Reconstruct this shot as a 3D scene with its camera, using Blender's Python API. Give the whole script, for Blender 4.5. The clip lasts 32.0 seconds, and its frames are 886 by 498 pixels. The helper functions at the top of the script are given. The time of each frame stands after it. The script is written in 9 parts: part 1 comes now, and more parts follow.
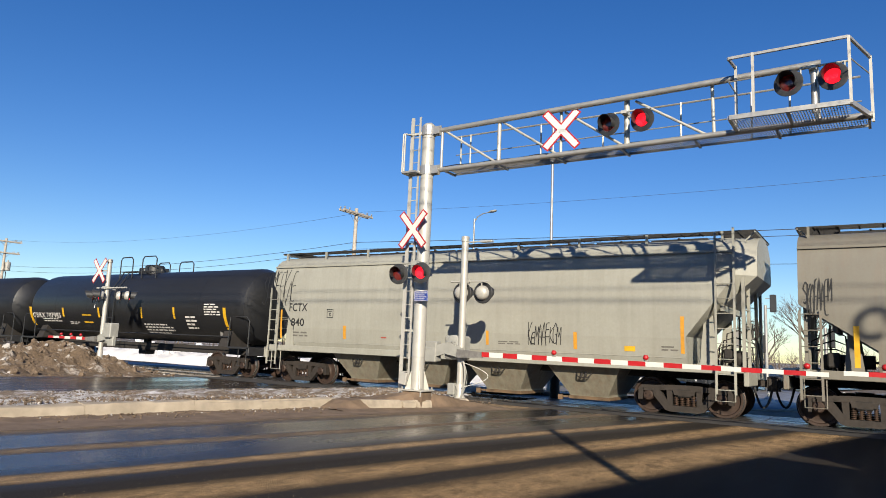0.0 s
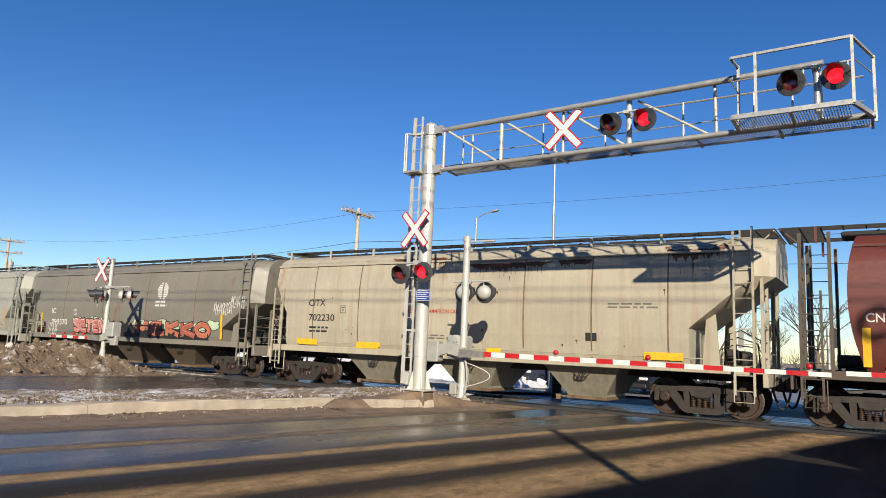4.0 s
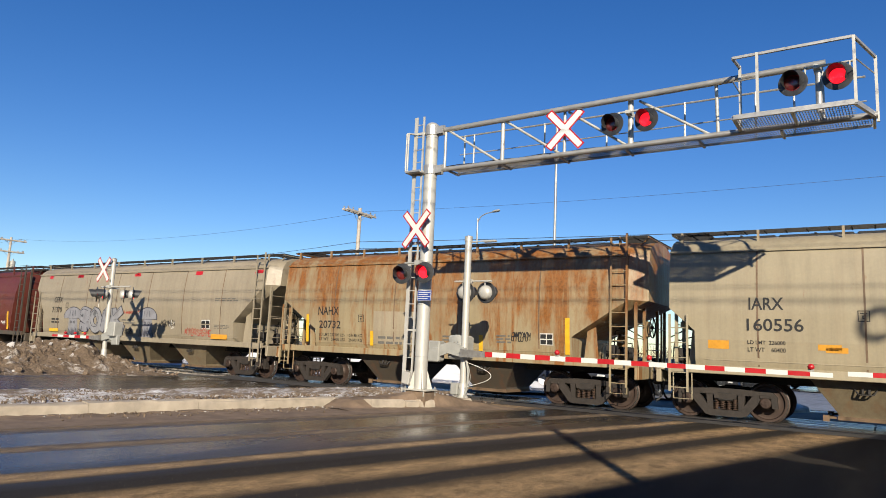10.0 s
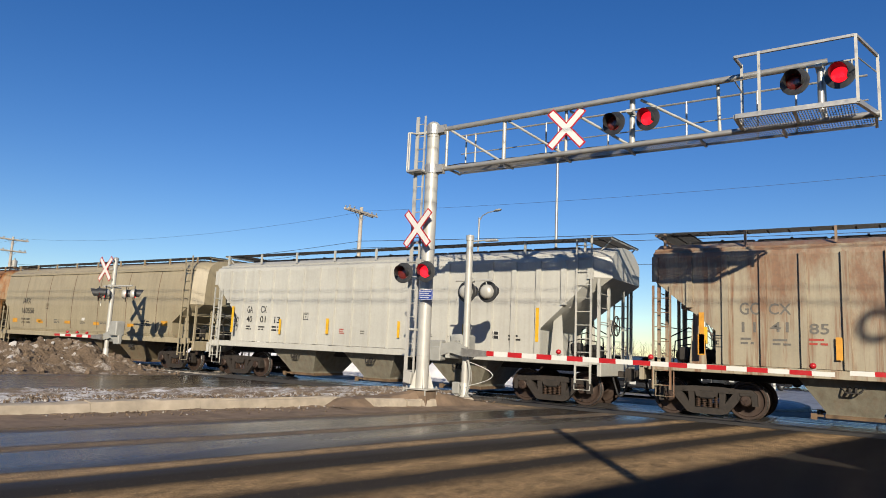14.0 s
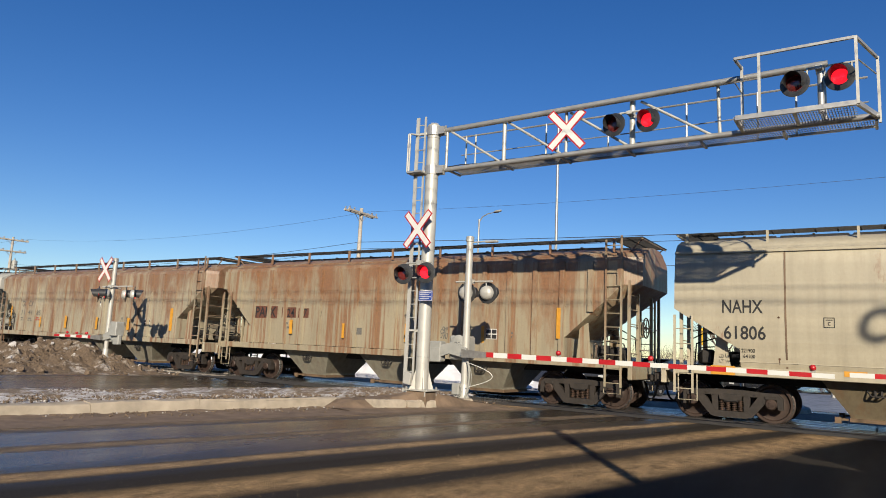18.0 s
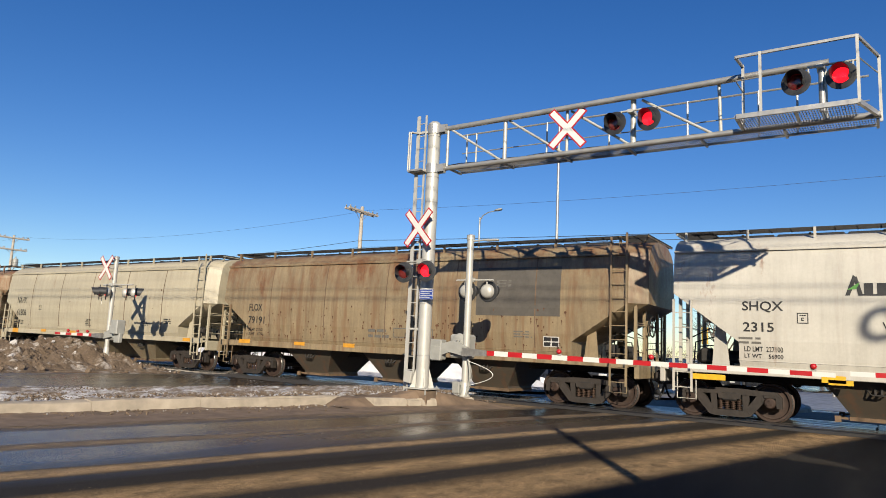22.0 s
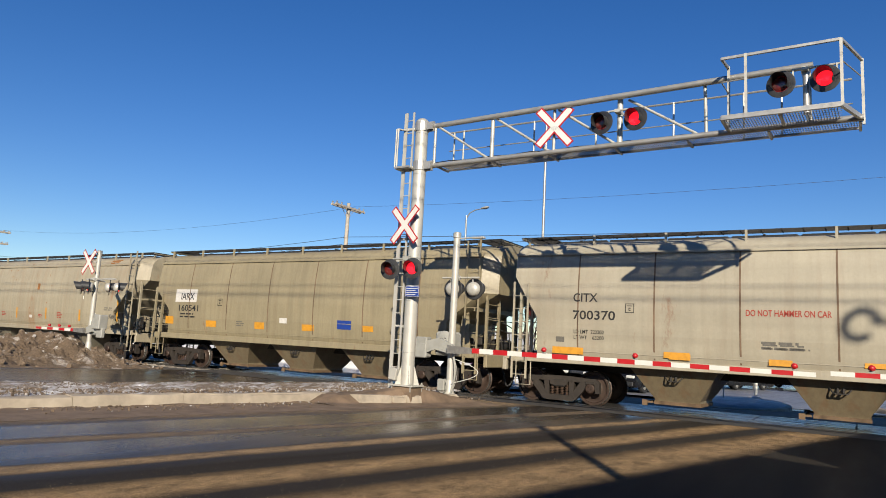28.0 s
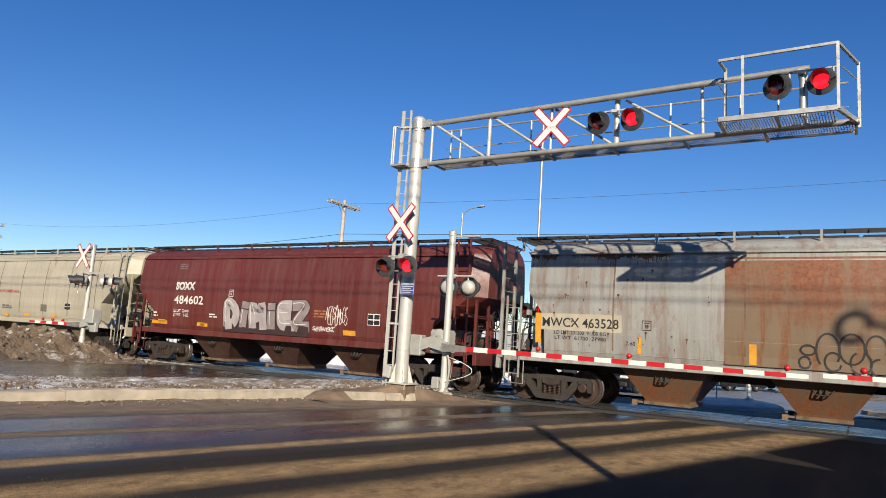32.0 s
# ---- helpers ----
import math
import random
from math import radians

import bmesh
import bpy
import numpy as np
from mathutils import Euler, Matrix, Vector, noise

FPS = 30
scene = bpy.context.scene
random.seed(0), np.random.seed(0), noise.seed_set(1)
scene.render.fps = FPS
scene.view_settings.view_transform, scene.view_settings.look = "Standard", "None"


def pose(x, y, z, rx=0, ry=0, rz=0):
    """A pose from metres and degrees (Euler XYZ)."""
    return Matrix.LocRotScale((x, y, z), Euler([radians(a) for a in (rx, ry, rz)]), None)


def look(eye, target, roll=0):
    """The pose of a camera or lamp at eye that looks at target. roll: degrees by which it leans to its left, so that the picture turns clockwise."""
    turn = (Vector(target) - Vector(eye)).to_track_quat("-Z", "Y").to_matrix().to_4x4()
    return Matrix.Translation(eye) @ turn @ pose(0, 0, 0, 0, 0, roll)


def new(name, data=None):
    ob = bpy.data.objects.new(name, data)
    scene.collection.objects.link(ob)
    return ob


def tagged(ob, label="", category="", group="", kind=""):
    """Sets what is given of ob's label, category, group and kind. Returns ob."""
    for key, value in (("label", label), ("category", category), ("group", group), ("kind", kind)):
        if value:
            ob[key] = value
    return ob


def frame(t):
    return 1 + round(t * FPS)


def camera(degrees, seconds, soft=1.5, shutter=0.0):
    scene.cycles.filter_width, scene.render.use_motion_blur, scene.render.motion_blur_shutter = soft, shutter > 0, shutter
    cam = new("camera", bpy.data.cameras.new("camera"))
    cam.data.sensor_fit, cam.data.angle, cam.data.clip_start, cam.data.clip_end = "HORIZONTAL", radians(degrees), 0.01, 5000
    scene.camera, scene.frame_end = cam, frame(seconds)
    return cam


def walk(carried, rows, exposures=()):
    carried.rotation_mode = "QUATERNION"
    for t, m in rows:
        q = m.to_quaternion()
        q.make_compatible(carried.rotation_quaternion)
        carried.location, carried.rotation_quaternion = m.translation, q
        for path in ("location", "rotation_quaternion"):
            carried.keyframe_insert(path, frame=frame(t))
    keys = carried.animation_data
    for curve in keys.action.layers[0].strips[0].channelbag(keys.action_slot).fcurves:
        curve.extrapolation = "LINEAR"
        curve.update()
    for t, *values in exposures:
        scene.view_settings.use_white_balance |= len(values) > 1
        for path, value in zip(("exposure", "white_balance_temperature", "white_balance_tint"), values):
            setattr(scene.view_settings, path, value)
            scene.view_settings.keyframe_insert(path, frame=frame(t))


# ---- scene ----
# The camera is held by hand at one spot: seconds, turn to the left of the way across the track, tilt up, lean
EYE = Vector((0.0, -19.001, 1.423))
HELD = [
    (0, 32.69, 8.24, 2.45),
    (1, 32.73, 8.25, 2.45),
    (2, 32.77, 8.24, 2.46),
    (3, 32.87, 8.24, 2.49),
    (3.5, 32.86, 8.22, 2.52),
    (5.5, 32.87, 8.20, 2.51),
    (6, 32.88, 8.20, 2.52),
    (7, 32.89, 8.21, 2.53),
    (8, 32.98, 8.25, 2.53),
    (9, 32.96, 8.20, 2.61),
    (10, 32.97, 8.20, 2.59),
    (11, 33.00, 8.20, 2.53),
    (12, 33.04, 8.17, 2.57),
    (13, 33.03, 8.13, 2.60),
    (14, 33.09, 8.13, 2.59),
    (14.5, 33.14, 8.13, 2.58),
    (16.5, 33.15, 8.19, 2.61),
    (17, 33.15, 8.21, 2.60),
    (18, 33.09, 8.22, 2.69),
    (19, 33.05, 8.18, 2.68),
    (20, 33.05, 8.12, 2.73),
    (21, 33.12, 8.13, 2.71),
    (22, 33.14, 8.09, 2.74),
    (23, 33.20, 8.06, 2.75),
    (24, 33.22, 8.02, 2.80),
    (25, 33.15, 7.95, 2.83),
    (25.5, 33.15, 7.93, 2.85),
    (27.5, 32.31, 7.95, 3.01),
    (28, 31.97, 7.93, 3.13),
    (28.5, 31.68, 7.83, 3.30),
    (29, 31.53, 7.70, 3.45),
    (29.5, 31.51, 7.63, 3.51),
    (30, 31.58, 7.65, 3.50),
    (30.5, 31.67, 7.71, 3.50),
    (31, 31.71, 7.75, 3.58),
    (31.5, 31.67, 7.78, 3.67),
    (32, 31.59, 7.80, 3.76),
]


def held(turn, tilt, lean):
    a, b = radians(turn), radians(tilt)
    ahead = Vector((-math.sin(a) * math.cos(b), math.cos(a) * math.cos(b), math.sin(b)))
    return look(EYE, EYE + ahead, lean)


cam = camera(66.0, 32.0, soft=0.9, shutter=0.0)
STOPS = [(0, 0.84), (1, 0.88), (6, 0.84), (11, 0.84), (12, 0.74), (13, 0.62), (14, 0.65), (17, 0.63), (18, 0.64), (19, 0.74), (21, 0.78), (22, 0.72), (24, 0.7), (25, 0.68), (28, 0.7), (29, 0.72), (32, 0.82)]
walk(cam, [(t, held(a, b, c)) for t, a, b, c in HELD], STOPS)

# ---- light: low winter sun behind the camera, clear sky ----
SUN_TURN, SUN_HIGH = radians(34.5), radians(23.2)
away = Vector((-math.sin(SUN_TURN) * math.cos(SUN_HIGH), math.cos(SUN_TURN) * math.cos(SUN_HIGH), -math.sin(SUN_HIGH)))
sun = new("sun", bpy.data.lights.new("sun", "SUN"))
sun.data.energy, sun.data.angle, sun.data.color = 5.0, radians(0.53), (1.0, 0.89, 0.72)
sun.matrix_world = look((0, 0, 60), Vector((0, 0, 60)) + away)
world = bpy.data.worlds.new("sky")
scene.world = world
world.use_nodes = True
sky = world.node_tree.nodes.new("ShaderNodeTexSky")
sky.sky_type, sky.sun_disc = "NISHITA", False
sky.sun_elevation, sky.sun_rotation = SUN_HIGH, math.atan2(-away.x, -away.y)
sky.air_density, sky.dust_density, sky.ozone_density, sky.altitude = 1.0, 0.1, 3.0, 500
deep = world.node_tree.nodes.new("ShaderNodeHueSaturation")
deep.inputs["Saturation"].default_value, deep.inputs["Value"].default_value = 1.3, 1.0
deep.inputs["Hue"].default_value = 0.513
world.node_tree.links.new(sky.outputs[0], deep.inputs["Color"])
world.node_tree.links.new(deep.outputs[0], world.node_tree.nodes["Background"].inputs[0])
world.node_tree.nodes["Background"].inputs[1].default_value = 0.069

# ---- materials ----
MATS = {}


def shader(name):
    m = bpy.data.materials.new(name)
    m.use_nodes = True
    n, l = m.node_tree.nodes, m.node_tree.links
    return m, n, l, n["Principled BSDF"]


def tex(n, l, kind, scale, stretch=(1, 1, 1), detail=4.0, rough=0.6, seed=0.0):
    """A noise or voronoi in the thing's own metres, moved by the thing's random number."""
    co, mp = n.new("ShaderNodeTexCoord"), n.new("ShaderNodeMapping")
    mp.inputs["Scale"].default_value = stretch
    mp.inputs["Location"].default_value = (seed, seed * 1.7, seed * 0.6)
    l.new(co.outputs["Object"], mp.inputs["Vector"])
    t = n.new("ShaderNodeTexNoise" if kind == "noise" else "ShaderNodeTexVoronoi")
    t.inputs["Scale"].default_value = scale
    if kind == "noise":
        t.inputs["Detail"].default_value, t.inputs["Roughness"].default_value = detail, rough
    l.new(mp.outputs[0], t.inputs["Vector"])
    return t.outputs["Fac" if kind == "noise" else "Distance"]


def ramp(n, l, fac, lo, hi, a=0.0, b=1.0):
    r = n.new("ShaderNodeMapRange")
    r.inputs["From Min"].default_value, r.inputs["From Max"].default_value = lo, hi
    r.inputs["To Min"].default_value, r.inputs["To Max"].default_value = a, b
    l.new(fac, r.inputs["Value"])
    return r.outputs["Result"]


def mixed(n, l, fac, a, b):
    m = n.new("ShaderNodeMix")
    m.data_type = "RGBA"
    for s, v in ((m.inputs["Factor"], fac), (m.inputs["A"], a), (m.inputs["B"], b)):
        if isinstance(v, (int, float)):
            s.default_value = v
        elif isinstance(v, tuple):
            s.default_value = (*v, 1)
        else:
            l.new(v, s)
    return m.outputs["Result"]


def times(n, l, a, b):
    m = n.new("ShaderNodeMath")
    m.operation = "MULTIPLY"
    l.new(a, m.inputs[0])
    if isinstance(b, (int, float)):
        m.inputs[1].default_value = b
    else:
        l.new(b, m.inputs[1])
    return m.outputs[0]


def bump(n, l, bsdf, height, strength, distance=0.01):
    b = n.new("ShaderNodeBump")
    b.inputs["Strength"].default_value, b.inputs["Distance"].default_value = strength, distance
    l.new(height, b.inputs["Height"])
    l.new(b.outputs[0], bsdf.inputs["Normal"])


def plain(name, col, rough=0.5, metal=0.0, var=0.25, scale=6.0, relief=0.1):
    """A surface with a soft unevenness in tone and gloss."""
    if name in MATS:
        return MATS[name]
    m, n, l, b = shader(name)
    f = tex(n, l, "noise", scale, detail=6)
    dark = tuple(c * (1 - var) for c in col)
    lite = tuple(min(1, c * (1 + var * 0.6)) for c in col)
    l.new(mixed(n, l, ramp(n, l, f, 0.3, 0.7), dark, lite), b.inputs["Base Color"])
    l.new(ramp(n, l, tex(n, l, "noise", scale * 3), 0.3, 0.7, max(0.05, rough - 0.12), min(1, rough + 0.12)), b.inputs["Roughness"])
    b.inputs["Metallic"].default_value = metal
    if relief:
        bump(n, l, b, tex(n, l, "noise", scale * 8), relief, 0.004)
    MATS[name] = m
    return m


def paint(name, col, grime=0.35, rust=0.0, streak=0.3, grimecol=(0.075, 0.0562, 0.0375), rustcol=(0.15, 0.0488, 0.015), bands=0.0, seed=0.0, rough=0.42, high=0.0, patchy=0.82):
    """Weathered wagon paint: large fading, streaks that run down, road film and rust."""
    if name in MATS:
        return MATS[name]
    m, n, l, b = shader(name)
    big = ramp(n, l, tex(n, l, "noise", 0.35, (1, 1, 1.4), seed=seed), 0.32, 0.68)
    run = ramp(n, l, tex(n, l, "noise", 1.0, (5.0, 5.0, 0.22), 5, 0.65, seed=seed + 3), 0.42, 0.72)
    fine = ramp(n, l, tex(n, l, "noise", 14.0, detail=6, rough=0.7, seed=seed), 0.3, 0.7)
    c = mixed(n, l, big, tuple(v * 0.86 for v in col), tuple(min(1, v * 1.06) for v in col))
    c = mixed(n, l, times(n, l, run, streak), c, grimecol)
    c = mixed(n, l, times(n, l, fine, grime * 0.45), c, grimecol)
    if bands:
        lay = ramp(n, l, tex(n, l, "noise", 1.0, (0.08, 0.08, 3.2), 2, 0.5, seed=seed + 9), 0.42, 0.62)
        c = mixed(n, l, times(n, l, lay, bands), c, tuple(v * 0.55 for v in col))
    rf = None
    if rust:
        spot = tex(n, l, "noise", 0.55, (1.6, 1.6, 0.55), 9, 0.75, seed=seed + 5)
        if high:
            co, sp, up = n.new("ShaderNodeTexCoord"), n.new("ShaderNodeSeparateXYZ"), n.new("ShaderNodeMath")
            l.new(co.outputs["Object"], sp.inputs[0])
            up.operation = "ADD"
            l.new(spot, up.inputs[0])
            l.new(ramp(n, l, sp.outputs["Z"], 1.6, 4.0, -high * 0.5, high), up.inputs[1])
            spot = up.outputs[0]
        patch = ramp(n, l, spot, 0.62 - rust * 0.28, 0.72 - rust * 0.20)
        if high:
            clump = ramp(n, l, tex(n, l, "noise", 1.0, (2.6, 2.6, 0.42), 5, 0.7, seed=seed + 11), 0.36, 0.54, 0.25, 1.0)
            patch = times(n, l, patch, clump)
        runs = ramp(n, l, tex(n, l, "noise", 1.0, (3.5, 3.5, 0.16), 6, 0.7, seed=seed + 7), 0.53 - rust * 0.04, 0.60)
        both = n.new("ShaderNodeMath")
        both.operation = "MAXIMUM"
        l.new(times(n, l, patch, patchy), both.inputs[0])
        l.new(times(n, l, runs, min(0.95, rust * 1.5)), both.inputs[1])
        rf = both.outputs[0]
        tone = mixed(n, l, fine, tuple(v * 0.6 for v in rustcol), tuple(v * 1.45 for v in rustcol))
        c = mixed(n, l, rf, c, tone)
    l.new(c, b.inputs["Base Color"])
    l.new(ramp(n, l, fine, 0, 1, rough - 0.08, rough + 0.16), b.inputs["Roughness"])
    bump(n, l, b, tex(n, l, "noise", 2.2, (1, 1, 0.6), 5), 0.12, 0.02)
    MATS[name] = m
    return m


def glow(name, col, power):
    m, n, l, b = shader(name)
    b.inputs["Base Color"].default_value = (*col, 1)
    b.inputs["Emission Color"].default_value = (*col, 1)
    b.inputs["Emission Strength"].default_value = power
    b.inputs["Roughness"].default_value = 0.25
    return m


def glass(name, col, rough=0.05):
    m, n, l, b = shader(name)
    b.inputs["Base Color"].default_value = (*col, 1)
    b.inputs["Roughness"].default_value = rough
    b.inputs["Coat Weight"].default_value = 0.8
    return m


GALV = plain("galvanised_steel", (0.354, 0.347, 0.326), 0.42, 0.55, 0.18, 3.0, 0.08)
ALUM = plain("aluminium_paint", (0.408, 0.398, 0.36), 0.45, 0.25, 0.12, 2.0, 0.06)
GREYBOX = plain("grey_box_paint", (0.252, 0.252, 0.231), 0.5, 0.0, 0.15, 4.0, 0.05)
GRATE = plain("grating_steel", (0.204, 0.197, 0.184), 0.55, 0.4, 0.3, 9.0, 0.1)
BLACK = plain("black_enamel", (0.0238, 0.0245, 0.0258), 0.45, 0.0, 0.3, 5.0, 0.05)
WHITE = plain("white_reflective_sheet", (0.52, 0.525, 0.49), 0.4, 0.0, 0.07, 5.0, 0.0)
RED = plain("red_reflective_sheet", (0.354, 0.0102, 0.0136), 0.4, 0.0, 0.14, 5.0, 0.0)
YELLOW = plain("yellow_reflective_sheet", (0.544, 0.313, 0.0136), 0.45, 0.0, 0.18, 8.0, 0.0)
AMBER = plain("amber_reflective_sheet", (0.476, 0.224, 0.0204), 0.5, 0.0, 0.2, 8.0, 0.0)
BLUE = plain("blue_sign_sheet", (0.0136, 0.0408, 0.218), 0.4, 0.0, 0.1, 8.0, 0.0)
INK = plain("black_stencil_paint", (0.0122, 0.0122, 0.0122), 0.6, 0.0, 0.4, 20.0, 0.0)
INKW = plain("white_stencil_paint", (0.49, 0.476, 0.449), 0.6, 0.0, 0.2, 20.0, 0.0)
INKR = plain("red_stencil_paint", (0.286, 0.034, 0.0204), 0.6, 0.0, 0.2, 20.0, 0.0)
INKG = plain("green_paint", (0.068, 0.224, 0.0408), 0.6, 0.0, 0.2, 20.0, 0.0)
INKGREY = plain("faded_stencil_paint", (0.109, 0.102, 0.0884), 0.7, 0.0, 0.3, 20.0, 0.0)
WHEEL = plain("rusty_wheel_steel", (0.044, 0.027, 0.0195), 0.6, 0.35, 0.4, 5.0, 0.2)
TREAD = plain("polished_tread_steel", (0.374, 0.36, 0.34), 0.28, 0.9, 0.15, 6.0, 0.0)
TRUCK = plain("dirty_cast_steel", (0.024, 0.0185, 0.0145), 0.75, 0.1, 0.45, 5.0, 0.3)
UNDER = plain("dark_underframe", (0.019, 0.0163, 0.0143), 0.8, 0.0, 0.4, 4.0, 0.3)
RUBBER = plain("black_rubber", (0.0136, 0.0136, 0.0143), 0.7, 0.0, 0.2, 9.0, 0.1)
RUSTY = plain("bare_rusty_steel", (0.0578, 0.0326, 0.0204), 0.8, 0.1, 0.45, 5.0, 0.3)
OUTLET = plain("tan_rusted_outlet_steel", (0.115, 0.074, 0.042), 0.8, 0.1, 0.5, 4.0, 0.3)
WOOD = plain("weathered_pole_wood", (0.33, 0.295, 0.25), 0.85, 0.0, 0.35, 5.0, 0.4)
LENS_OFF = glass("unlit_red_lens", (0.10, 0.010, 0.008), 0.3)
LENS_ON = glow("lit_red_lens", (1.0, 0.012, 0.025), 0.85)

# ---- mesh tools ----
def box(bm, c, s, rot=None):
    c, s = Vector(c), Vector(s)
    v = []
    for i in range(8):
        d = Vector(((0.5 if i & 1 else -0.5) * s.x, (0.5 if i & 2 else -0.5) * s.y, (0.5 if i & 4 else -0.5) * s.z))
        v.append(bm.verts.new(c + (rot @ d if rot else d)))
    for f in ((0, 2, 3, 1), (4, 5, 7, 6), (0, 1, 5, 4), (2, 6, 7, 3), (0, 4, 6, 2), (1, 3, 7, 5)):
        bm.faces.new([v[i] for i in f])
    return v


def ebox(bm, c, s, e=0.01, rot=None):
    """A box with its edges worn round."""
    vs = box(bm, c, s, rot)
    es = list({ed for v in vs for ed in v.link_edges})
    bmesh.ops.bevel(bm, geom=es, offset=e, segments=1, affect="EDGES", profile=0.5)


def rod(bm, a, b, r, n=8, r2=None, caps=True):
    a, b = Vector(a), Vector(b)
    q = (b - a).to_track_quat("Z", "Y").to_matrix()
    r2 = r if r2 is None else r2
    u = [q @ Vector((math.cos(2 * math.pi * i / n), math.sin(2 * math.pi * i / n), 0)) for i in range(n)]
    f = [bm.verts.new(a + v * r) for v in u]
    g = [bm.verts.new(b + v * r2) for v in u]
    for i in range(n):
        bm.faces.new((f[i - 1], f[i], g[i], g[i - 1]))
    if caps:
        bm.faces.new(f[::-1])
        bm.faces.new(g)


def beam(bm, a, b, w, h):
    """A square bar from a to b, w wide and h high."""
    a, b = Vector(a), Vector(b)
    d = b - a
    box(bm, (a + b) / 2, (w, h, d.length), d.to_track_quat("Z", "Y").to_matrix())


def tube(bm, pts, r, n=6):
    """One bent pipe along the points."""
    pts = [Vector(p) for p in pts]
    rings, side = [], None
    for i, p in enumerate(pts):
        d = (pts[min(i + 1, len(pts) - 1)] - pts[max(i - 1, 0)]).normalized()
        side = (side - d * side.dot(d)) if side else d.orthogonal()
        side.normalize()
        up = d.cross(side)
        rings.append([bm.verts.new(p + (side * math.cos(2 * math.pi * k / n) + up * math.sin(2 * math.pi * k / n)) * r) for k in range(n)])
    for p, q in zip(rings, rings[1:]):
        for i in range(n):
            bm.faces.new((p[i - 1], p[i], q[i], q[i - 1]))
    bm.faces.new(rings[0][::-1])
    bm.faces.new(rings[-1])


def prism(bm, outline, y0, y1):
    """An (x, z) outline pushed from y0 to y1."""
    f = [bm.verts.new((x, y0, z)) for x, z in outline]
    g = [bm.verts.new((x, y1, z)) for x, z in outline]
    k = len(f)
    bm.faces.new(f)
    bm.faces.new(g[::-1])
    for i in range(k):
        bm.faces.new((f[i - 1], g[i - 1], g[i], f[i])[::-1])
    bmesh.ops.recalc_face_normals(bm, faces=bm.faces)


def lathe(bm, prof, n, m=None):
    """(radius, height) pairs turned about the z axis."""
    rings = []
    for r, z in prof:
        rings.append([bm.verts.new((m @ Vector((r * math.cos(2 * math.pi * i / n), r * math.sin(2 * math.pi * i / n), z))) if m else
                                   (r * math.cos(2 * math.pi * i / n), r * math.sin(2 * math.pi * i / n), z)) for i in range(n)])
    for p, q in zip(rings, rings[1:]):
        for i in range(n):
            bm.faces.new((p[i - 1], p[i], q[i], q[i - 1]))
    return rings


def mesh_of(name, bm, mat, smooth=False):
    bmesh.ops.recalc_face_normals(bm, faces=bm.faces)
    me = bpy.data.meshes.new(name)
    if smooth:
        for f in bm.faces:
            f.smooth = True
    bm.to_mesh(me)
    bm.free()
    me.materials.append(mat)
    if smooth:
        me.set_sharp_from_angle(angle=radians(smooth if smooth > 1 else 35))
    return me


def part(name, bm, material, parent=None, label="", m=None, smooth=False):
    """Links a bmesh (or a mesh that is used again) as one mesh object under a thing or under a part."""
    me = bm if isinstance(bm, bpy.types.Mesh) else mesh_of(name, bm, material, smooth)
    ob = new(name, me)
    ob.parent = parent
    if m is not None:
        ob.matrix_basis = m
    if label:
        ob["label"] = label
    return ob


KEPT = {}


def kept(key, make, mat, smooth=False):
    """A mesh that is made once."""
    if key not in KEPT:
        bm = bmesh.new()
        make(bm)
        KEPT[key] = mesh_of(key.split("/")[0], bm, mat, smooth)
    return KEPT[key]


def seen_at(p, k):
    """The pose of a thing that was drawn at p, moved along the line of sight and resized with it."""
    q = EYE + (Vector(p) - EYE) * k
    return Matrix.Translation(q) @ Matrix.Scale(k, 4)


def thing(name, m, label, category, group="", kind=""):
    ob = new(name)
    ob.empty_display_size = 0.2
    ob.matrix_basis = m
    return tagged(ob, label, category, group, kind)


def lettering(text, size, mat, bold=0.0, squeeze=1.0, spacing=1.0):
    """Flat letters, as a mesh that stands in the x-z plane and faces -y; its lower left corner is at the origin."""
    cu = bpy.data.curves.new("letters", "FONT")
    cu.body, cu.size, cu.offset, cu.space_character, cu.resolution_u = text, size, bold, spacing, 3
    ob = bpy.data.objects.new("letters", cu)
    me = bpy.data.meshes.new_from_object(ob)
    bpy.data.objects.remove(ob)
    bpy.data.curves.remove(cu)
    for v in me.vertices:
        x, y, z = v.co
        v.co = (x * squeeze, 0, y)
    me.materials.clear()
    me.materials.append(mat)
    return me

# ---- ground, roads, median, track ----
SLANT = 0.245         # the road runs this much towards +x for each metre across the track


def road_x(x, y):
    return x + SLANT * y


def ground_mat():
    m, n, l, b = shader("trampled_snow_and_dirt")
    big = ramp(n, l, tex(n, l, "noise", 0.06, detail=6), 0.52, 0.62)
    small = ramp(n, l, tex(n, l, "noise", 1.1, detail=8, rough=0.7), 0.38, 0.62)
    dirt = mixed(n, l, small, (0.0525, 0.0385, 0.028), (0.14, 0.108, 0.077))
    snow = mixed(n, l, small, (0.35, 0.35, 0.364), (0.56, 0.56, 0.574))
    l.new(mixed(n, l, big, dirt, snow), b.inputs["Base Color"])
    b.inputs["Roughness"].default_value = 0.85
    bump(n, l, b, small, 0.5, 0.06)
    return m


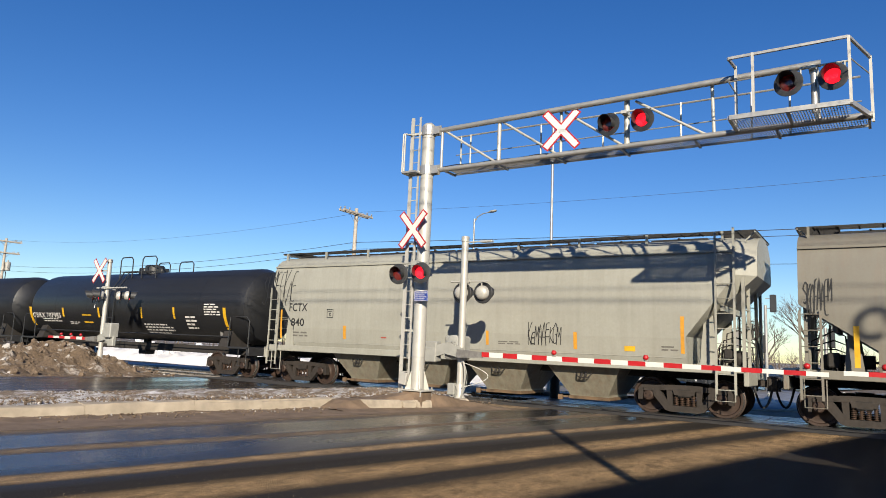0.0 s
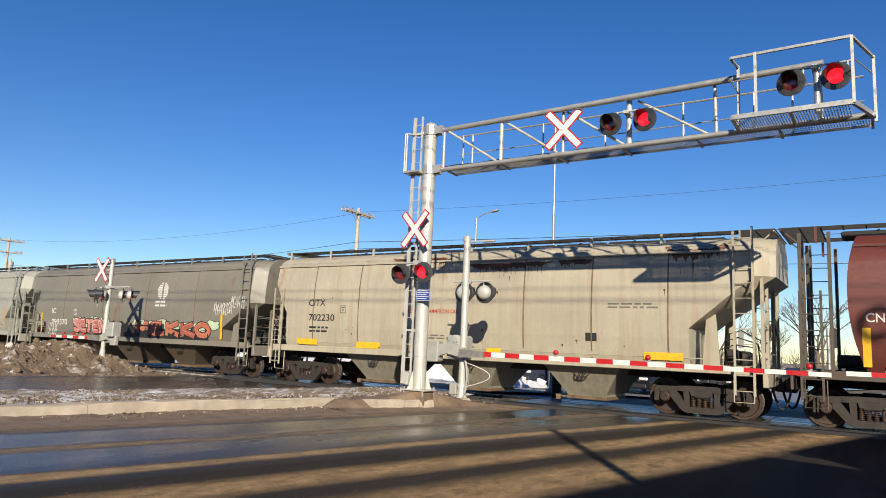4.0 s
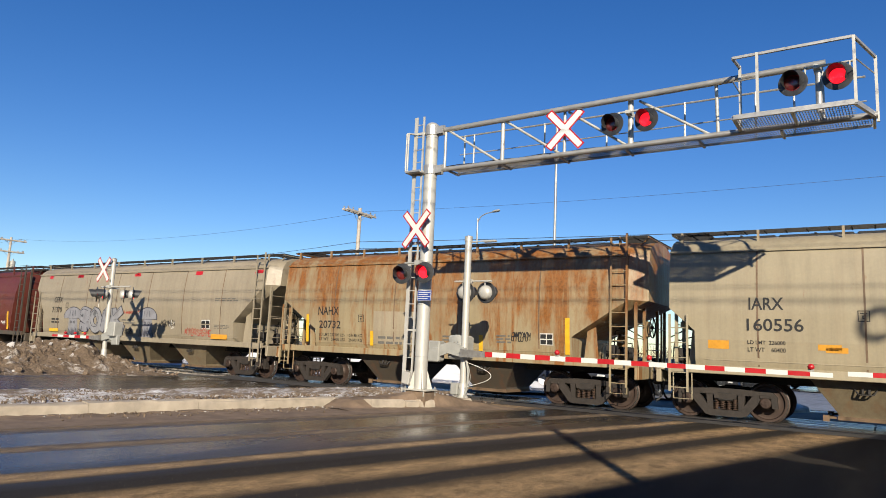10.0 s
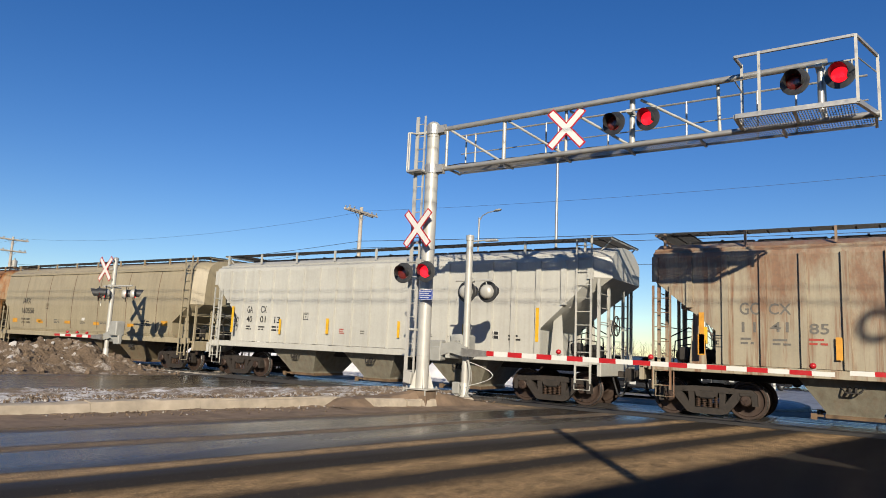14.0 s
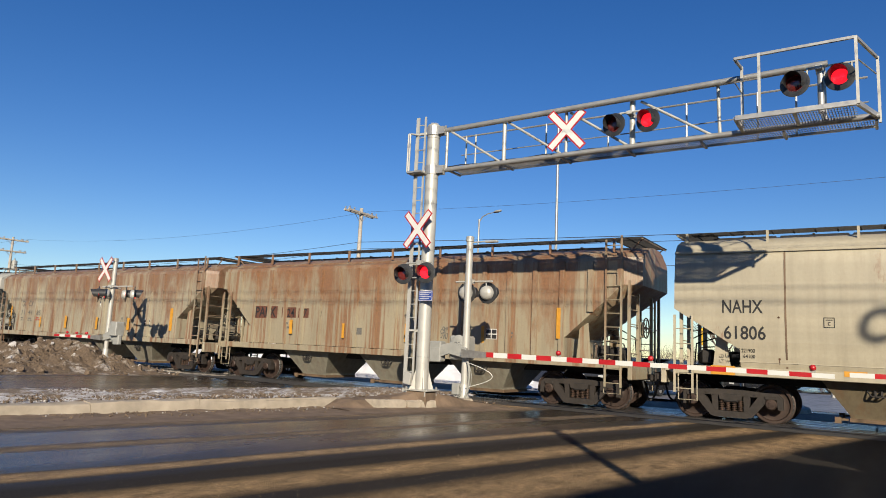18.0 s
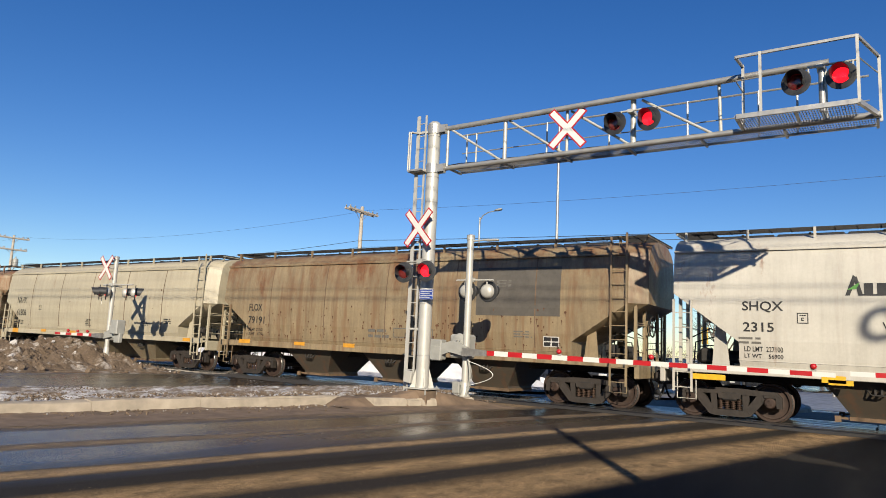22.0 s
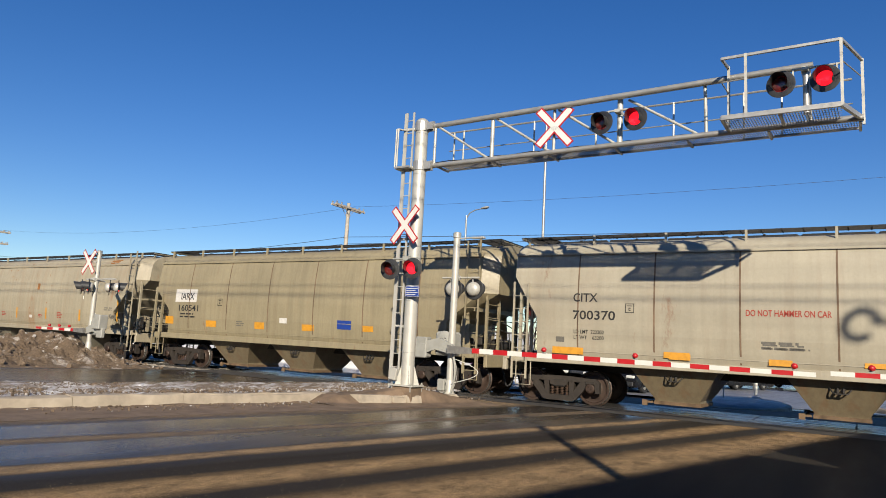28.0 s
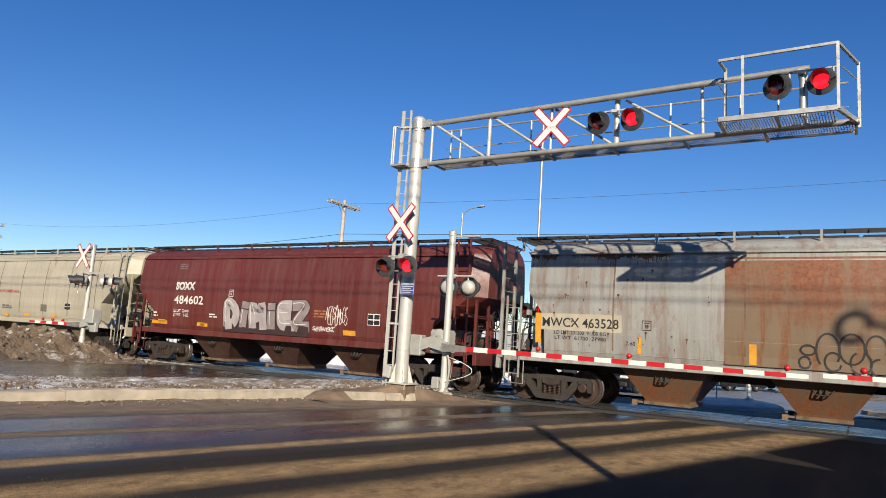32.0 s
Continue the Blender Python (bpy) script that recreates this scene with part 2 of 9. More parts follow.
def road_mat():
    """Wet asphalt, with bands of dried road sand between the wheel tracks."""
    m, n, l, b = shader("wet_sanded_asphalt")
    co, sep = n.new("ShaderNodeTexCoord"), n.new("ShaderNodeSeparateXYZ")
    l.new(co.outputs["Object"], sep.inputs[0])
    sl = n.new("ShaderNodeMath")
    sl.operation = "MULTIPLY_ADD"
    l.new(sep.outputs["Y"], sl.inputs[0])
    sl.inputs[1].default_value = -SAND_SLANT
    l.new(sep.outputs["X"], sl.inputs[2])
    across = sl.outputs[0]
    wob = ramp(n, l, tex(n, l, "noise", 0.35, (1.0, 0.25, 1), 3), 0.25, 0.75, -0.14, 0.14)
    add = n.new("ShaderNodeMath")
    add.operation = "ADD"
    l.new(across, add.inputs[0])
    l.new(wob, add.inputs[1])
    across = add.outputs[0]
    patch = ramp(n, l, tex(n, l, "noise", 0.5, (1.6, 0.22, 1), 5, 0.6), 0.35, 0.65)
    grain = ramp(n, l, tex(n, l, "noise", 18.0, detail=8, rough=0.8), 0.35, 0.65)
    crumb = ramp(n, l, tex(n, l, "noise", 55.0, detail=4, rough=0.8), 0.4, 0.62)
    sand = None
    for centre, half, weight in SAND:
        d = n.new("ShaderNodeMath")
        d.operation = "SUBTRACT"
        l.new(across, d.inputs[0])
        d.inputs[1].default_value = centre
        a = n.new("ShaderNodeMath")
        a.operation = "ABSOLUTE"
        l.new(d.outputs[0], a.inputs[0])
        s = times(n, l, ramp(n, l, a.outputs[0], half * 1.35, half * 0.45), weight)
        if sand is None:
            sand = s
        else:
            mx = n.new("ShaderNodeMath")
            mx.operation = "MAXIMUM"
            l.new(sand, mx.inputs[0])
            l.new(s, mx.inputs[1])
            sand = mx.outputs[0]
    dry = n.new("ShaderNodeMath")
    dry.operation = "MULTIPLY"
    l.new(sand, dry.inputs[0])
    clot = ramp(n, l, tex(n, l, "noise", 4.0, (1.0, 0.5, 1), 8, 0.75), 0.36, 0.62, 0.35, 1.0)
    l.new(times(n, l, clot, ramp(n, l, grain, 0, 1, 0.6, 1.0)), dry.inputs[1])
    dry = dry.outputs[0]
    base = mixed(n, l, crumb, (0.00961, 0.00887, 0.00887), (0.037, 0.0325, 0.0273))
    film = mixed(n, l, times(n, l, patch, 0.22), base, (0.0628, 0.0503, 0.037))
    gold = mixed(n, l, crumb, (0.296, 0.188, 0.0887), (0.606, 0.414, 0.222))
    l.new(mixed(n, l, dry, film, gold), b.inputs["Base Color"])
    damp = ramp(n, l, across, -4.2, -2.6)
    wet = mixed(n, l, damp, mixed(n, l, patch, (0.14, 0.14, 0.14), (0.32, 0.32, 0.32)), mixed(n, l, patch, (0.55, 0.55, 0.55), (0.75, 0.75, 0.75)))
    l.new(mixed(n, l, ramp(n, l, sand, 0.02, 0.35), wet, (0.80, 0.80, 0.80)), b.inputs["Roughness"])
    l.new(ramp(n, l, damp, 0, 1, 0.5, 0.03), b.inputs["Specular IOR Level"])
    h = n.new("ShaderNodeMath")
    h.operation = "MULTIPLY_ADD"
    l.new(crumb, h.inputs[0])
    l.new(ramp(n, l, sand, 0, 0.5, 0.05, 1.0), h.inputs[1])
    l.new(ramp(n, l, tex(n, l, "noise", 3.0, (1, 0.4, 1), 3), 0.3, 0.7, 0, 0.05), h.inputs[2])
    bump(n, l, b, h.outputs[0], 0.7, 0.010)
    return m


SAND_SLANT = 0.25
SAND = [(-3.25, 0.20, 0.9), (-1.78, 0.34, 0.95), (-0.30, 0.52, 0.95), (-5.0, 0.2, 0.4), (-7.6, 0.9, 0.7)]
GROUND = ground_mat()
ROAD = road_mat()
KERB = plain("worn_kerb_concrete", (0.297, 0.254, 0.196), 0.85, 0.0, 0.3, 3.0, 0.4)
DIRT = plain("frozen_dirt", (0.142, 0.0984, 0.0644), 0.9, 0.0, 0.45, 2.5, 0.6)
SNOW = plain("old_snow", (0.529, 0.529, 0.543), 0.7, 0.0, 0.12, 3.0, 0.5)
BALLAST = plain("track_ballast", (0.0653, 0.0578, 0.0503), 0.9, 0.0, 0.5, 14.0, 0.7)
RAILTOP = plain("rail_steel", (0.212, 0.202, 0.19), 0.3, 0.85, 0.2, 4.0, 0.0)


def panel_mat():
    """Worn crossing panels, wet in long streaks."""
    m, n, l, b = shader("wet_crossing_panel")
    f = ramp(n, l, tex(n, l, "noise", 1.0, (0.35, 7.0, 1), 6, 0.65), 0.40, 0.62)
    l.new(mixed(n, l, f, (0.0186, 0.018, 0.018), (0.0465, 0.0434, 0.0409)), b.inputs["Base Color"])
    l.new(mixed(n, l, f, (0.16, 0.16, 0.16), (0.62, 0.62, 0.62)), b.inputs["Roughness"])
    bump(n, l, b, tex(n, l, "noise", 9.0, (0.4, 3, 1), 5), 0.25, 0.006)
    return m


PANEL = panel_mat()


def sheet(name, corners, z, mat, label, cuts=1):
    bm = bmesh.new()
    v = [bm.verts.new((x, y, z)) for x, y in corners]
    bm.faces.new(v)
    return tagged(part(name, bm, mat), label, name, kind="structure")


def grid_sheet(name, nx, ny, place, mat, label, category, kind="structure", smooth=True):
    bm = bmesh.new()
    rows = [[bm.verts.new(place(i / nx, j / ny)) for i in range(nx + 1)] for j in range(ny + 1)]
    for j in range(ny):
        for i in range(nx):
            bm.faces.new((rows[j][i], rows[j][i + 1], rows[j + 1][i + 1], rows[j + 1][i]))
    ob = part(name, bm, mat, smooth=80 if smooth else False)
    return tagged(ob, label, category, kind=kind)


def fbm(x, y, s, seed=0.0):
    return noise.fractal(Vector((x * s + seed, y * s, seed)), 1.0, 2.0, 5)


DROP = 0.36           # the land beyond the track lies this much lower


def fall(y):
    return -DROP * max(0.0, min(1.0, (y - 2.2) / 10.8))


def strips(name, x0, x1, ys, lift, mat, label, slant=True):
    """A level sheet that follows the fall of the land beyond the track."""
    bm = bmesh.new()
    rows = [[bm.verts.new(((road_x(x, y) if slant else x), y, lift + fall(y))) for x in (x0, x1)] for y in ys]
    for p, q in zip(rows, rows[1:]):
        bm.faces.new((p[0], p[1], q[1], q[0]))
    return tagged(part(name, bm, mat), label, name, kind="structure")


strips("ground", -1800, 1800, (-1800, 2.2, 13.0, 1800), -0.10, GROUND, "flat winter ground of trampled snow and frozen dirt", False)
KERB_X = -8.62        # foot of the kerb on the line of the track
strips("road", KERB_X, 9, (-70, 2.2, 13.0, 90), 0.0, ROAD, "wet dark asphalt road with bands of tan sand")
strips("road_far_lanes", -20.5, -12.0, (-70, 2.2, 13.0, 90), -0.004, ROAD, "wet asphalt of the oncoming lanes beyond the median")
APRON = plain("worn_dry_asphalt", (0.0408, 0.0376, 0.0343), 0.78, 0.0, 0.5, 3.0, 0.5)
strips("crossing_apron", KERB_X, 8.6, (-2.6, 2.2, 7.5), 0.005, APRON, "worn patched asphalt at the crossing")
strips("crossing_apron_far_lanes", -20.5, -12.0, (-2.6, 2.2, 7.5), 0.002, APRON, "worn patched asphalt at the crossing of the oncoming lanes")
ICY = plain("salted_icy_asphalt", (0.165, 0.167, 0.18), 0.5, 0.0, 0.35, 0.8, 0.3)
strips("cross_road", -60, 60, (10.5, 13.0, 30), 0.008, ICY, "pale salted and icy cross street beyond the track", False)



def median():
    """Raised strip between the lanes: concrete kerbs round a bed of gravel, dirt and dirty snow."""
    m, n, l, b = shader("gravel_and_dirty_snow")
    f = ramp(n, l, tex(n, l, "noise", 2.2, (1, 0.5, 1), 8, 0.75), 0.46, 0.60)
    g = ramp(n, l, tex(n, l, "noise", 22.0, detail=6, rough=0.8), 0.35, 0.65)
    dirt = mixed(n, l, g, (0.0706, 0.0504, 0.0363), (0.262, 0.202, 0.141))
    snow = mixed(n, l, g, (0.343, 0.333, 0.333), (0.706, 0.706, 0.715))
    l.new(mixed(n, l, f, dirt, snow), b.inputs["Base Color"])
    b.inputs["Roughness"].default_value = 0.85
    bump(n, l, b, g, 0.6, 0.03)

    def place(u, v):
        y = -40 + v * 37.6
        w = road_x(KERB_X - 0.28, y) - u * 3.0
        return (w, y, 0.17 + 0.05 * fbm(w, y, 0.9) + 0.045 * fbm(w, y, 4.5, 6) + 0.10 * math.sin(u * math.pi) * (0.6 + 0.5 * fbm(w, y, 0.35, 4)) - (0.1 if u == 1 else 0))

    grid_sheet("median", 60, 420, place, m, "raised median of gravel, dirt and dirty snow", "median")


median()


def median_nose():
    """Dirt and gravel behind the last kerb pieces, round the feet of the signal masts."""
    def place(u, v):
        x, y = -12.2 + u * 5.0, -7.6 + v * 5.0
        edge = -9.52 + 0.43 * (y + 6.85) - x
        flat = min(1.0, max(0.0, (edge - 0.02) / 0.24)) * min(1.0, max(0.0, (-3.2 - y) / 1.3)) * min(1.0, max(0.0, (y + 7.5) / 0.4))
        h = flat * (0.19 + 0.18 * math.exp(-((x + 9.35) ** 2 + (y + 5.35) ** 2) / 0.55)) + 0.06 * math.exp(-abs(edge) / 0.5) * min(1.0, max(0.0, (-3.0 - y) / 0.8))
        h *= min(1.0, u * 6)
        return (x, y, -0.02 + h + (0.022 * fbm(x, y, 2.4, 4) + 0.016 * fbm(x, y, 9.0, 6)) * min(1.0, h * 8))

    grid_sheet("median_nose", 100, 110, place, DIRT, "heaped brown dirt and gravel round the mast feet", "dirt")


median_nose()


def kerbs():
    """Worn kerb pieces along the median, part of them buried in dirt."""
    run = thing("kerb", pose(0, 0, 0), "worn pale concrete kerb along the median, partly buried in dirt", "kerb", kind="structure")
    rnd = random.Random(5)
    spans, y = [], -38.0
    while y < -7.0:
        y1 = min(y + rnd.choice((1.9, 2.4, 2.8)), -7.0)
        spans.append((y, y1 if -7.0 - y1 > 0.5 else -7.0))
        y = spans[-1][1]
    for y, y1 in spans + [(-6.85, -6.1), (-6.06, -5.75), (-5.72, -5.34), (-4.35, -4.0)]:
        if y1 > y:
            bm = bmesh.new()
            h = 0.205 + rnd.uniform(-0.012, 0.012)
            nseg = 16
            prof = [(0.0, -0.02), (0.035, h * 0.8), (0.06, h - 0.02), (0.09, h), (0.30, h - 0.005), (0.31, 0.0)]
            rings = []
            for i in range(nseg + 1):
                yy = y + 0.004 + (y1 - y - 0.008) * i / nseg
                ring = []
                for k, (a, z) in enumerate(prof):
                    j = 0.030 * fbm(a * 3, yy, 1.6, 3 + k) + 0.012 * fbm(a * 3, yy, 9.0, 5 + k)
                    ring.append(bm.verts.new((road_x(KERB_X, yy) - a + j + ((0.40 if y > -5 else 0.78) + 0.20 * (yy + 6.85) if y > -6.9 else 0.0), yy, z + (j * 0.7 if 0 < k < 5 else 0))))
                rings.append(ring)
            for p, q in zip(rings, rings[1:]):
                for i in range(len(prof) - 1):
                    bm.faces.new((p[i], p[i + 1], q[i + 1], q[i]))
            bm.faces.new(rings[0])
            bm.faces.new(rings[-1][::-1])
            part("kerb_stone", bm, KERB, run, smooth=40)

    def gutter(u, v):
        y = -40 + v * 36.5
        x = road_x(KERB_X, y) - 0.34 + u * 1.9
        return (x, y, (0.01 + 0.035 * max(0.0, fbm(x, y, 1.1, 8) + 0.4) + 0.03 * fbm(x, y, 5.0, 3)) * (1 - u) ** 1.6 + 0.004 + (0.16 if -7.15 < y < -6.15 else 0.0) * max(0.0, 1 - u * 3.2))

    grid_sheet("gutter_dirt", 26, 420, gutter, DIRT, "brown sand and dirt washed along the kerb foot", "dirt")
    grit = bmesh.new()
    rnd = random.Random(77)
    for i in range(14000):
        gy = -15.5 + 9.0 * rnd.random() ** 1.3
        c, half, _ = SAND[(0, 1, 1, 2, 2, 2, 3, 4)[i % 8]]
        gx = c + rnd.gauss(0, half * 0.8) + SAND_SLANT * gy
        r = rnd.uniform(0.0015, 0.0042)
        v = [grit.verts.new((gx + a * r, gy + b * r, c2 * r * 0.8 + 0.003)) for a, b, c2 in ((1, 0, 0), (-0.5, 0.87, 0), (-0.5, -0.87, 0), (0.1, 0, 1.2))]
        for f in ((0, 1, 3), (1, 2, 3), (2, 0, 3)):
            grit.faces.new([v[k] for k in f])
    tagged(part("road_grit", grit, plain("pale_road_grit", (0.313, 0.231, 0.143), 0.8, 0.0, 0.5, 40.0, 0.0)), "loose pale grit scattered on the sand bands", "grit", kind="stuff")
    k2 = thing("kerb_far_side", pose(0, 0, 0), "low concrete kerb on the far side of the median", "kerb", kind="structure")
    for i in range(13):
        bm = bmesh.new()
        y = -36 + i * 2.5
        ebox(bm, (road_x(KERB_X - 3.32, y), y + 1.24, 0.06), (0.18, 2.46, 0.16), 0.03)
        part("kerb_stone", bm, KERB, k2, m=pose(0, 0, 0))


kerbs()


def rubble_mat():
    """Loose lumps, each of dirt, stone or dirty ice."""
    m, n, l, b = shader("loose_rubble")
    g = n.new("ShaderNodeNewGeometry")
    fine = ramp(n, l, tex(n, l, "noise", 30.0, detail=5), 0.3, 0.7)
    dirt = mixed(n, l, fine, (0.0462, 0.0328, 0.0218), (0.176, 0.126, 0.084))
    ice = mixed(n, l, fine, (0.218, 0.205, 0.193), (0.462, 0.445, 0.428))
    l.new(mixed(n, l, ramp(n, l, g.outputs["Random Per Island"], 0.86, 0.92), dirt, ice), b.inputs["Base Color"])
    b.inputs["Roughness"].default_value = 0.9
    return m


RUBBLE = rubble_mat()
G = 0.5257
ICO = [(-G, 0, 0.85), (G, 0, 0.85), (-G, 0, -0.85), (G, 0, -0.85), (0, 0.85, G), (0, 0.85, -G), (0, -0.85, G), (0, -0.85, -G), (0.85, G, 0), (-0.85, G, 0), (0.85, -G, 0), (-0.85, -G, 0)]
ICO_F = [(a, b, c) for a in range(12) for b in range(a + 1, 12) for c in range(b + 1, 12)
         if all((Vector(ICO[p]) - Vector(ICO[q])).length < 1.1 for p, q in ((a, b), (b, c), (a, c)))]


def mound():
    """Dirt and old snow that a plough pushed up beside the track."""
    m, n, l, b = shader("ploughed_dirt_and_snow")
    f = ramp(n, l, tex(n, l, "noise", 1.3, detail=9, rough=0.75), 0.53, 0.60)
    g = ramp(n, l, tex(n, l, "noise", 9.0, detail=8, rough=0.8), 0.3, 0.7)
    dirt = mixed(n, l, g, (0.0475, 0.0329, 0.0208), (0.173, 0.121, 0.0761))
    l.new(mixed(n, l, f, dirt, mixed(n, l, g, (0.173, 0.143, 0.112), (0.449, 0.415, 0.38))), b.inputs["Base Color"])
    b.inputs["Roughness"].default_value = 0.9
    bump(n, l, b, g, 0.8, 0.05)

    def place(u, v):
        x, y = -48.5 + u * 27.5, -13.0 + v * 10.6
        x += SLANT * y
        e = min(1, u * 5) * min(1, (1 - u) * 6) * min(1, v * 3.6) * min(1, (1 - v) * 7)
        h = 0.88 * e ** 0.6 * (0.72 + 0.55 * fbm(x, y, 0.28, 2) + 0.42 * fbm(x, y, 1.1, 7)) + 0.20 * fbm(x, y, 2.6, 5) * min(1, e * 3) + 0.05 * fbm(x, y, 9.0, 6) * min(1, e * 3) + 0.30 * math.exp(-((x + 24.6) ** 2 + (y + 4.35) ** 2) / 1.1)
        return (x, y, max(-0.11, h - 0.10))

    grid_sheet("dirt_mound", 300, 130, place, m, "ploughed-up mound of brown dirt with old snow lumps", "mound", kind="stuff", smooth=False)
    bm = bmesh.new()
    rnd = random.Random(11)
    for i in range(2200):
        u, v = rnd.random(), rnd.random()
        x, y, z = place(u, v)
        if z < 0.02 and rnd.random() < 0.7:
            continue
        s = rnd.choice((0.02, 0.025, 0.03, 0.04, 0.05, 0.07, 0.12))
        mm = Matrix.Translation((x, y, z + s * 0.2)) @ Euler((rnd.random() * 6, rnd.random() * 6, 0)).to_matrix().to_4x4() @ Matrix.Diagonal((s, s * 1.3, s * 0.8, 1))
        vs = [bm.verts.new(mm @ (Vector(p) + Vector((rnd.uniform(-1, 1), rnd.uniform(-1, 1), rnd.uniform(-1, 1))) * 0.28)) for p in ICO]
        for f in ICO_F:
            bm.faces.new([vs[k] for k in f])
    tagged(part("dirt_clods", bm, RUBBLE), "frozen clods of dirt and snow on the mound", "clods", kind="stuff")


mound()


def lump(bm, rnd, x, y, z, s):
    mm = Matrix.Translation((x, y, z)) @ Euler((rnd.random() * 6, rnd.random() * 6, 0)).to_matrix().to_4x4() @ Matrix.Diagonal((s, s * 1.3, s * 0.8, 1))
    vs = [bm.verts.new(mm @ (Vector(p) + Vector((rnd.uniform(-1, 1), rnd.uniform(-1, 1), rnd.uniform(-1, 1))) * 0.28)) for p in ICO]
    for f in ICO_F:
        bm.faces.new([vs[k] for k in f])


def median_rubble():
    """Stones and bits of ice strewn on the median and round the signal masts."""
    bm = bmesh.new()
    rnd = random.Random(31)
    for i in range(6500):
        y = -16 + 13.4 * rnd.random()
        x = road_x(KERB_X - 0.35, y) - 2.6 * rnd.random()
        lump(bm, rnd, x, y, 0.19 + 0.03 * rnd.random(), rnd.choice((0.008, 0.011, 0.015, 0.024)))
    for i in range(700):
        y = -13 + 10.5 * rnd.random()
        x = road_x(KERB_X + 0.05, y) + abs(rnd.gauss(0, 0.35))
        lump(bm, rnd, x, y, 0.025, rnd.choice((0.006, 0.009, 0.013, 0.02)))
    tagged(part("loose_rubble", bm, RUBBLE), "stones, dirt crumbs and bits of ice on the median", "rubble", kind="stuff")


median_rubble()


def snowbanks():
    """Snow that lies along the far side of the track."""
    for name, x0, x1, y0, w, h, sd in (("snowbank", -60, -14.2, 10.2, 5.0, 1.15, 3), ("snowbank", 9, 70, 5.6, 6.0, 0.9, 12)):
        def place(u, v):
            x, y = x0 + u * (x1 - x0), y0 + v * w
            e = min(1, v * 2.6) * min(1, (1 - v) * 2.0) * min(1, u * 8) * min(1, (1 - u) * 9)
            return (x, y, fall(y) + max(-0.11, -0.10 + h * 1.15 * e ** 0.5 * (0.75 + 0.5 * fbm(x, y, 0.4, sd) + 0.25 * fbm(x, y, 1.7, sd + 2))))

        bm = bmesh.new()
        rnd = random.Random(sd)
        for i in range(260):
            px, py, pz = place(rnd.random(), 0.15 + 0.7 * rnd.random())
            lump(bm, rnd, px, py, pz + 0.03, rnd.choice((0.08, 0.12, 0.18, 0.28)))
        tagged(part("snow_lumps", bm, SNOW), "lumps of ploughed snow on the bank", "snow", kind="stuff")
        grid_sheet(name, 120, 24, place, SNOW, "bank of old white snow along the far side of the track", "snowbank", kind="stuff")


snowbanks()


def track():
    """Two rails on ties and ballast, flush with the road where the lanes cross."""
    line = thing("track", pose(0, 0, 0), "single railway track, flush with the road at the crossing", "railway track", kind="structure")
    for sy in (-0.7525, 0.7525):
        bm = bmesh.new()
        prism_x(bm, [(sy - 0.036, 0), (sy - 0.036, -0.04), (sy - 0.008, -0.05), (sy - 0.008, -0.14), (sy - 0.07, -0.16), (sy + 0.07, -0.16), (sy + 0.008, -0.14),
                     (sy + 0.008, -0.05), (sy + 0.036, -0.04), (sy + 0.036, 0)], -420, 90, 0.010)
        part("rail", bm, RAILTOP, line)

    def bed(u, v):
        x, y = -420 + u * 510, -2.3 + v * 4.6
        e = min(1, v * 5) * min(1, (1 - v) * 5)
        inroad = -20.3 < x < 8.0
        return (x, y, -0.11 if inroad else -0.10 + (-0.055 + 0.09) * e + 0.02 * fbm(x, y, 1.5))

    grid_sheet("ballast", 255, 10, bed, BALLAST, "grey crushed stone ballast under the rails", "ballast", kind="stuff")
    tie = kept("tie", lambda bm: ebox(bm, (0, 0, -0.12), (0.22, 2.6, 0.14), 0.015), WOOD)
    for i in range(150):
        x = -20.2 - i * 0.55
        part("tie", tie, WOOD, line, m=pose(x, 0, 0))
    for i in range(10):
        part("tie", tie, WOOD, line, m=pose(8.6 + i * 0.55, 0, 0))
    for x0, x1 in ((-8.9, 8.4), (-20.4, -12.2)):
        n = round((x1 - x0) / 2.3)
        for i in range(n):
            for y0, y1 in ((-1.28, -0.80), (-0.69, 0.69), (0.80, 1.28)):
                bm = bmesh.new()
                ebox(bm, (x0 + (i + 0.5) * (x1 - x0) / n, (y0 + y1) / 2, -0.05), ((x1 - x0) / n - 0.03, y1 - y0, 0.118), 0.012)
                part("crossing_panel", bm, PANEL, line)


def prism_x(bm, outline, x0, x1, lift=0.0):
    f = [bm.verts.new((x0, y, z + lift)) for y, z in outline]
    g = [bm.verts.new((x1, y, z + lift)) for y, z in outline]
    bm.faces.new(f)
    bm.faces.new(g[::-1])
    for i in range(len(f)):
        bm.faces.new((f[i - 1], f[i], g[i], g[i - 1]))


track()

# ---- crossing signals ----
FLASH = []            # lens that turns over, and whether it shows its lit face on the whole second


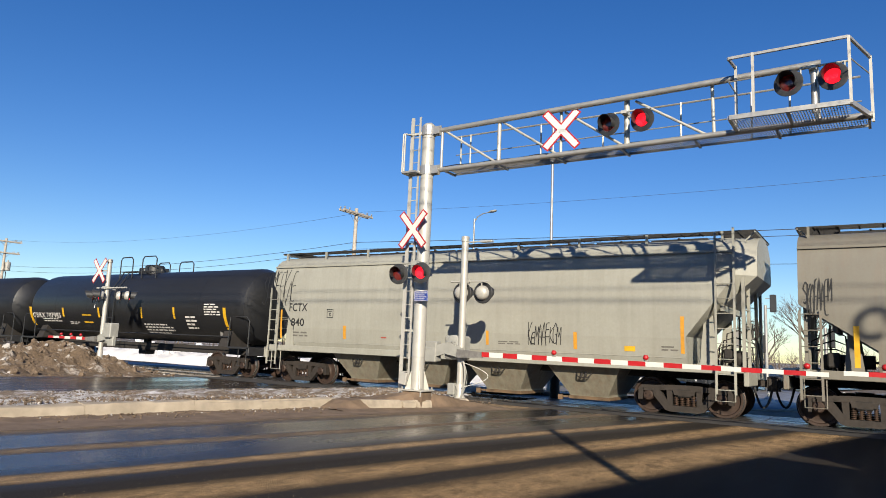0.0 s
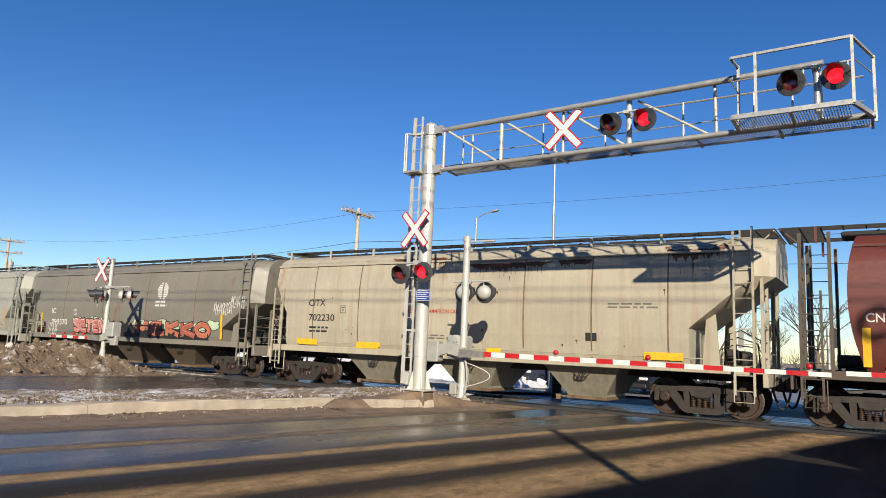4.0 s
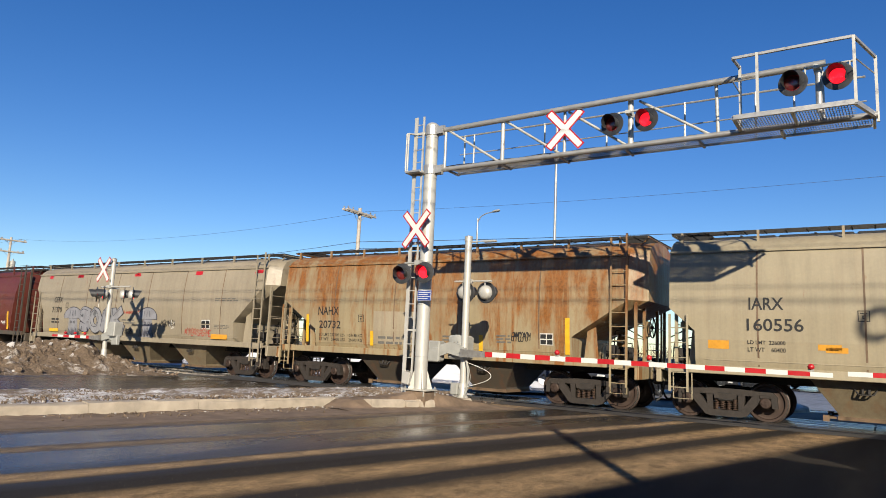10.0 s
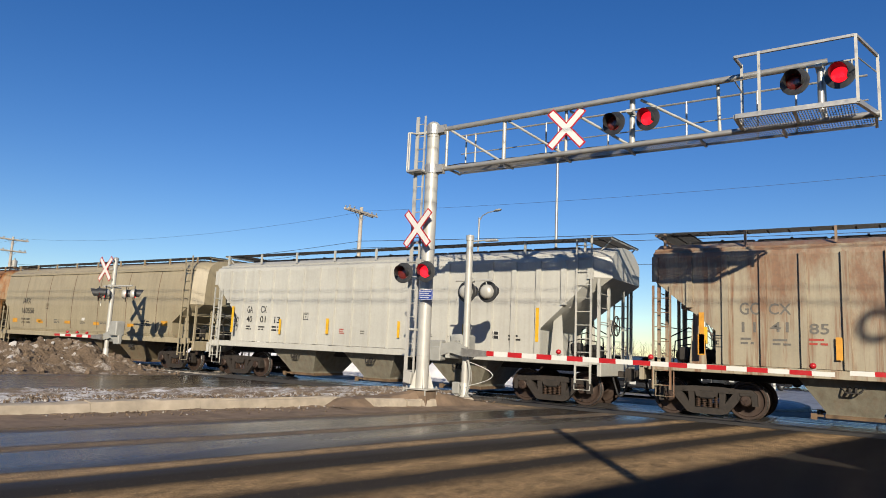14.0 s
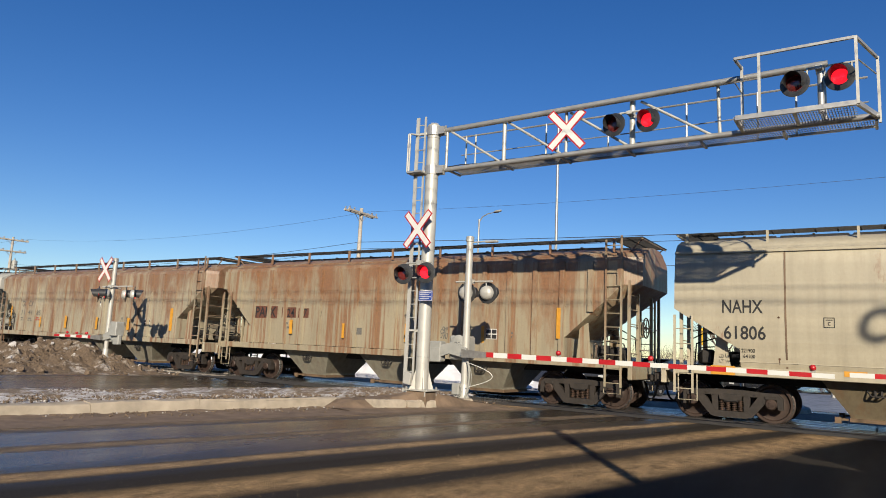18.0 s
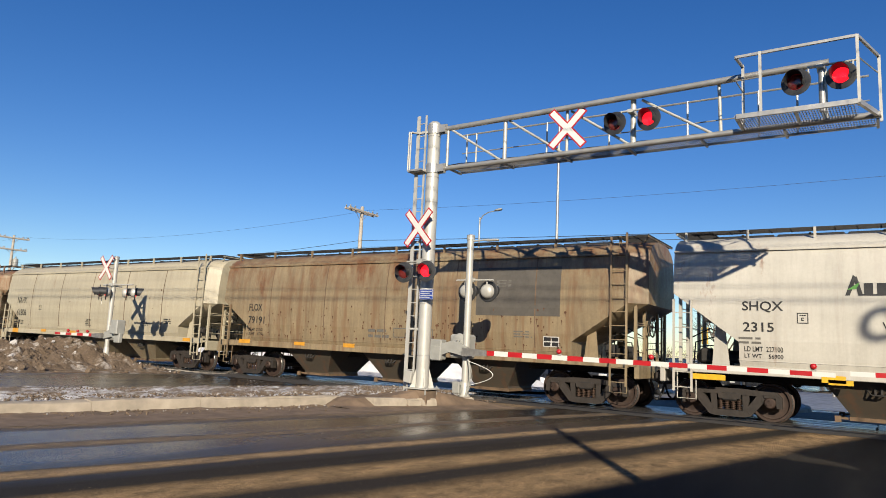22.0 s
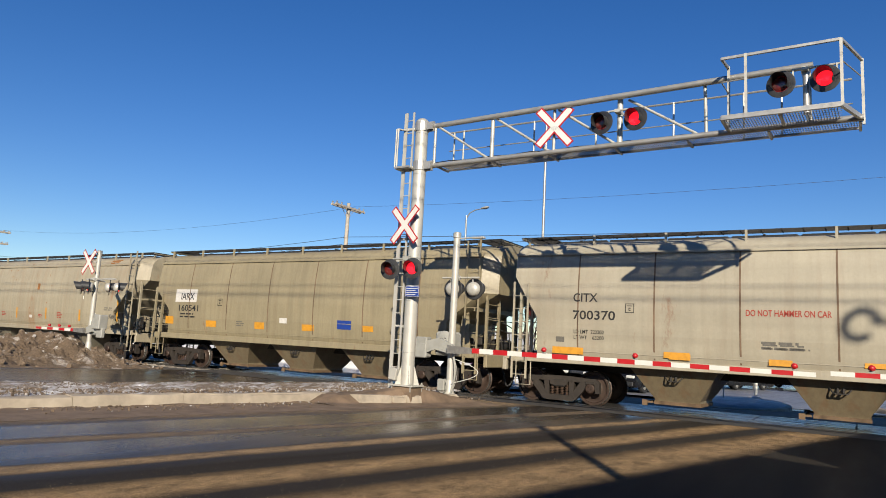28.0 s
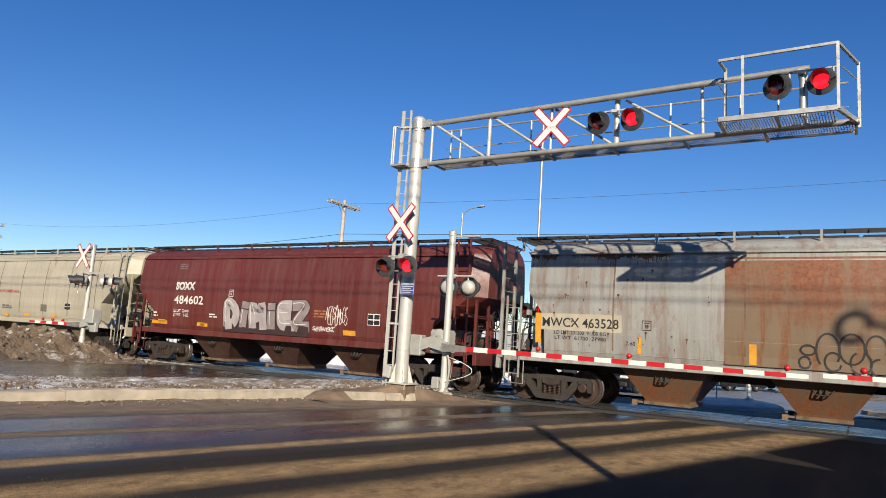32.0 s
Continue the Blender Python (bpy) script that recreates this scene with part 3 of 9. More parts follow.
def lamp(parent, at, lit_first, face=0.0, back=False, size=0.30):
    """A flashing lamp: round black backboard, hood, and a lens that turns its lit or unlit face to the road."""
    head = part("lamp", kept("lamp_board/%g" % size, lambda bm: board(bm, size), BLACK, 40), BLACK, parent, "black round flashing lamp", m=at @ pose(0, 0, 0, 0, 0, face))
    part("hood", kept("lamp_hood/%g" % size, lambda bm: hood(bm, size), BLACK, 40), BLACK, head)
    part("lamp_housing", kept("lamp_housing", housing, ALUM, 40), ALUM, head, "pale metal lamp housing")
    lens = part("lens", kept("lamp_lens", lens_mesh, LENS_OFF, 40), LENS_OFF, head, "red lens", m=pose(0, -0.02, 0))
    if len(lens.data.materials) < 2:
        lens.data.materials.append(LENS_ON)
        for p in lens.data.polygons:
            p.material_index = 1 if p.center.y < 0 else 0
    FLASH.append((lens, lit_first))
    return head


def board(bm, r):
    q = pose(0, 0, 0, 90)
    lathe(bm, [(0.175, -0.012), (r - 0.012, -0.012), (r, 0.0), (r, 0.012), (r - 0.03, 0.018), (0.175, 0.014), (0.175, -0.012)], 28, q)
    for i in range(10):
        a = i * math.pi / 5 + 0.2
        rod(bm, (0.245 * math.cos(a), -0.02, 0.245 * math.sin(a)), (0.245 * math.cos(a), 0.0, 0.245 * math.sin(a)), 0.012, 6)


def hood(bm, r):
    n = 20
    rows = []
    for k, (d, rr) in enumerate(((0.0, 0.178), (0.15, 0.182), (0.30, 0.186))):
        row = []
        for i in range(n + 1):
            a = radians(-35 + 250 * i / n)
            cut = 1.0 if k < 2 else 0.55 + 0.45 * math.sin(max(0.0, min(math.pi, (a + 0.6) / (math.pi + 1.2) * math.pi)))
            row.append((rr * math.cos(a), -0.012 - d * cut, rr * math.sin(a)))
        rows.append(row)
    for inner in (0.0, 0.006):
        vs = [[bm.verts.new((x * (1 - inner / 0.18), y, z * (1 - inner / 0.18))) for x, y, z in row] for row in rows]
        for p, q in zip(vs, vs[1:]):
            for i in range(n):
                bm.faces.new((p[i], p[i + 1], q[i + 1], q[i]))


def housing(bm):
    q = pose(0, 0, 0, -90)
    lathe(bm, [(0.0, 0.16), (0.09, 0.155), (0.15, 0.12), (0.175, 0.06), (0.178, 0.015)], 24, q)


def lens_mesh(bm):
    q = pose(0, 0, 0, 90)
    lathe(bm, [(0.001, 0.045), (0.08, 0.040), (0.135, 0.026), (0.171, 0.0015), (0.171, -0.0015), (0.135, -0.026), (0.08, -0.040), (0.001, -0.045)], 28, q)


def crossbuck(parent, m, size=1.22):
    """Two crossed white blades with red borders."""
    x = part("crossbuck", kept("crossbuck_blades/%g" % size, lambda bm: blades(bm, size, 0.0), RED), RED, parent, "white crossbuck with red borders", m=m)
    part("blade_face", kept("crossbuck_face/%g" % size, lambda bm: blades(bm, size, 1.0), WHITE), WHITE, x)
    return x


def blades(bm, s, face):
    for a in (48, -48):
        w, ln = (0.20, s) if not face else (0.135, s - 0.065)
        y = -0.004 if not face else -0.0105 - (0.003 if a > 0 else 0)
        if not face and a > 0:
            y -= 0.003
        box(bm, (0, y, 0), (ln, 0.006 if not face else 0.004, w), Euler((0, radians(a), 0)).to_matrix())


def ladder(parent, x0, x1, y, z0, z1, step=0.305, mat=None, r=0.018, lean=0.0, wide=0.05):
    mat = mat or ALUM
    ob = None
    for i, x in enumerate((x0, x1)):
        bm = bmesh.new()
        beam(bm, (x, y, z0), (x, y + lean, z1), wide if not i else 0.05, 0.03)
        o = part("ladder" if not i else "ladder_rail", bm, mat, parent if not i else ob)
        ob = ob or o
    k = int((z1 - z0) / step)
    for i in range(k):
        z = z0 + 0.2 + i * step
        bm = bmesh.new()
        rod(bm, (x0, y + lean * (z - z0) / (z1 - z0), z), (x1, y + lean * (z - z0) / (z1 - z0), z), r * 0.7, 6)
        part("rung", bm, mat, ob)
    return ob


def cantilever():
    s = thing("cantilever_signal", seen_at((-9.84, -4.60, 0.27), 0.9426), "grey steel cantilever crossing signal over the wet road", "crossing signal")
    o = Vector((-9.84, -4.60, 0.27))

    def L(x, y, z):
        return Vector((0.963 * x + 0.19, y, 0.962 * z + 0.10)) - o

    def piece(name, mat, make, label="", smooth=False):
        bm = bmesh.new()
        make(bm)
        return part(name, bm, mat, s, label, smooth=smooth)

    mast = piece("mast", ALUM, lambda bm: lathe(bm, [(0.168, 0.10), (0.168, 4.9), (0.162, 6.93), (0.166, 6.95), (0.10, 7.01), (0.0, 7.03)], 24), "pale steel mast", 40)
    for z in (0.9, 2.2, 3.6, 4.83, 5.5, 6.6):
        bm = bmesh.new()
        lathe(bm, [(0.16, z - 0.006), (0.1725, z - 0.006), (0.1725, z + 0.006), (0.16, z + 0.006)], 24)
        part("mast_seam", bm, GALV, mast)
    base = piece("base_plate", ALUM, lambda bm: ebox(bm, (0, 0, 0.080), (0.70, 0.56, 0.035), 0.008))
    for i in range(4):
        bm = bmesh.new()
        a = i * math.pi / 2 + math.pi / 4
        u = Vector((math.cos(a), math.sin(a), 0))
        f = [u * 0.15 + Vector((0, 0, 0.1)), u * 0.31 + Vector((0, 0, 0.1)), u * 0.15 + Vector((0, 0, 0.62))]
        w = Vector((-u.y, u.x, 0)) * 0.012
        v = [bm.verts.new(p + w) for p in f] + [bm.verts.new(p - w) for p in f]
        bm.faces.new(v[:3]), bm.faces.new(v[3:][::-1])
        for a0, b0 in ((0, 1), (1, 2), (2, 0)):
            bm.faces.new((v[a0], v[b0], v[b0 + 3], v[a0 + 3]))
        part("gusset", bm, ALUM, base)
        bm = bmesh.new()
        for k in (-1, 1):
            p = Vector((0.28 * (1 if i in (0, 3) else -1), 0.25 * (1 if i < 2 else -1) , 0)) + Vector((0.0, 0.0, 0.0))
        rod(bm, (p.x, p.y, -0.06), (p.x, p.y, 0.16), 0.02, 8)
        rod(bm, (p.x, p.y, 0.10), (p.x, p.y, 0.13), 0.035, 6)
        part("anchor_bolt", bm, GALV, base)
    piece("footing", DIRT, lambda bm: ebox(bm, (0, 0, -0.16), (0.60, 0.5, 0.42), 0.03), "dirt-caked concrete footing")
    piece("junction_box", ALUM, lambda bm: ebox(bm, (-0.22, -0.30, 0.36), (0.22, 0.10, 0.30), 0.015, Euler((0, radians(9), 0)).to_matrix()), "tilted pale cable cover")
    # ladder up the mast, with guard rails at the top
    ladder(s, -0.45, -0.21, -0.10, -0.02, 7.20, 0.34, wide=0.10)
    for z in (1.55, 3.8, 5.7, 6.75):
        piece("ladder_bracket", ALUM, lambda bm: box(bm, (-0.32, -0.05, z), (0.36, 0.07, 0.06)))
    for x in (-0.60, -0.54):
        piece("guard_rail", ALUM, lambda bm: (rod(bm, (x, -0.30, 5.68), (x, -0.30, 6.72), 0.022, 8), rod(bm, (x, -0.30, 6.72), (-0.4, -0.1, 6.72), 0.022, 8)))
    piece("landing", GALV, lambda bm: (box(bm, (-0.36, -0.12, 5.65), (0.46, 0.36, 0.03)), box(bm, (-0.36, -0.31, 5.67), (0.46, 0.03, 0.05))))
    # arm: bottom and top pipes, posts, diagonals, grating behind
    yb = -4.55
    piece("bottom_chord", GALV, lambda bm: rod(bm, L(-10.2, yb, 6.13), L(-0.12, yb - 0.05, 6.16), 0.062, 14), smooth=40)
    piece("top_chord", GALV, lambda bm: rod(bm, L(-10.05, yb, 7.24), L(-0.95, yb - 0.28, 7.27), 0.068, 14), smooth=40)
    for z in (5.93, 6.99):
        piece("mast_clamp", GALV, lambda bm: (lathe(bm, [(0.170, z - 0.32), (0.186, z - 0.32), (0.186, z - 0.08), (0.170, z - 0.08)], 20), box(bm, (0.26, 0.03, z - 0.2), (0.22, 0.05, 0.26)), box(bm, (0.26, -0.06, z - 0.2), (0.22, 0.03, 0.2))))
    xs = (-10.0, -8.25, -6.55, -4.92, -3.02, -1.05)
    for i, x in enumerate(xs):
        r = 0.065 if i == 3 else (0.05 if i in (1, 5) else 0.036)
        piece("truss_post", ALUM, lambda bm: rod(bm, L(x, yb, 6.13), L(x, yb - (0.0 if i < 4 else 0.14), 7.24), r, 10), smooth=40)
    for x0, x1 in ((-9.9, -8.35), (-8.15, -6.65), (-6.45, -5.0), (-4.72, -3.15)):
        piece("truss_diagonal", ALUM, lambda bm: rod(bm, L(x0, yb, 7.20), L(x1, yb, 6.17), 0.03, 8), smooth=40)
    yk = -3.98
    for x in (-9.75, -9.45, -7.35, -5.7, -3.85, -2.35, -1.6):
        piece("handrail_post", ALUM, lambda bm: rod(bm, L(x, yk, 6.16), L(x, yk, 7.22), 0.022, 8))
    for z in (6.68, 7.20):
        piece("handrail", GALV, lambda bm: rod(bm, L(-9.9, yk, z), L(-0.3, yk, z), 0.014 if z < 7 else 0.022, 6))
    piece("walkway_angle", GALV, lambda bm: (beam(bm, L(-10.0, yk, 6.13), L(-0.2, yk, 6.15), 0.04, 0.05), *[beam(bm, L(-9.9 + i * 1.62, yb, 6.10), L(-9.9 + i * 1.62, yk, 6.10), 0.05, 0.05) for i in range(7)]))

    def grate(bm, x0, x1, y0, y1, z):
        n = int((x1 - x0) / 0.05)
        for i in range(n):
            a = x0 + i * 0.05
            beam(bm, L(a, y0, z), L(min(x1, a + 0.03), y1, z), 0.010, 0.024)
        k = max(2, int((y1 - y0) / 0.11))
        for j in range(k + 1):
            y = y0 + (y1 - y0) * j / k
            beam(bm, L(x0, y, z), L(x1, y, z), 0.010, 0.006)

    piece("walkway_grating", GRATE, lambda bm: grate(bm, -9.9, -0.2, yb + 0.06, yk - 0.03, 6.165), "dark steel walkway grating")
    # cage at the end of the arm, on the side of the road users
    c0, c1, cy, cz = -2.55, -0.47, -5.47, 6.17
    piece("cage_grating", GRATE, lambda bm: grate(bm, c0, c1, cy + 0.03, yb - 0.02, cz + 0.01), "dark steel cage floor")
    piece("cage_floor_frame", GALV, lambda bm: (beam(bm, L(c0, cy, cz), L(c1, cy, cz), 0.06, 0.09), beam(bm, L(c0, cy, cz), L(c0, yb, cz), 0.06, 0.07),
                                                 beam(bm, L(c1, cy, cz), L(-0.15, yb, 6.16), 0.06, 0.09), beam(bm, L(-1.5, cy, cz - 0.02), L(-1.5, yb, cz - 0.02), 0.05, 0.05), beam(bm, L(c0, yb, 6.16), L(c0, yb, cz), 0.05, 0.05)))
    for x, y, z0 in ((-2.10, cy, cz), (c1 + 0.02, cy, cz), (c0 + 0.05, yb - 0.40, cz), (-0.12, yb, 6.06)):
        zt = 7.43 if y < yb else 7.34
        piece("cage_post", ALUM, lambda bm: box(bm, L(x, y, (z0 + zt) / 2), (0.05, 0.05, zt - z0)))
    rail = [L(c0, cy, 7.42), L(c1 + 0.02, cy, 7.44), L(-0.12, yb, 7.34)]
    for a, b in ((rail[0], rail[1]), (rail[1], rail[2]), (rail[0], L(c0 + 0.05, yb - 0.40, 7.42))):
        piece("cage_rail", GALV, lambda bm: beam(bm, a, b, 0.045, 0.05))
    for a, b in ((L(c0, cy, 6.92), L(c0 + 0.05, yb - 0.40, 6.86)), (L(c0, cy, 6.92), L(-2.10, cy, 6.93)), (L(c1, cy, 7.05), L(-0.15, yb, 7.02))):
        piece("cage_brace", GALV, lambda bm: rod(bm, a, b, 0.013, 6))
    # lamps, signs
    for x, z, y, lit in ((-5.25, 6.62, -4.85, 0), (-4.47, 6.62, -4.85, 1), (-1.52, 6.90, -4.98, 0), (-0.74, 6.90, -4.98, 1)):
        lamp(s, Matrix.Translation(L(x, y, z)) @ Matrix.Scale(0.88, 4), lit, -8)
    for x, y, z in ((-4.92, -4.62, 6.90), (-1.10, -4.80, 7.18)):
        piece("lamp_crossarm", ALUM, lambda bm: (rod(bm, L(x - 0.22, y - 0.15, z), L(x + 0.62, y - 0.15, z), 0.022, 8), box(bm, L(x, y, z), (0.12, 0.34, 0.07)), rod(bm, L(x - 0.2, y - 0.17, z), L(x - 0.2, y - 0.2, z - 0.2), 0.018, 6), rod(bm, L(x + 0.56, y - 0.17, z), L(x + 0.56, y - 0.2, z - 0.2), 0.018, 6)))
    piece("lamp_post", GALV, lambda bm: rod(bm, L(-1.08, -4.82, 6.28), L(-1.08, -4.82, 7.2), 0.06, 10), smooth=40)
    for x, z, lit in ((-10.87, 3.26, 0), (-10.16, 3.28, 1)):
        lamp(s, Matrix.Translation(L(x, -5.02, z)) @ Matrix.Scale(0.88, 4), lit, 10)
    piece("lamp_crossarm", GREYBOX, lambda bm: (rod(bm, L(-10.9, -4.88, 3.56), L(-10.1, -4.88, 3.56), 0.025, 8), box(bm, L(-10.45, -4.86, 3.56), (0.16, 0.2, 0.12))))
    crossbuck(s, Matrix.Translation(L(-10.54, -4.95, 4.46)) @ pose(0, 0, 0, 0, 0, -5), 1.18)
    crossbuck(s, Matrix.Translation(L(-6.49, -4.68, 6.73)) @ pose(0, 0, 0, 0, 0, 6), 1.18)
    plate = piece("notice_plate", BLUE, lambda bm: ebox(bm, L(-10.24, -4.86, 2.69), (0.42, 0.012, 0.26), 0.004), "small blue notice plate")
    bm = bmesh.new()
    for i in range(4):
        box(bm, L(-10.24 - (0.03 if i % 2 else 0), -4.868, 2.77 - i * 0.052), (0.34 - (0.06 if i % 2 else 0), 0.003, 0.018))
    part("notice_lines", bm, INKW, plate, "rows of white lettering too small to read")
    bm = bmesh.new()
    for dx, dz, w, h in ((0, 0.122, 0.41, 0.008), (0, -0.122, 0.41, 0.008), (-0.202, 0, 0.008, 0.25), (0.202, 0, 0.008, 0.25)):
        box(bm, L(-10.24 + dx, -4.868, 2.69 + dz), (w, 0.003, h))
    part("notice_border", bm, INKW, plate)
    # cables that run along the arm
    piece("arm_cable", RUBBER, lambda bm: tube(bm, [L(-10.2 + i * 0.6, yb + 0.08, 6.22 + (0.03 if i % 2 else 0)) for i in range(16)], 0.012))


cantilever()


def gate(x, y, z0, way, length, label, stripes, arm_z, drop=0.0, tall=4.1, lights=(), lean=0.0, arm_off=-0.25, far=1.0):
    """A crossing gate: mast, drive box with its counterweight arm, and a striped arm that is down."""
    g = thing("crossing_gate", seen_at((x, y, z0), far), label, "crossing gate", "crossing gates")

    def piece(name, mat, make, lab="", smooth=False, parent=g):
        bm = bmesh.new()
        make(bm)
        return part(name, bm, mat, parent, lab, smooth=smooth)

    piece("post", ALUM, lambda bm: lathe(bm, [(0.085, -0.15), (0.085, tall - 0.15), (0.10, tall - 0.14), (0.10, tall - 0.02), (0.05, tall), (0.0, tall)], 16), "white painted steel post", 40)
    piece("base", ALUM, lambda bm: (ebox(bm, (0, 0, -0.02), (0.34, 0.34, 0.04), 0.01), lathe(bm, [(0.13, 0.0), (0.14, 0.06), (0.105, 0.10), (0.10, 0.36), (0.086, 0.38)], 14)), smooth=40)
    piece("footing", DIRT, lambda bm: ebox(bm, (0, 0, -0.15), (0.5, 0.5, 0.17), 0.03), "dirt-caked concrete footing")
    az = arm_z - z0
    bx = piece("drive_box", GREYBOX, lambda bm: ebox(bm, (-0.20 * way, 0.16, az + 0.13), (0.56, 0.36, 0.58), 0.05), "grey gate drive box")
    piece("drive_lid", GREYBOX, lambda bm: lathe(bm, [(0.0, 0.03), (0.20, 0.025), (0.24, 0.0)], 18, Matrix.Translation((-0.20 * way, -0.02, az + 0.2)) @ pose(0, 0, 0, 90)), parent=bx, smooth=40)
    for i in range(7):
        a = i * math.pi * 2 / 6
        r = 0.0 if i == 6 else 0.075
        piece("bolt", GALV, lambda bm: rod(bm, (-0.20 * way + r * math.cos(a), -0.04, az + 0.2 + r * math.sin(a)), (-0.20 * way + r * math.cos(a), -0.065, az + 0.2 + r * math.sin(a)), 0.018, 8), parent=bx)
    cw = piece("counterweight_arm", GREYBOX, lambda bm: prism(bm, [(0.10 * way, az - 0.12), (0.10 * way, az + 0.12), (-0.30 * way, az + 0.26), (-0.95 * way, az + 0.10), (-0.95 * way, az - 0.22), (-0.4 * way, az - 0.02)], -0.13, -0.06))
    piece("counterweight", GREYBOX, lambda bm: ebox(bm, (-0.82 * way, -0.09, az - 0.06), (0.36, 0.14, 0.36), 0.02), parent=cw)
    piece("arm_bracket", GRATE, lambda bm: prism(bm, [(0.05 * way, az - 0.1), (0.05 * way, az + 0.1), (0.72 * way, az + 0.055), (0.72 * way, az - 0.075)], arm_off - 0.05, arm_off + 0.03))
    # striped arm
    arm = None
    w = length / stripes
    for i in range(stripes):
        za, zb = az - drop * (i * w) / length, az - drop * ((i + 1) * w) / length
        h = 0.115 - 0.035 * i / stripes
        bm = bmesh.new()
        vs = [(way * (0.55 + i * w), za), (way * (0.55 + (i + 1) * w), zb)]
        sk = 0.035
        f = []
        for yy in (arm_off - 0.02, arm_off + 0.02):
            f.append([bm.verts.new((vs[0][0], yy, vs[0][1] - h / 2)), bm.verts.new((vs[1][0], yy, vs[1][1] - h / 2)), bm.verts.new((vs[1][0], yy, vs[1][1] + h / 2)), bm.verts.new((vs[0][0], yy, vs[0][1] + h / 2))])
        bm.faces.new(f[0]), bm.faces.new(f[1][::-1])
        for k in range(4):
            bm.faces.new((f[0][k], f[0][k - 1], f[1][k - 1], f[1][k]))
        mat = RED if i % 2 == (0 if stripes > 6 else 1) else WHITE
        o = part("gate_arm" if arm is None else "stripe", bm, mat, arm or g, "red and white striped gate arm" if arm is None else "")
        arm = arm or o
    for k in lights:
        zz = az - drop * k / length
        lt = piece("arm_lamp", RED, lambda bm: (lathe(bm, [(0.0, -0.05), (0.05, -0.03), (0.06, 0.01), (0.04, 0.05), (0.0, 0.06)], 12, Matrix.Translation((way * (0.55 + k), arm_off - 0.03, zz + 0.125)))), "red arm lamp", 60)
        piece("lamp_foot", GREYBOX, lambda bm: box(bm, (way * (0.55 + k), arm_off, zz + 0.065), (0.09, 0.05, 0.04)), parent=lt)
    return g


g1 = gate(-8.53, -4.70, 0.21, 1, 7.2, "white gate post with grey drive box and lowered striped arm", 20, 1.31, 0.07, 3.97, (1.97, 3.97, 6.86), far=1.067)


def gate_extras(g, back_lamps, hang):
    """Lamps that face the other way, a small floodlight, hoses."""
    def piece(name, mat, make, lab="", smooth=False):
        bm = bmesh.new()
        make(bm)
        return part(name, bm, mat, g, lab, smooth=smooth)

    piece("lamp_crossarm", ALUM, lambda bm: (rod(bm, (-0.42, 0.1, 2.85), (0.62, 0.1, 2.85), 0.022, 8), box(bm, (0, 0.06, 2.85), (0.16, 0.2, 0.1)), rod(bm, (-0.2, 0.14, 2.85), (-0.2, 0.16, 2.62), 0.018, 6), rod(bm, (0.42, 0.14, 2.85), (0.42, 0.16, 2.62), 0.018, 6)))
    for x, lit in ((-0.17, 1), (0.42, 0)):
        lamp(g, pose(x, 0.22, 2.58, 0, 0, 180), lit, size=0.262)
    piece("floodlight", ALUM, lambda bm: (rod(bm, (0, 0, 3.80), (0.52, -0.02, 3.82), 0.02, 8), ebox(bm, (0.62, -0.03, 3.80), (0.34, 0.12, 0.05), 0.015)), "small floodlight on a bracket")
    for i, (dx, top) in enumerate(((0.10, 1.05), (0.16, 1.0), (0.45, 0.9))):
        pts = [Vector((0.10 + dx * math.sin(math.pi * k / 12) * (1.6 if i == 2 else 1), -0.12, top - (top - 0.05 - 0.25 * (i == 2)) * k / 12)) for k in range(13)]
        piece("hose", GREYBOX if i < 2 else WHITE, lambda bm: tube(bm, pts, 0.026 if i == 0 else 0.008, 8), "grey flexible cable hose", 40)
    pts = [Vector((-0.12 + 0.13 * math.cos(a), -0.14, 0.22 + 0.15 * math.sin(a))) for a in [k * math.pi / 7 for k in range(15)]]
    piece("hose", GREYBOX, lambda bm: tube(bm, pts, 0.014, 6), "", 40)
    piece("cable_box", GREYBOX, lambda bm: ebox(bm, (-0.16, -0.1, 0.25), (0.2, 0.14, 0.28), 0.02))
    piece("service_box", GREYBOX, lambda bm: ebox(bm, (-0.80, -0.02, 1.12), (0.34, 0.26, 0.50), 0.03), "grey service box")


gate_extras(g1, True, True)
g2 = gate(7.4, -4.75, 0.05, -1, 7.4, "crossing gate at the roadside with lowered striped arm", 20, 1.28, 0.0, 3.97, (2.3, 4.6, 6.78), far=1.067)


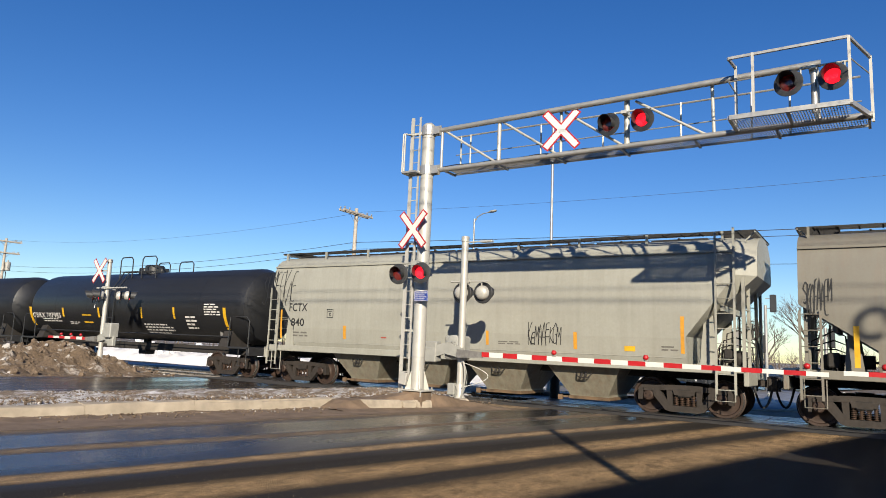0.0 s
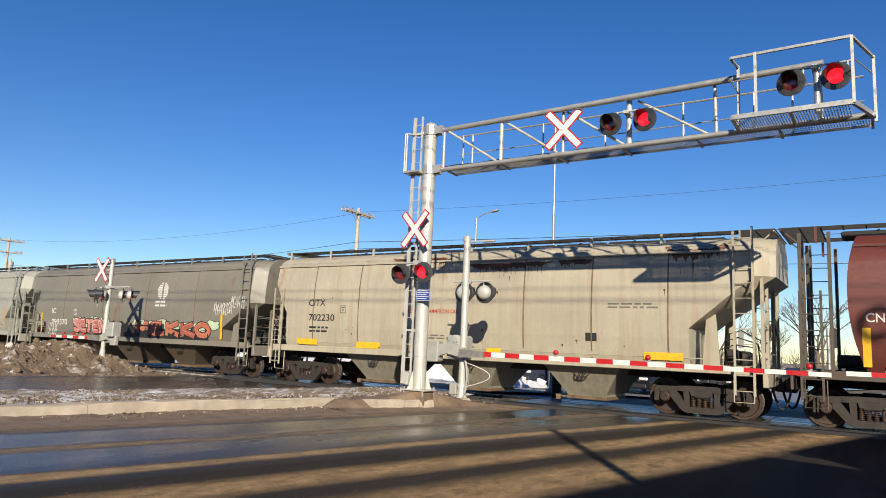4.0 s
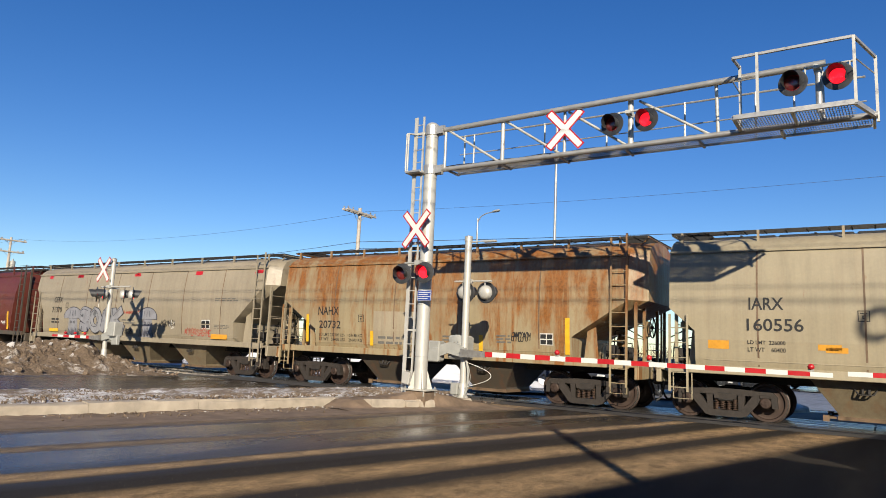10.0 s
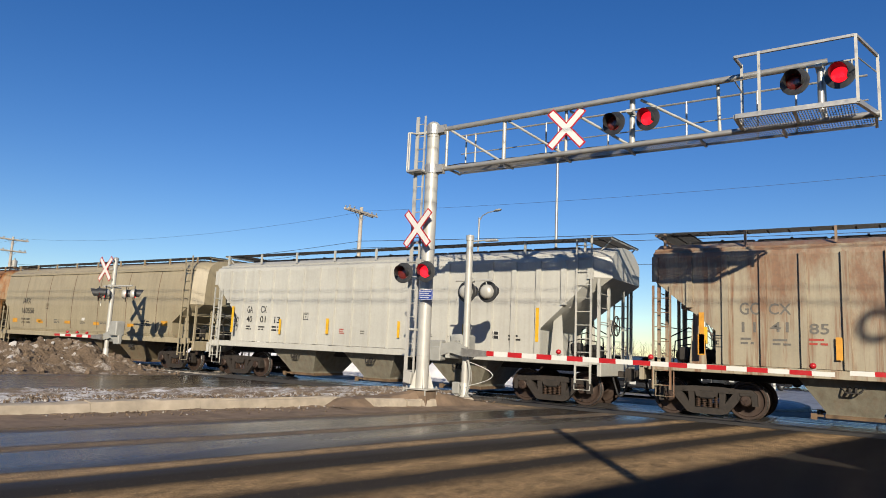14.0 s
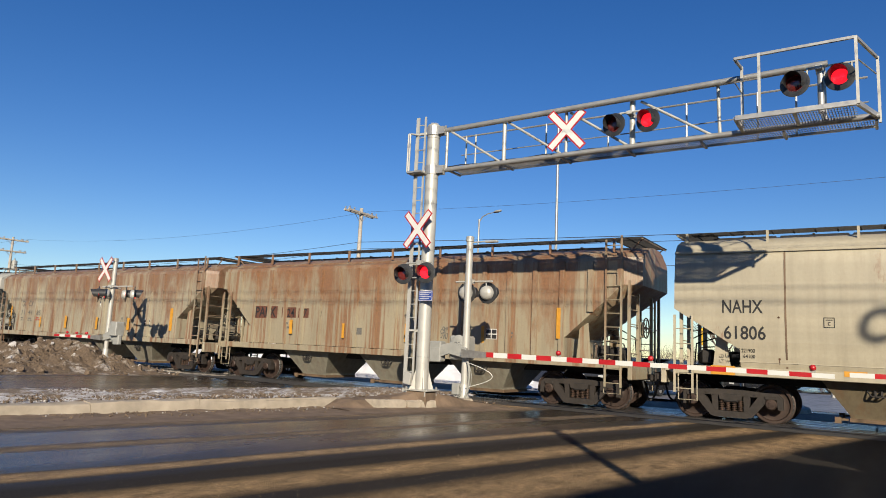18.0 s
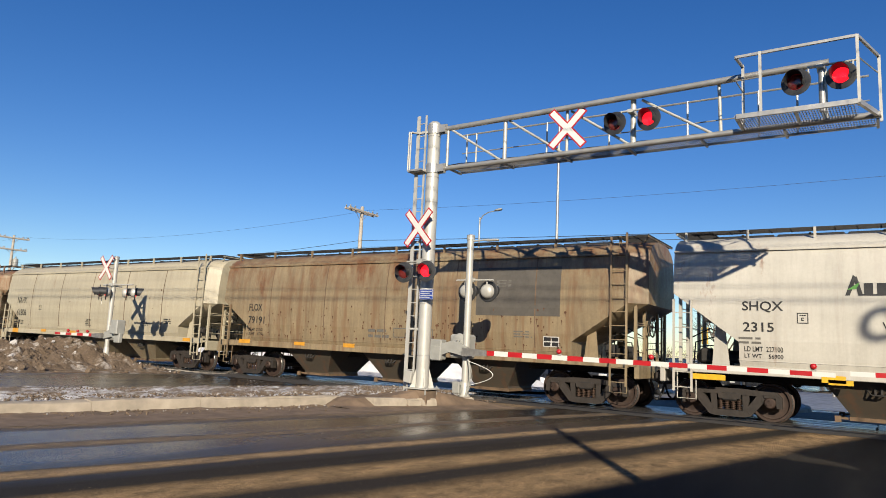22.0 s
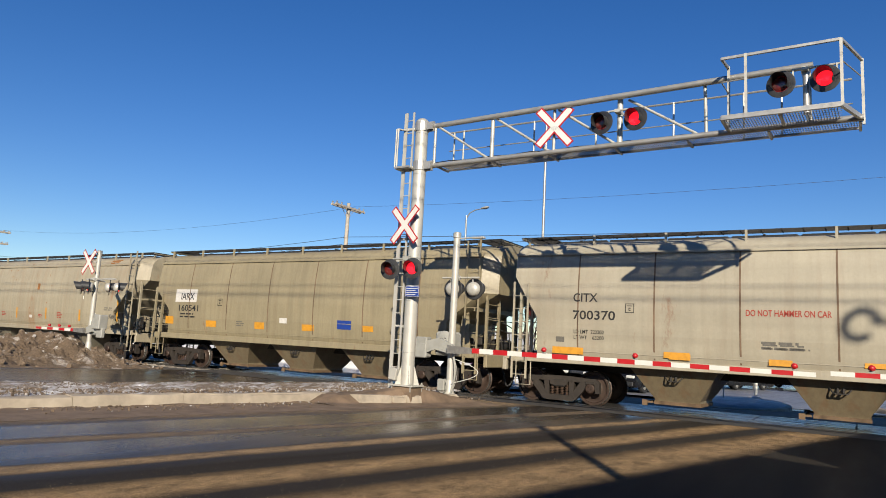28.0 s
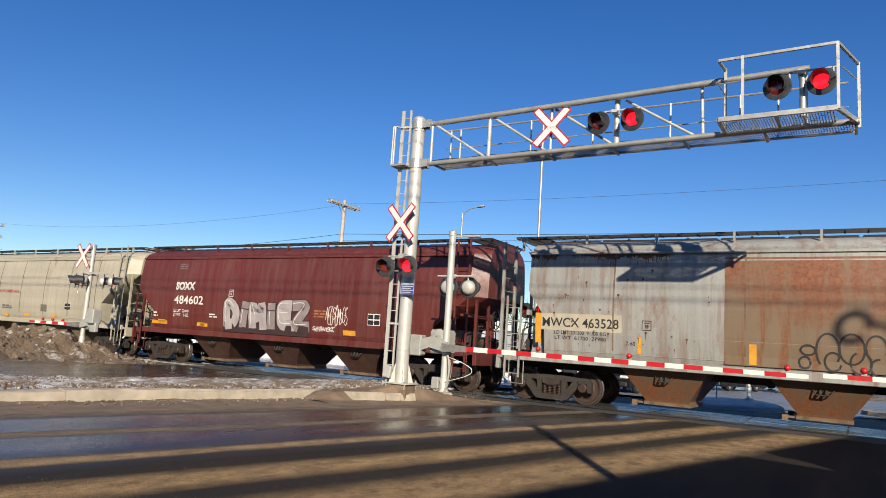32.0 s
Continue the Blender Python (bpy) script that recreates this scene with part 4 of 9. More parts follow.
def left_signal():
    g = gate(-25.37, -3.60, 0.40, -1, 2.9, "crossing gate beside the dirt mound with crossbuck and lamps", 7, 1.20, 0.0, 3.92, (0.5, 1.2, 1.9), arm_off=-0.2, far=0.9675)

    def piece(name, mat, make, lab="", smooth=False):
        bm = bmesh.new()
        make(bm)
        return part(name, bm, mat, g, lab, smooth=smooth)

    crossbuck(g, pose(-0.32, -0.2, 3.45, 0, 0, 0), 1.18)
    piece("sign_bracket", ALUM, lambda bm: box(bm, (-0.16, -0.1, 3.45), (0.4, 0.05, 0.05)))
    piece("lamp_crossarm", ALUM, lambda bm: (rod(bm, (-0.6, -0.05, 2.78), (1.35, -0.05, 2.78), 0.03, 8), rod(bm, (0.1, -0.4, 2.74), (-0.1, 0.4, 2.74), 0.03, 8), box(bm, (0, -0.05, 2.78), (0.2, 0.2, 0.12))))
    for x, y, turn, lit in ((-0.55, -0.22, -32, 0), (0.05, -0.3, -32, 1), (0.72, 0.12, 148, 0), (1.3, 0.1, 148, 1)):
        lamp(g, pose(x, y, 2.48, 0, 0, turn), lit)
    piece("service_box", GREYBOX, lambda bm: ebox(bm, (0.75, -0.1, 1.15), (0.42, 0.36, 0.55), 0.03), "grey service box")
    piece("conduit", GALV, lambda bm: tube(bm, [Vector((-0.55, -0.1, 2.0)), Vector((-0.55, -0.1, 2.3)), Vector((0.0, -0.1, 2.3))], 0.015), "")


left_signal()

# ---- the train ----
SPEED = 8.41         # metres a second, towards -x
SIDE = 1.60


def sideframe(bm):
    """Cast truck side: heavy top member, sloping arms, spring window, pedestals over the bearings; centred on y = 0."""
    y0, y1 = -0.075, 0.075
    prism(bm, [(-0.84, 0.60), (-0.80, 0.71), (-0.30, 0.745), (0.30, 0.745), (0.80, 0.71), (0.84, 0.60)], y0, y1)
    for s in (-1, 1):
        prism(bm, [(s * 1.15, 0.34), (s * 1.14, 0.60), (s * 1.04, 0.71), (s * 0.78, 0.715), (s * 0.70, 0.52), (s * 0.745, 0.44), (s * 0.775, 0.57), (s * 1.01, 0.57), (s * 1.035, 0.34)], y0 - 0.01, y1 + 0.01)
        prism(bm, [(s * 0.82, 0.62), (s * 0.62, 0.62), (s * 0.37, 0.28), (s * 0.30, 0.12), (s * 0.47, 0.12), (s * 0.76, 0.46)], y0 + 0.006, y1 - 0.006)
        prism(bm, [(s * 0.44, 0.62), (s * 0.29, 0.62), (s * 0.29, 0.14), (s * 0.40, 0.14)], y0 + 0.012, y1 - 0.012)
        ebox(bm, (s * 0.889, -0.03, 0.60), (0.27, 0.16, 0.09), 0.02)
        rod(bm, (s * 0.55, y0 - 0.012, 0.665), (s * 0.55, y0 + 0.01, 0.665), 0.035, 8)
    prism(bm, [(-0.47, 0.12), (-0.38, 0.235), (0.38, 0.235), (0.47, 0.12), (0.34, 0.085), (-0.34, 0.085)], y0 - 0.015, y1 + 0.015)
    prism(bm, [(-0.27, 0.62), (-0.24, 0.50), (0.24, 0.50), (0.27, 0.62)], y0 - 0.03, y1 + 0.03)


def springs(bm):
    for k, x in enumerate((-0.21, -0.07, 0.07, 0.21)):
        rod(bm, (x, 0, 0.24), (x, 0, 0.50), 0.030, 8)
        for i in range(6):
            z = 0.255 + i * 0.044
            lathe(bm, [(0.040, z - 0.012), (0.062, z - 0.006), (0.064, z + 0.004), (0.040, z + 0.010)], 10, Matrix.Translation((x, 0, 0)))


def wheelset(bm):
    """Axle, two dished wheels with flanges, bearing caps; turns about its own y axis."""
    q = pose(0, 0, 0, -90)
    for s in (-1, 1):
        mm = (pose(0, 0, 0, 0, 0, 180) if s < 0 else Matrix()) @ q
        lathe(bm, [(0.09, 0.66), (0.15, 0.665), (0.17, 0.70), (0.24, 0.735), (0.36, 0.725), (0.39, 0.69), (0.485, 0.685), (0.487, 0.712), (0.462, 0.725), (0.457, 0.76), (0.452, 0.815),
                   (0.445, 0.822), (0.392, 0.820), (0.375, 0.775), (0.25, 0.755), (0.17, 0.80), (0.15, 0.84), (0.09, 0.842)], 32, mm)
        lathe(bm, [(0.085, 0.84), (0.085, 0.93), (0.125, 0.94), (0.130, 1.10), (0.105, 1.125), (0.0, 1.13)], 16, mm)
        for i in range(3):
            a = i * 2.094
            rod(bm, (0.055 * math.cos(a), s * 1.12, 0.055 * math.sin(a)), (0.055 * math.cos(a), s * 1.15, 0.055 * math.sin(a)), 0.022, 6)
    rod(bm, (0, -0.9, 0), (0, 0.9, 0), 0.085, 12)


def tread_face(bm):
    q = pose(0, 0, 0, -90)
    for s in (-1, 1):
        mm = (pose(0, 0, 0, 0, 0, 180) if s < 0 else Matrix()) @ q
        lathe(bm, [(0.4585, 0.75), (0.4545, 0.817), (0.447, 0.8235), (0.432, 0.824)], 32, mm)


ROLL = []             # wheelsets with the wagon's place, to be keyed


def truck(car, x, x0, dirt=None):
    dirt = dirt or TRUCK
    t = part("truck", kept("truck_bolster", lambda bm: (ebox(bm, (0, 0, 0.55), (0.36, 2.2, 0.20), 0.03), lathe(bm, [(0.2, 0.64), (0.2, 0.80)], 14)), UNDER), UNDER, car, "dark cast steel four-wheel truck", m=pose(x, 0, 0))
    for s in (-1, 1):
        f = part("sideframe", kept("sideframe/" + dirt.name, sideframe, dirt), dirt, t, m=pose(0, s * 1.0, 0))
        part("spring_pack", kept("spring_pack", springs, RUSTY, 50), RUSTY, t, "rusty coil springs", m=pose(0, s * 1.0, 0))
    for s in (-1, 1):
        w = part("wheelset", kept("wheelset", wheelset, WHEEL, 40), WHEEL, t, "rusty wheels on an axle", m=pose(s * 0.889, 0, 0.457))
        if len(w.data.materials) < 2:
            w.data.materials.append(TREAD)
            for p in w.data.polygons:
                rr = math.hypot(p.center.x, p.center.z)
                p.material_index = 1 if 0.43 < rr < 0.463 and abs(p.center.y) > 0.72 else 0
        ROLL.append((w, s * 0.889, x0))
        part("brake_beam", kept("brake_beam", lambda bm: (box(bm, (0, 0, 0.42), (0.08, 1.7, 0.10)), box(bm, (0.06, -0.75, 0.42), (0.09, 0.10, 0.3)), box(bm, (0.06, 0.75, 0.42), (0.09, 0.10, 0.3))), TRUCK), TRUCK, t,
             m=pose(s * 0.36, 0, 0, 0, 0, 0 if s > 0 else 180))
    return t


SEAM = plain("rusty_weld_line", (0.136, 0.0884, 0.0544), 0.8, 0.0, 0.5, 2.0, 0.1)
CURVED = [(1.455, 1.26), (1.52, 1.42), (1.575, 1.9), (1.60, 2.6), (1.575, 3.3), (1.51, 3.85), (1.46, 4.07), (1.39, 4.18), (1.22, 4.31), (0.84, 4.45), (0.42, 4.51)]
FLAT = [(1.50, 1.30), (1.50, 1.36), (1.50, 2.6), (1.50, 3.9), (1.47, 4.02), (1.25, 4.14), (0.80, 4.33), (0.42, 4.40)]
ROUND = [(1.42, 1.24), (1.53, 1.5), (1.60, 2.0), (1.62, 2.6), (1.58, 3.2), (1.45, 3.72), (1.22, 4.12), (0.90, 4.36), (0.42, 4.46)]


def surf(prof, z):
    zs = [p[1] for p in prof]
    return float(np.interp(z, zs, [p[0] for p in prof]))


def resample(prof, extra=()):
    zs = sorted({p[1] for p in prof} | {1.3 + 0.2 * i for i in range(15) if prof[0][1] < 1.3 + 0.2 * i < prof[-1][1]} | set(extra))
    return [(surf(prof, z), z) for z in zs]


def shell(bm, prof, ends, tip):
    """A wagon body: the section prof drawn out to +-ends(z), with slope sheets as its ends; tip(z): how far the narrower end sheet stands out."""
    pts = [(y, z) for y, z in prof] + [(-y, z) for y, z in prof[::-1]]
    rows = []
    for s in (-1, 1):
        rows.append([bm.verts.new((s * ends(z, s), y, z)) for y, z in pts])
    k = len(pts)
    for i in range(k):
        bm.faces.new((rows[0][i - 1], rows[0][i], rows[1][i], rows[1][i - 1]))
    h = k // 2
    for s, row in zip((-1, 1), rows):
        if tip:
            out = [bm.verts.new((s * (ends(z, s) + tip(z, s)), y * 0.80, z)) for y, z in pts]
            for i in range(1, k):
                if i != h:
                    bm.faces.new((row[i - 1], row[i], out[i], out[i - 1]))
            bm.faces.new((row[h - 1], row[h], out[h], out[h - 1]))
            bm.faces.new((row[k - 1], row[0], out[0], out[k - 1]))
            row = out
        for i in range(h - 1):
            bm.faces.new((row[i], row[i + 1], row[k - 2 - i], row[k - 1 - i]))


def bay_mesh(bm, ln, prof0):
    """One discharge hopper below the floor, with sloping sides."""
    e = min(ln * 0.44, 1.22)
    top = [(-e, -1.41), (e, -1.41), (e, 1.41), (-e, 1.41)]
    low = [(-0.56, -0.80), (0.56, -0.80), (0.56, 0.80), (-0.56, 0.80)]
    foot = [(-0.56, -0.76), (0.56, -0.76), (0.56, 0.76), (-0.56, 0.76)]
    rings = [[bm.verts.new((x, y, z)) for x, y in r] for r, z in ((top, 1.30), (low, 0.34), (foot, 0.27))]
    for p, q in zip(rings, rings[1:]):
        for i in range(4):
            bm.faces.new((p[i - 1], p[i], q[i], q[i - 1]))
    bm.faces.new(rings[0])
    bm.faces.new(rings[2][::-1])


def outlet_mesh(bm):
    """Sliding outlet gate in its frame, with the pinion shaft and its square ends."""
    for y in (-0.76, 0.76):
        ebox(bm, (0, y, 0.235), (1.16, 0.08, 0.09), 0.01)
    for x in (-0.53, 0.53):
        ebox(bm, (x, 0, 0.235), (0.10, 1.5, 0.09), 0.01)
    rod(bm, (-0.80, -0.82, 0.22), (-0.80, 0.82, 0.22), 0.03, 8)
    for y in (-0.84, 0.84):
        box(bm, (-0.80, y, 0.22), (0.13, 0.06, 0.14))
        box(bm, (-0.70, y * 0.93, 0.24), (0.20, 0.04, 0.05))
    box(bm, (0, 0, 0.25), (1.15, 1.4, 0.03))


def vibrator_mesh(bm):
    """A rounded bar frame with two lugs."""
    loop = [(-0.20, 0.08), (0.20, 0.08), (0.23, 0.05), (0.15, -0.09), (0.11, -0.11), (-0.11, -0.11), (-0.15, -0.09), (-0.23, 0.05), (-0.20, 0.08)]
    tube(bm, [Vector((a, -0.03, b)) for a, b in loop], 0.017, 6)
    for x in (-0.06, 0.06):
        ebox(bm, (x, -0.03, -0.02), (0.05, 0.06, 0.17), 0.01)
    ebox(bm, (0, -0.015, 0.03), (0.24, 0.03, 0.04), 0.008)


def coupler_mesh(bm):
    ebox(bm, (-0.32, 0, 0.88), (0.5, 0.16, 0.17), 0.02)
    prism(bm, [(-0.12, 0.70), (-0.12, 1.05), (0.10, 1.06), (0.16, 0.98), (0.16, 0.78), (0.10, 0.70)], -0.17, 0.02)
    ebox(bm, (0.02, 0.12, 0.88), (0.24, 0.14, 0.28), 0.03)


def hose_mesh(bm):
    pts = [Vector((0.0 + 0.42 * i / 10, -0.33 + 0.05 * math.sin(i), 0.80 - 0.50 * math.sin(math.pi * i / 10) ** 0.8)) for i in range(11)]
    tube(bm, pts, 0.028, 8)


def brake_wheel_mesh(bm):
    q = pose(0, 0, 0, 0, 90)
    n = 24
    rim = [Vector((0, 0.27 * math.cos(2 * math.pi * i / n), 0.27 * math.sin(2 * math.pi * i / n))) for i in range(n + 1)]
    tube(bm, rim, 0.018, 6)
    for i in range(5):
        a = i * math.pi * 2 / 5
        rod(bm, (0.0, 0, 0), (0, 0.26 * math.cos(a), 0.26 * math.sin(a)), 0.014, 6)
    rod(bm, (-0.12, 0, 0), (0.03, 0, 0), 0.04, 8)


def rungs(bm, xa, xb, y, zs):
    for z in zs:
        rod(bm, (xa, y, z), (xb, y, z), 0.013, 6)


WALKWAY = plain("dark_walkway_steel", (0.0136, 0.0129, 0.0122), 0.8, 0.0, 0.3, 6.0, 0.1)


class Wagon:
    tank = False


def hopper(code, label, mid, tc, mat, prof=CURVED, notch=(3.35, 1.95, 1.2), bays=3, frame_mat=None, bay_mat=None, seams=5, ribs=0, roof=4.59, group="grain hopper wagons", wheel_end=1, top=None, inset=0.0, cage=False, walk_mat=None, back=0.0):
    """A covered hopper wagon; its origin is on the rail top under its middle."""
    w = Wagon()
    w.prof, w.tc, w.mid = prof, tc, mid
    car = thing("hopper_wagon", pose(mid, 0, 0), label, "hopper wagon", group)
    w.ob = car
    fm, bmn = frame_mat or mat, bay_mat or mat
    walk_mat = walk_mat or WALKWAY
    half, xb = tc / 2 + 1.90, tc / 2 + 1.32
    zn, zl, run = notch[:3]
    run2, zl2 = notch[3:] if len(notch) > 3 else (run, zl)
    w.xb = xb
    lead = 0.0 if inset else 0.13

    def ends(z, s):
        e = xb - inset - (max(back, lead) if s < 0 else 0.0)
        if inset:
            return e - 0.32 * abs((z - 3.0) / 1.7) ** 2.2
        if z >= zn:
            return e
        r, zb = (run, zl) if s > 0 else (run2, zl2)
        if z <= zb:
            return e - r
        return e - r * (zn - z) / (zn - zb)

    body_prof = resample(prof, (zn, zl, zl2))
    bm = bmesh.new()

    def tip(z, s):
        return 0.44 * max(0.0, min(1.0, (z - zl) / (zn - zl))) if s > 0 else 0.0

    shell(bm, body_prof, ends, None if inset else tip)
    body = part("body", bm, mat, car, smooth=25)
    # seams or ribs of the side sheets
    if ribs:
        n = ribs
        for i in range(n + 1):
            x = -xb + lead + 0.06 + (2 * xb - lead - 0.12) * i / n
            zb = prof[0][1]
            for z in np.arange(prof[0][1], zn, 0.05):
                if ends(z, 1 if x > 0 else -1) >= abs(x):
                    zb = z
                    break
            else:
                zb = zn
            for s in (-1, 1):
                bm = bmesh.new()
                prism_z(bm, [(x - 0.085, s * 1.498), (x - 0.07, s * 1.565), (x + 0.07, s * 1.565), (x + 0.085, s * 1.498)], zb, 3.93)
                part("rib", bm, mat, body)
    else:
        for i in range(seams):
            x = -xb + 2 * xb * (i + 1) / (seams + 1)
            for s in (-1, 1):
                bm = bmesh.new()
                p = [(surf(prof, z) + 0.007, z) for z in np.linspace(prof[0][1] + 0.05, 4.02, 12)]
                vs = [[bm.verts.new((x + d, s * y, z)) for d in (-0.020, 0.020)] for y, z in p]
                for a, b in zip(vs, vs[1:]):
                    bm.faces.new((a[0], a[1], b[1], b[0]))
                part("weld_seam", bm, SEAM, body)
    # weld line along the foot of the side sheets
    if not ribs and not inset:
        for s in (-1, 1):
            bm = bmesh.new()
            zs = prof[0][1] + 0.17
            box(bm, (0, s * (surf(prof, zs) + 0.002), zs), (ends(zs, 1) + ends(zs, -1) - 0.1, 0.012, 0.022))
            part("foot_weld", bm, mat, body)
    # eave rail, side sills, centre sill
    ev = [p for p in prof if 3.9 < p[1] < 4.15]
    ey, ez = (ev[-1] if ev else (1.3, 4.0))
    for s in (-1, 1):
        bm = bmesh.new()
        e0, e1 = -ends(ez, -1), ends(ez, 1)
        box(bm, ((e0 + e1) / 2, s * (ey + 0.025), ez - 0.02), (e1 - e0, 0.07, 0.06))
        part("eave_rail", bm, mat, body)
        bm = bmesh.new()
        ebox(bm, (0, s * 1.47, 1.19), (2 * (xb - 0.02), 0.12, 0.20), 0.012)
        part("side_sill", bm, fm, car)
    part("centre_sill", kept("centre_sill/%.2f" % half, lambda bm: ebox(bm, (0, 0, 1.02), (2 * half - 0.7, 0.5, 0.26), 0.02), UNDER), UNDER, car)
    # hoppers
    span = 2 * (tc / 2 - 1.28)
    ln = span / bays
    for i in range(bays):
        x = -span / 2 + (i + 0.5) * ln
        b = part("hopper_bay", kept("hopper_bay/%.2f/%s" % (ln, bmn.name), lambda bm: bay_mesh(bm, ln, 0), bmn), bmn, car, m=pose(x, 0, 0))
        part("outlet_gate", kept("outlet_gate", outlet_mesh, OUTLET), OUTLET, b, "rusty outlet gate")
        part("vibrator_bracket", kept("vibrator_bracket", vibrator_mesh, UNDER), UNDER, b, m=pose(0, -1.155, 0.88, -32))
    # ends: deck, posts, ladders, coupler, steps
    for s in (-1, 1):
        turn = pose(0, 0, 0, 0, 0, 0 if s > 0 else 180)
        at = xb - (lead if s < 0 else 0.0)
        e0 = xb - run - 0.1 if not inset else xb - inset - 0.5
        deck = part("end_platform", kept("end_platform/%.2f/%.2f/%s" % (half, e0, fm.name), lambda bm: (ebox(bm, (half - 0.36 - (half - 0.36 - e0) / 2, 0, 1.16), (half - 0.36 - e0, 2.9, 0.07), 0.01), ebox(bm, (half - 0.40, 0, 1.0), (0.12, 2.9, 0.36), 0.015)), fm), fm, car, m=turn)
        part("coupler", kept("coupler", coupler_mesh, TRUCK), TRUCK, car, "dark knuckle coupler", m=turn @ pose(half, 0, 0))
        part("air_hose", kept("air_hose", hose_mesh, RUBBER), RUBBER, car, "black rubber air hose", m=turn @ pose(half - 0.40, 0, 0))
        hp = 4.42 if cage or (back and s < 0) else min(3.40, zn + 0.1) if s < 0 else 3.40
        px = xb - 0.02 if inset else half - 0.44 if s > 0 or back else at - 0.12
        for y in (-1.38, -0.62, 0.62, 1.38):
            part("end_post", kept("end_post/%g/%s" % (hp, fm.name), lambda bm: box(bm, (0, 0, (hp + 1.2) / 2), (0.075, 0.075, hp - 1.2)), fm), fm, car, m=turn @ pose(px, y, 0))
        if inset:
            for y in (-1.38, 1.38):
                part("end_post", kept("end_post/%g/%s" % (hp, fm.name), lambda bm: None, fm), fm, car, m=turn @ pose(xb - 0.62, y, 0))
        for z in np.arange(1.5, hp - 0.1, 0.38):
            part("end_rung", kept("end_rung/%s" % fm.name, lambda bm: rod(bm, (0, 0, 0), (0, 0.76, 0), 0.013, 6), fm), fm, car, m=turn @ pose(px, -1.38 if s > 0 else 0.62, z))
        part("end_handrail", kept("end_handrail/%s" % fm.name, lambda bm: (rod(bm, (0, -1.38, 2.2), (0, 1.38, 2.2), 0.014, 6), rod(bm, (0.0, -0.62, 1.6), (0, 0.62, 1.6), 0.014, 6)), fm), fm, car, m=turn @ pose(px + 0.02, 0, 0))
        for y in (-1, 1):
            yl = y * (surf(prof, 2.6) + 0.05)
            top = roof if not (s < 0 and y < 0) else zn - 0.15
            lad = part("side_ladder", kept("side_ladder/%g/%s" % (top, fm.name), lambda bm: box(bm, (0, 0, (top + 0.62) / 2), (0.055, 0.035, top - 0.62)), fm), fm, car, m=turn @ pose(at - 0.02, s * yl, 0))
            low = top - 0.1 if top == roof else min(3.24, top)
            part("ladder_stile", kept("ladder_stile/%.2f/%s" % (low, fm.name), lambda bm: box(bm, (-0.42, 0, (low + 0.62) / 2), (0.05, 0.035, low - 0.62)), fm), fm, lad)
            for z in np.arange(0.72, low - 0.05, 0.36):
                part("rung", kept("side_rung/%s" % fm.name, lambda bm: rod(bm, (-0.42, 0, 0), (0, 0, 0), 0.013, 6), fm), fm, lad, m=pose(0, 0, z))
            part("step", kept("sill_step/%s" % fm.name, lambda bm: tube(bm, [Vector((0, 0, 1.1)), Vector((0, 0, 0.45)), Vector((-0.44, 0, 0.45)), Vector((-0.44, 0, 1.1))], 0.016), fm), fm, car, m=turn @ pose(at - 0.06, s * y * 1.46, 0))
        stuffed(part("roof_platform", kept("roof_platform/%g/%s" % (roof, walk_mat.name), lambda bm: slats(bm, -0.45, 0.42, -1.15, 1.15, roof), walk_mat), walk_mat, car, "barred end platform on the roof", m=turn @ pose(at - (0.38 if s < 0 and lead else 0.0), 0, 0)))
        part("platform_brace", kept("platform_brace/%s" % fm.name, lambda bm: (beam(bm, (0.38, -1.0, roof - 0.02), (-0.05, -1.0, roof - 0.42), 0.03, 0.03), beam(bm, (0.38, 1.0, roof - 0.02), (-0.05, 1.0, roof - 0.42), 0.03, 0.03), beam(bm, (0.40, -1.15, roof - 0.03), (0.40, 1.15, roof - 0.03), 0.04, 0.05)), fm), fm, car, m=turn @ pose(at - (0.38 if s < 0 and lead else 0.0), 0, 0))
        if not inset:
            foot = at - run + 0.25
            for y in (-1.25, 1.25):
                part("slope_web", kept("slope_web/%.2f/%s" % (run, fm.name), lambda bm: prism(bm, [(0.0, 1.2), (0.42, 1.2), (0.30, zl + (zn - zl) * 0.55), (0.12, zl + (zn - zl) * 0.40)], -0.02, 0.02), fm), fm, car, m=turn @ pose(foot, y, 0))
            part("slope_beam", kept("slope_beam/%s" % fm.name, lambda bm: box(bm, (0, 0, 0), (0.10, 2.6, 0.14)), fm), fm, car, m=turn @ pose(foot + 0.55, 0, zl + (zn - zl) * 0.48))
            part("air_reservoir", kept("air_reservoir", lambda bm: lathe(bm, [(0, -0.5), (0.12, -0.48), (0.19, -0.42), (0.19, 0.42), (0.12, 0.48), (0, 0.5)], 14, pose(0, 0, 0, 90)), UNDER, 40), UNDER, car, "dark air reservoir", m=turn @ pose(foot + 0.75, 0.1, 1.48))
            part("control_valve", kept("control_valve", lambda bm: (ebox(bm, (0, 0, 0), (0.26, 0.3, 0.34), 0.03), ebox(bm, (0, -0.22, 0.04), (0.18, 0.16, 0.2), 0.02), rod(bm, (0, 0, -0.1), (0, 0, -0.3), 0.05, 8)), UNDER), UNDER, car, m=turn @ pose(foot + 0.62, -0.8 * s, 1.52))
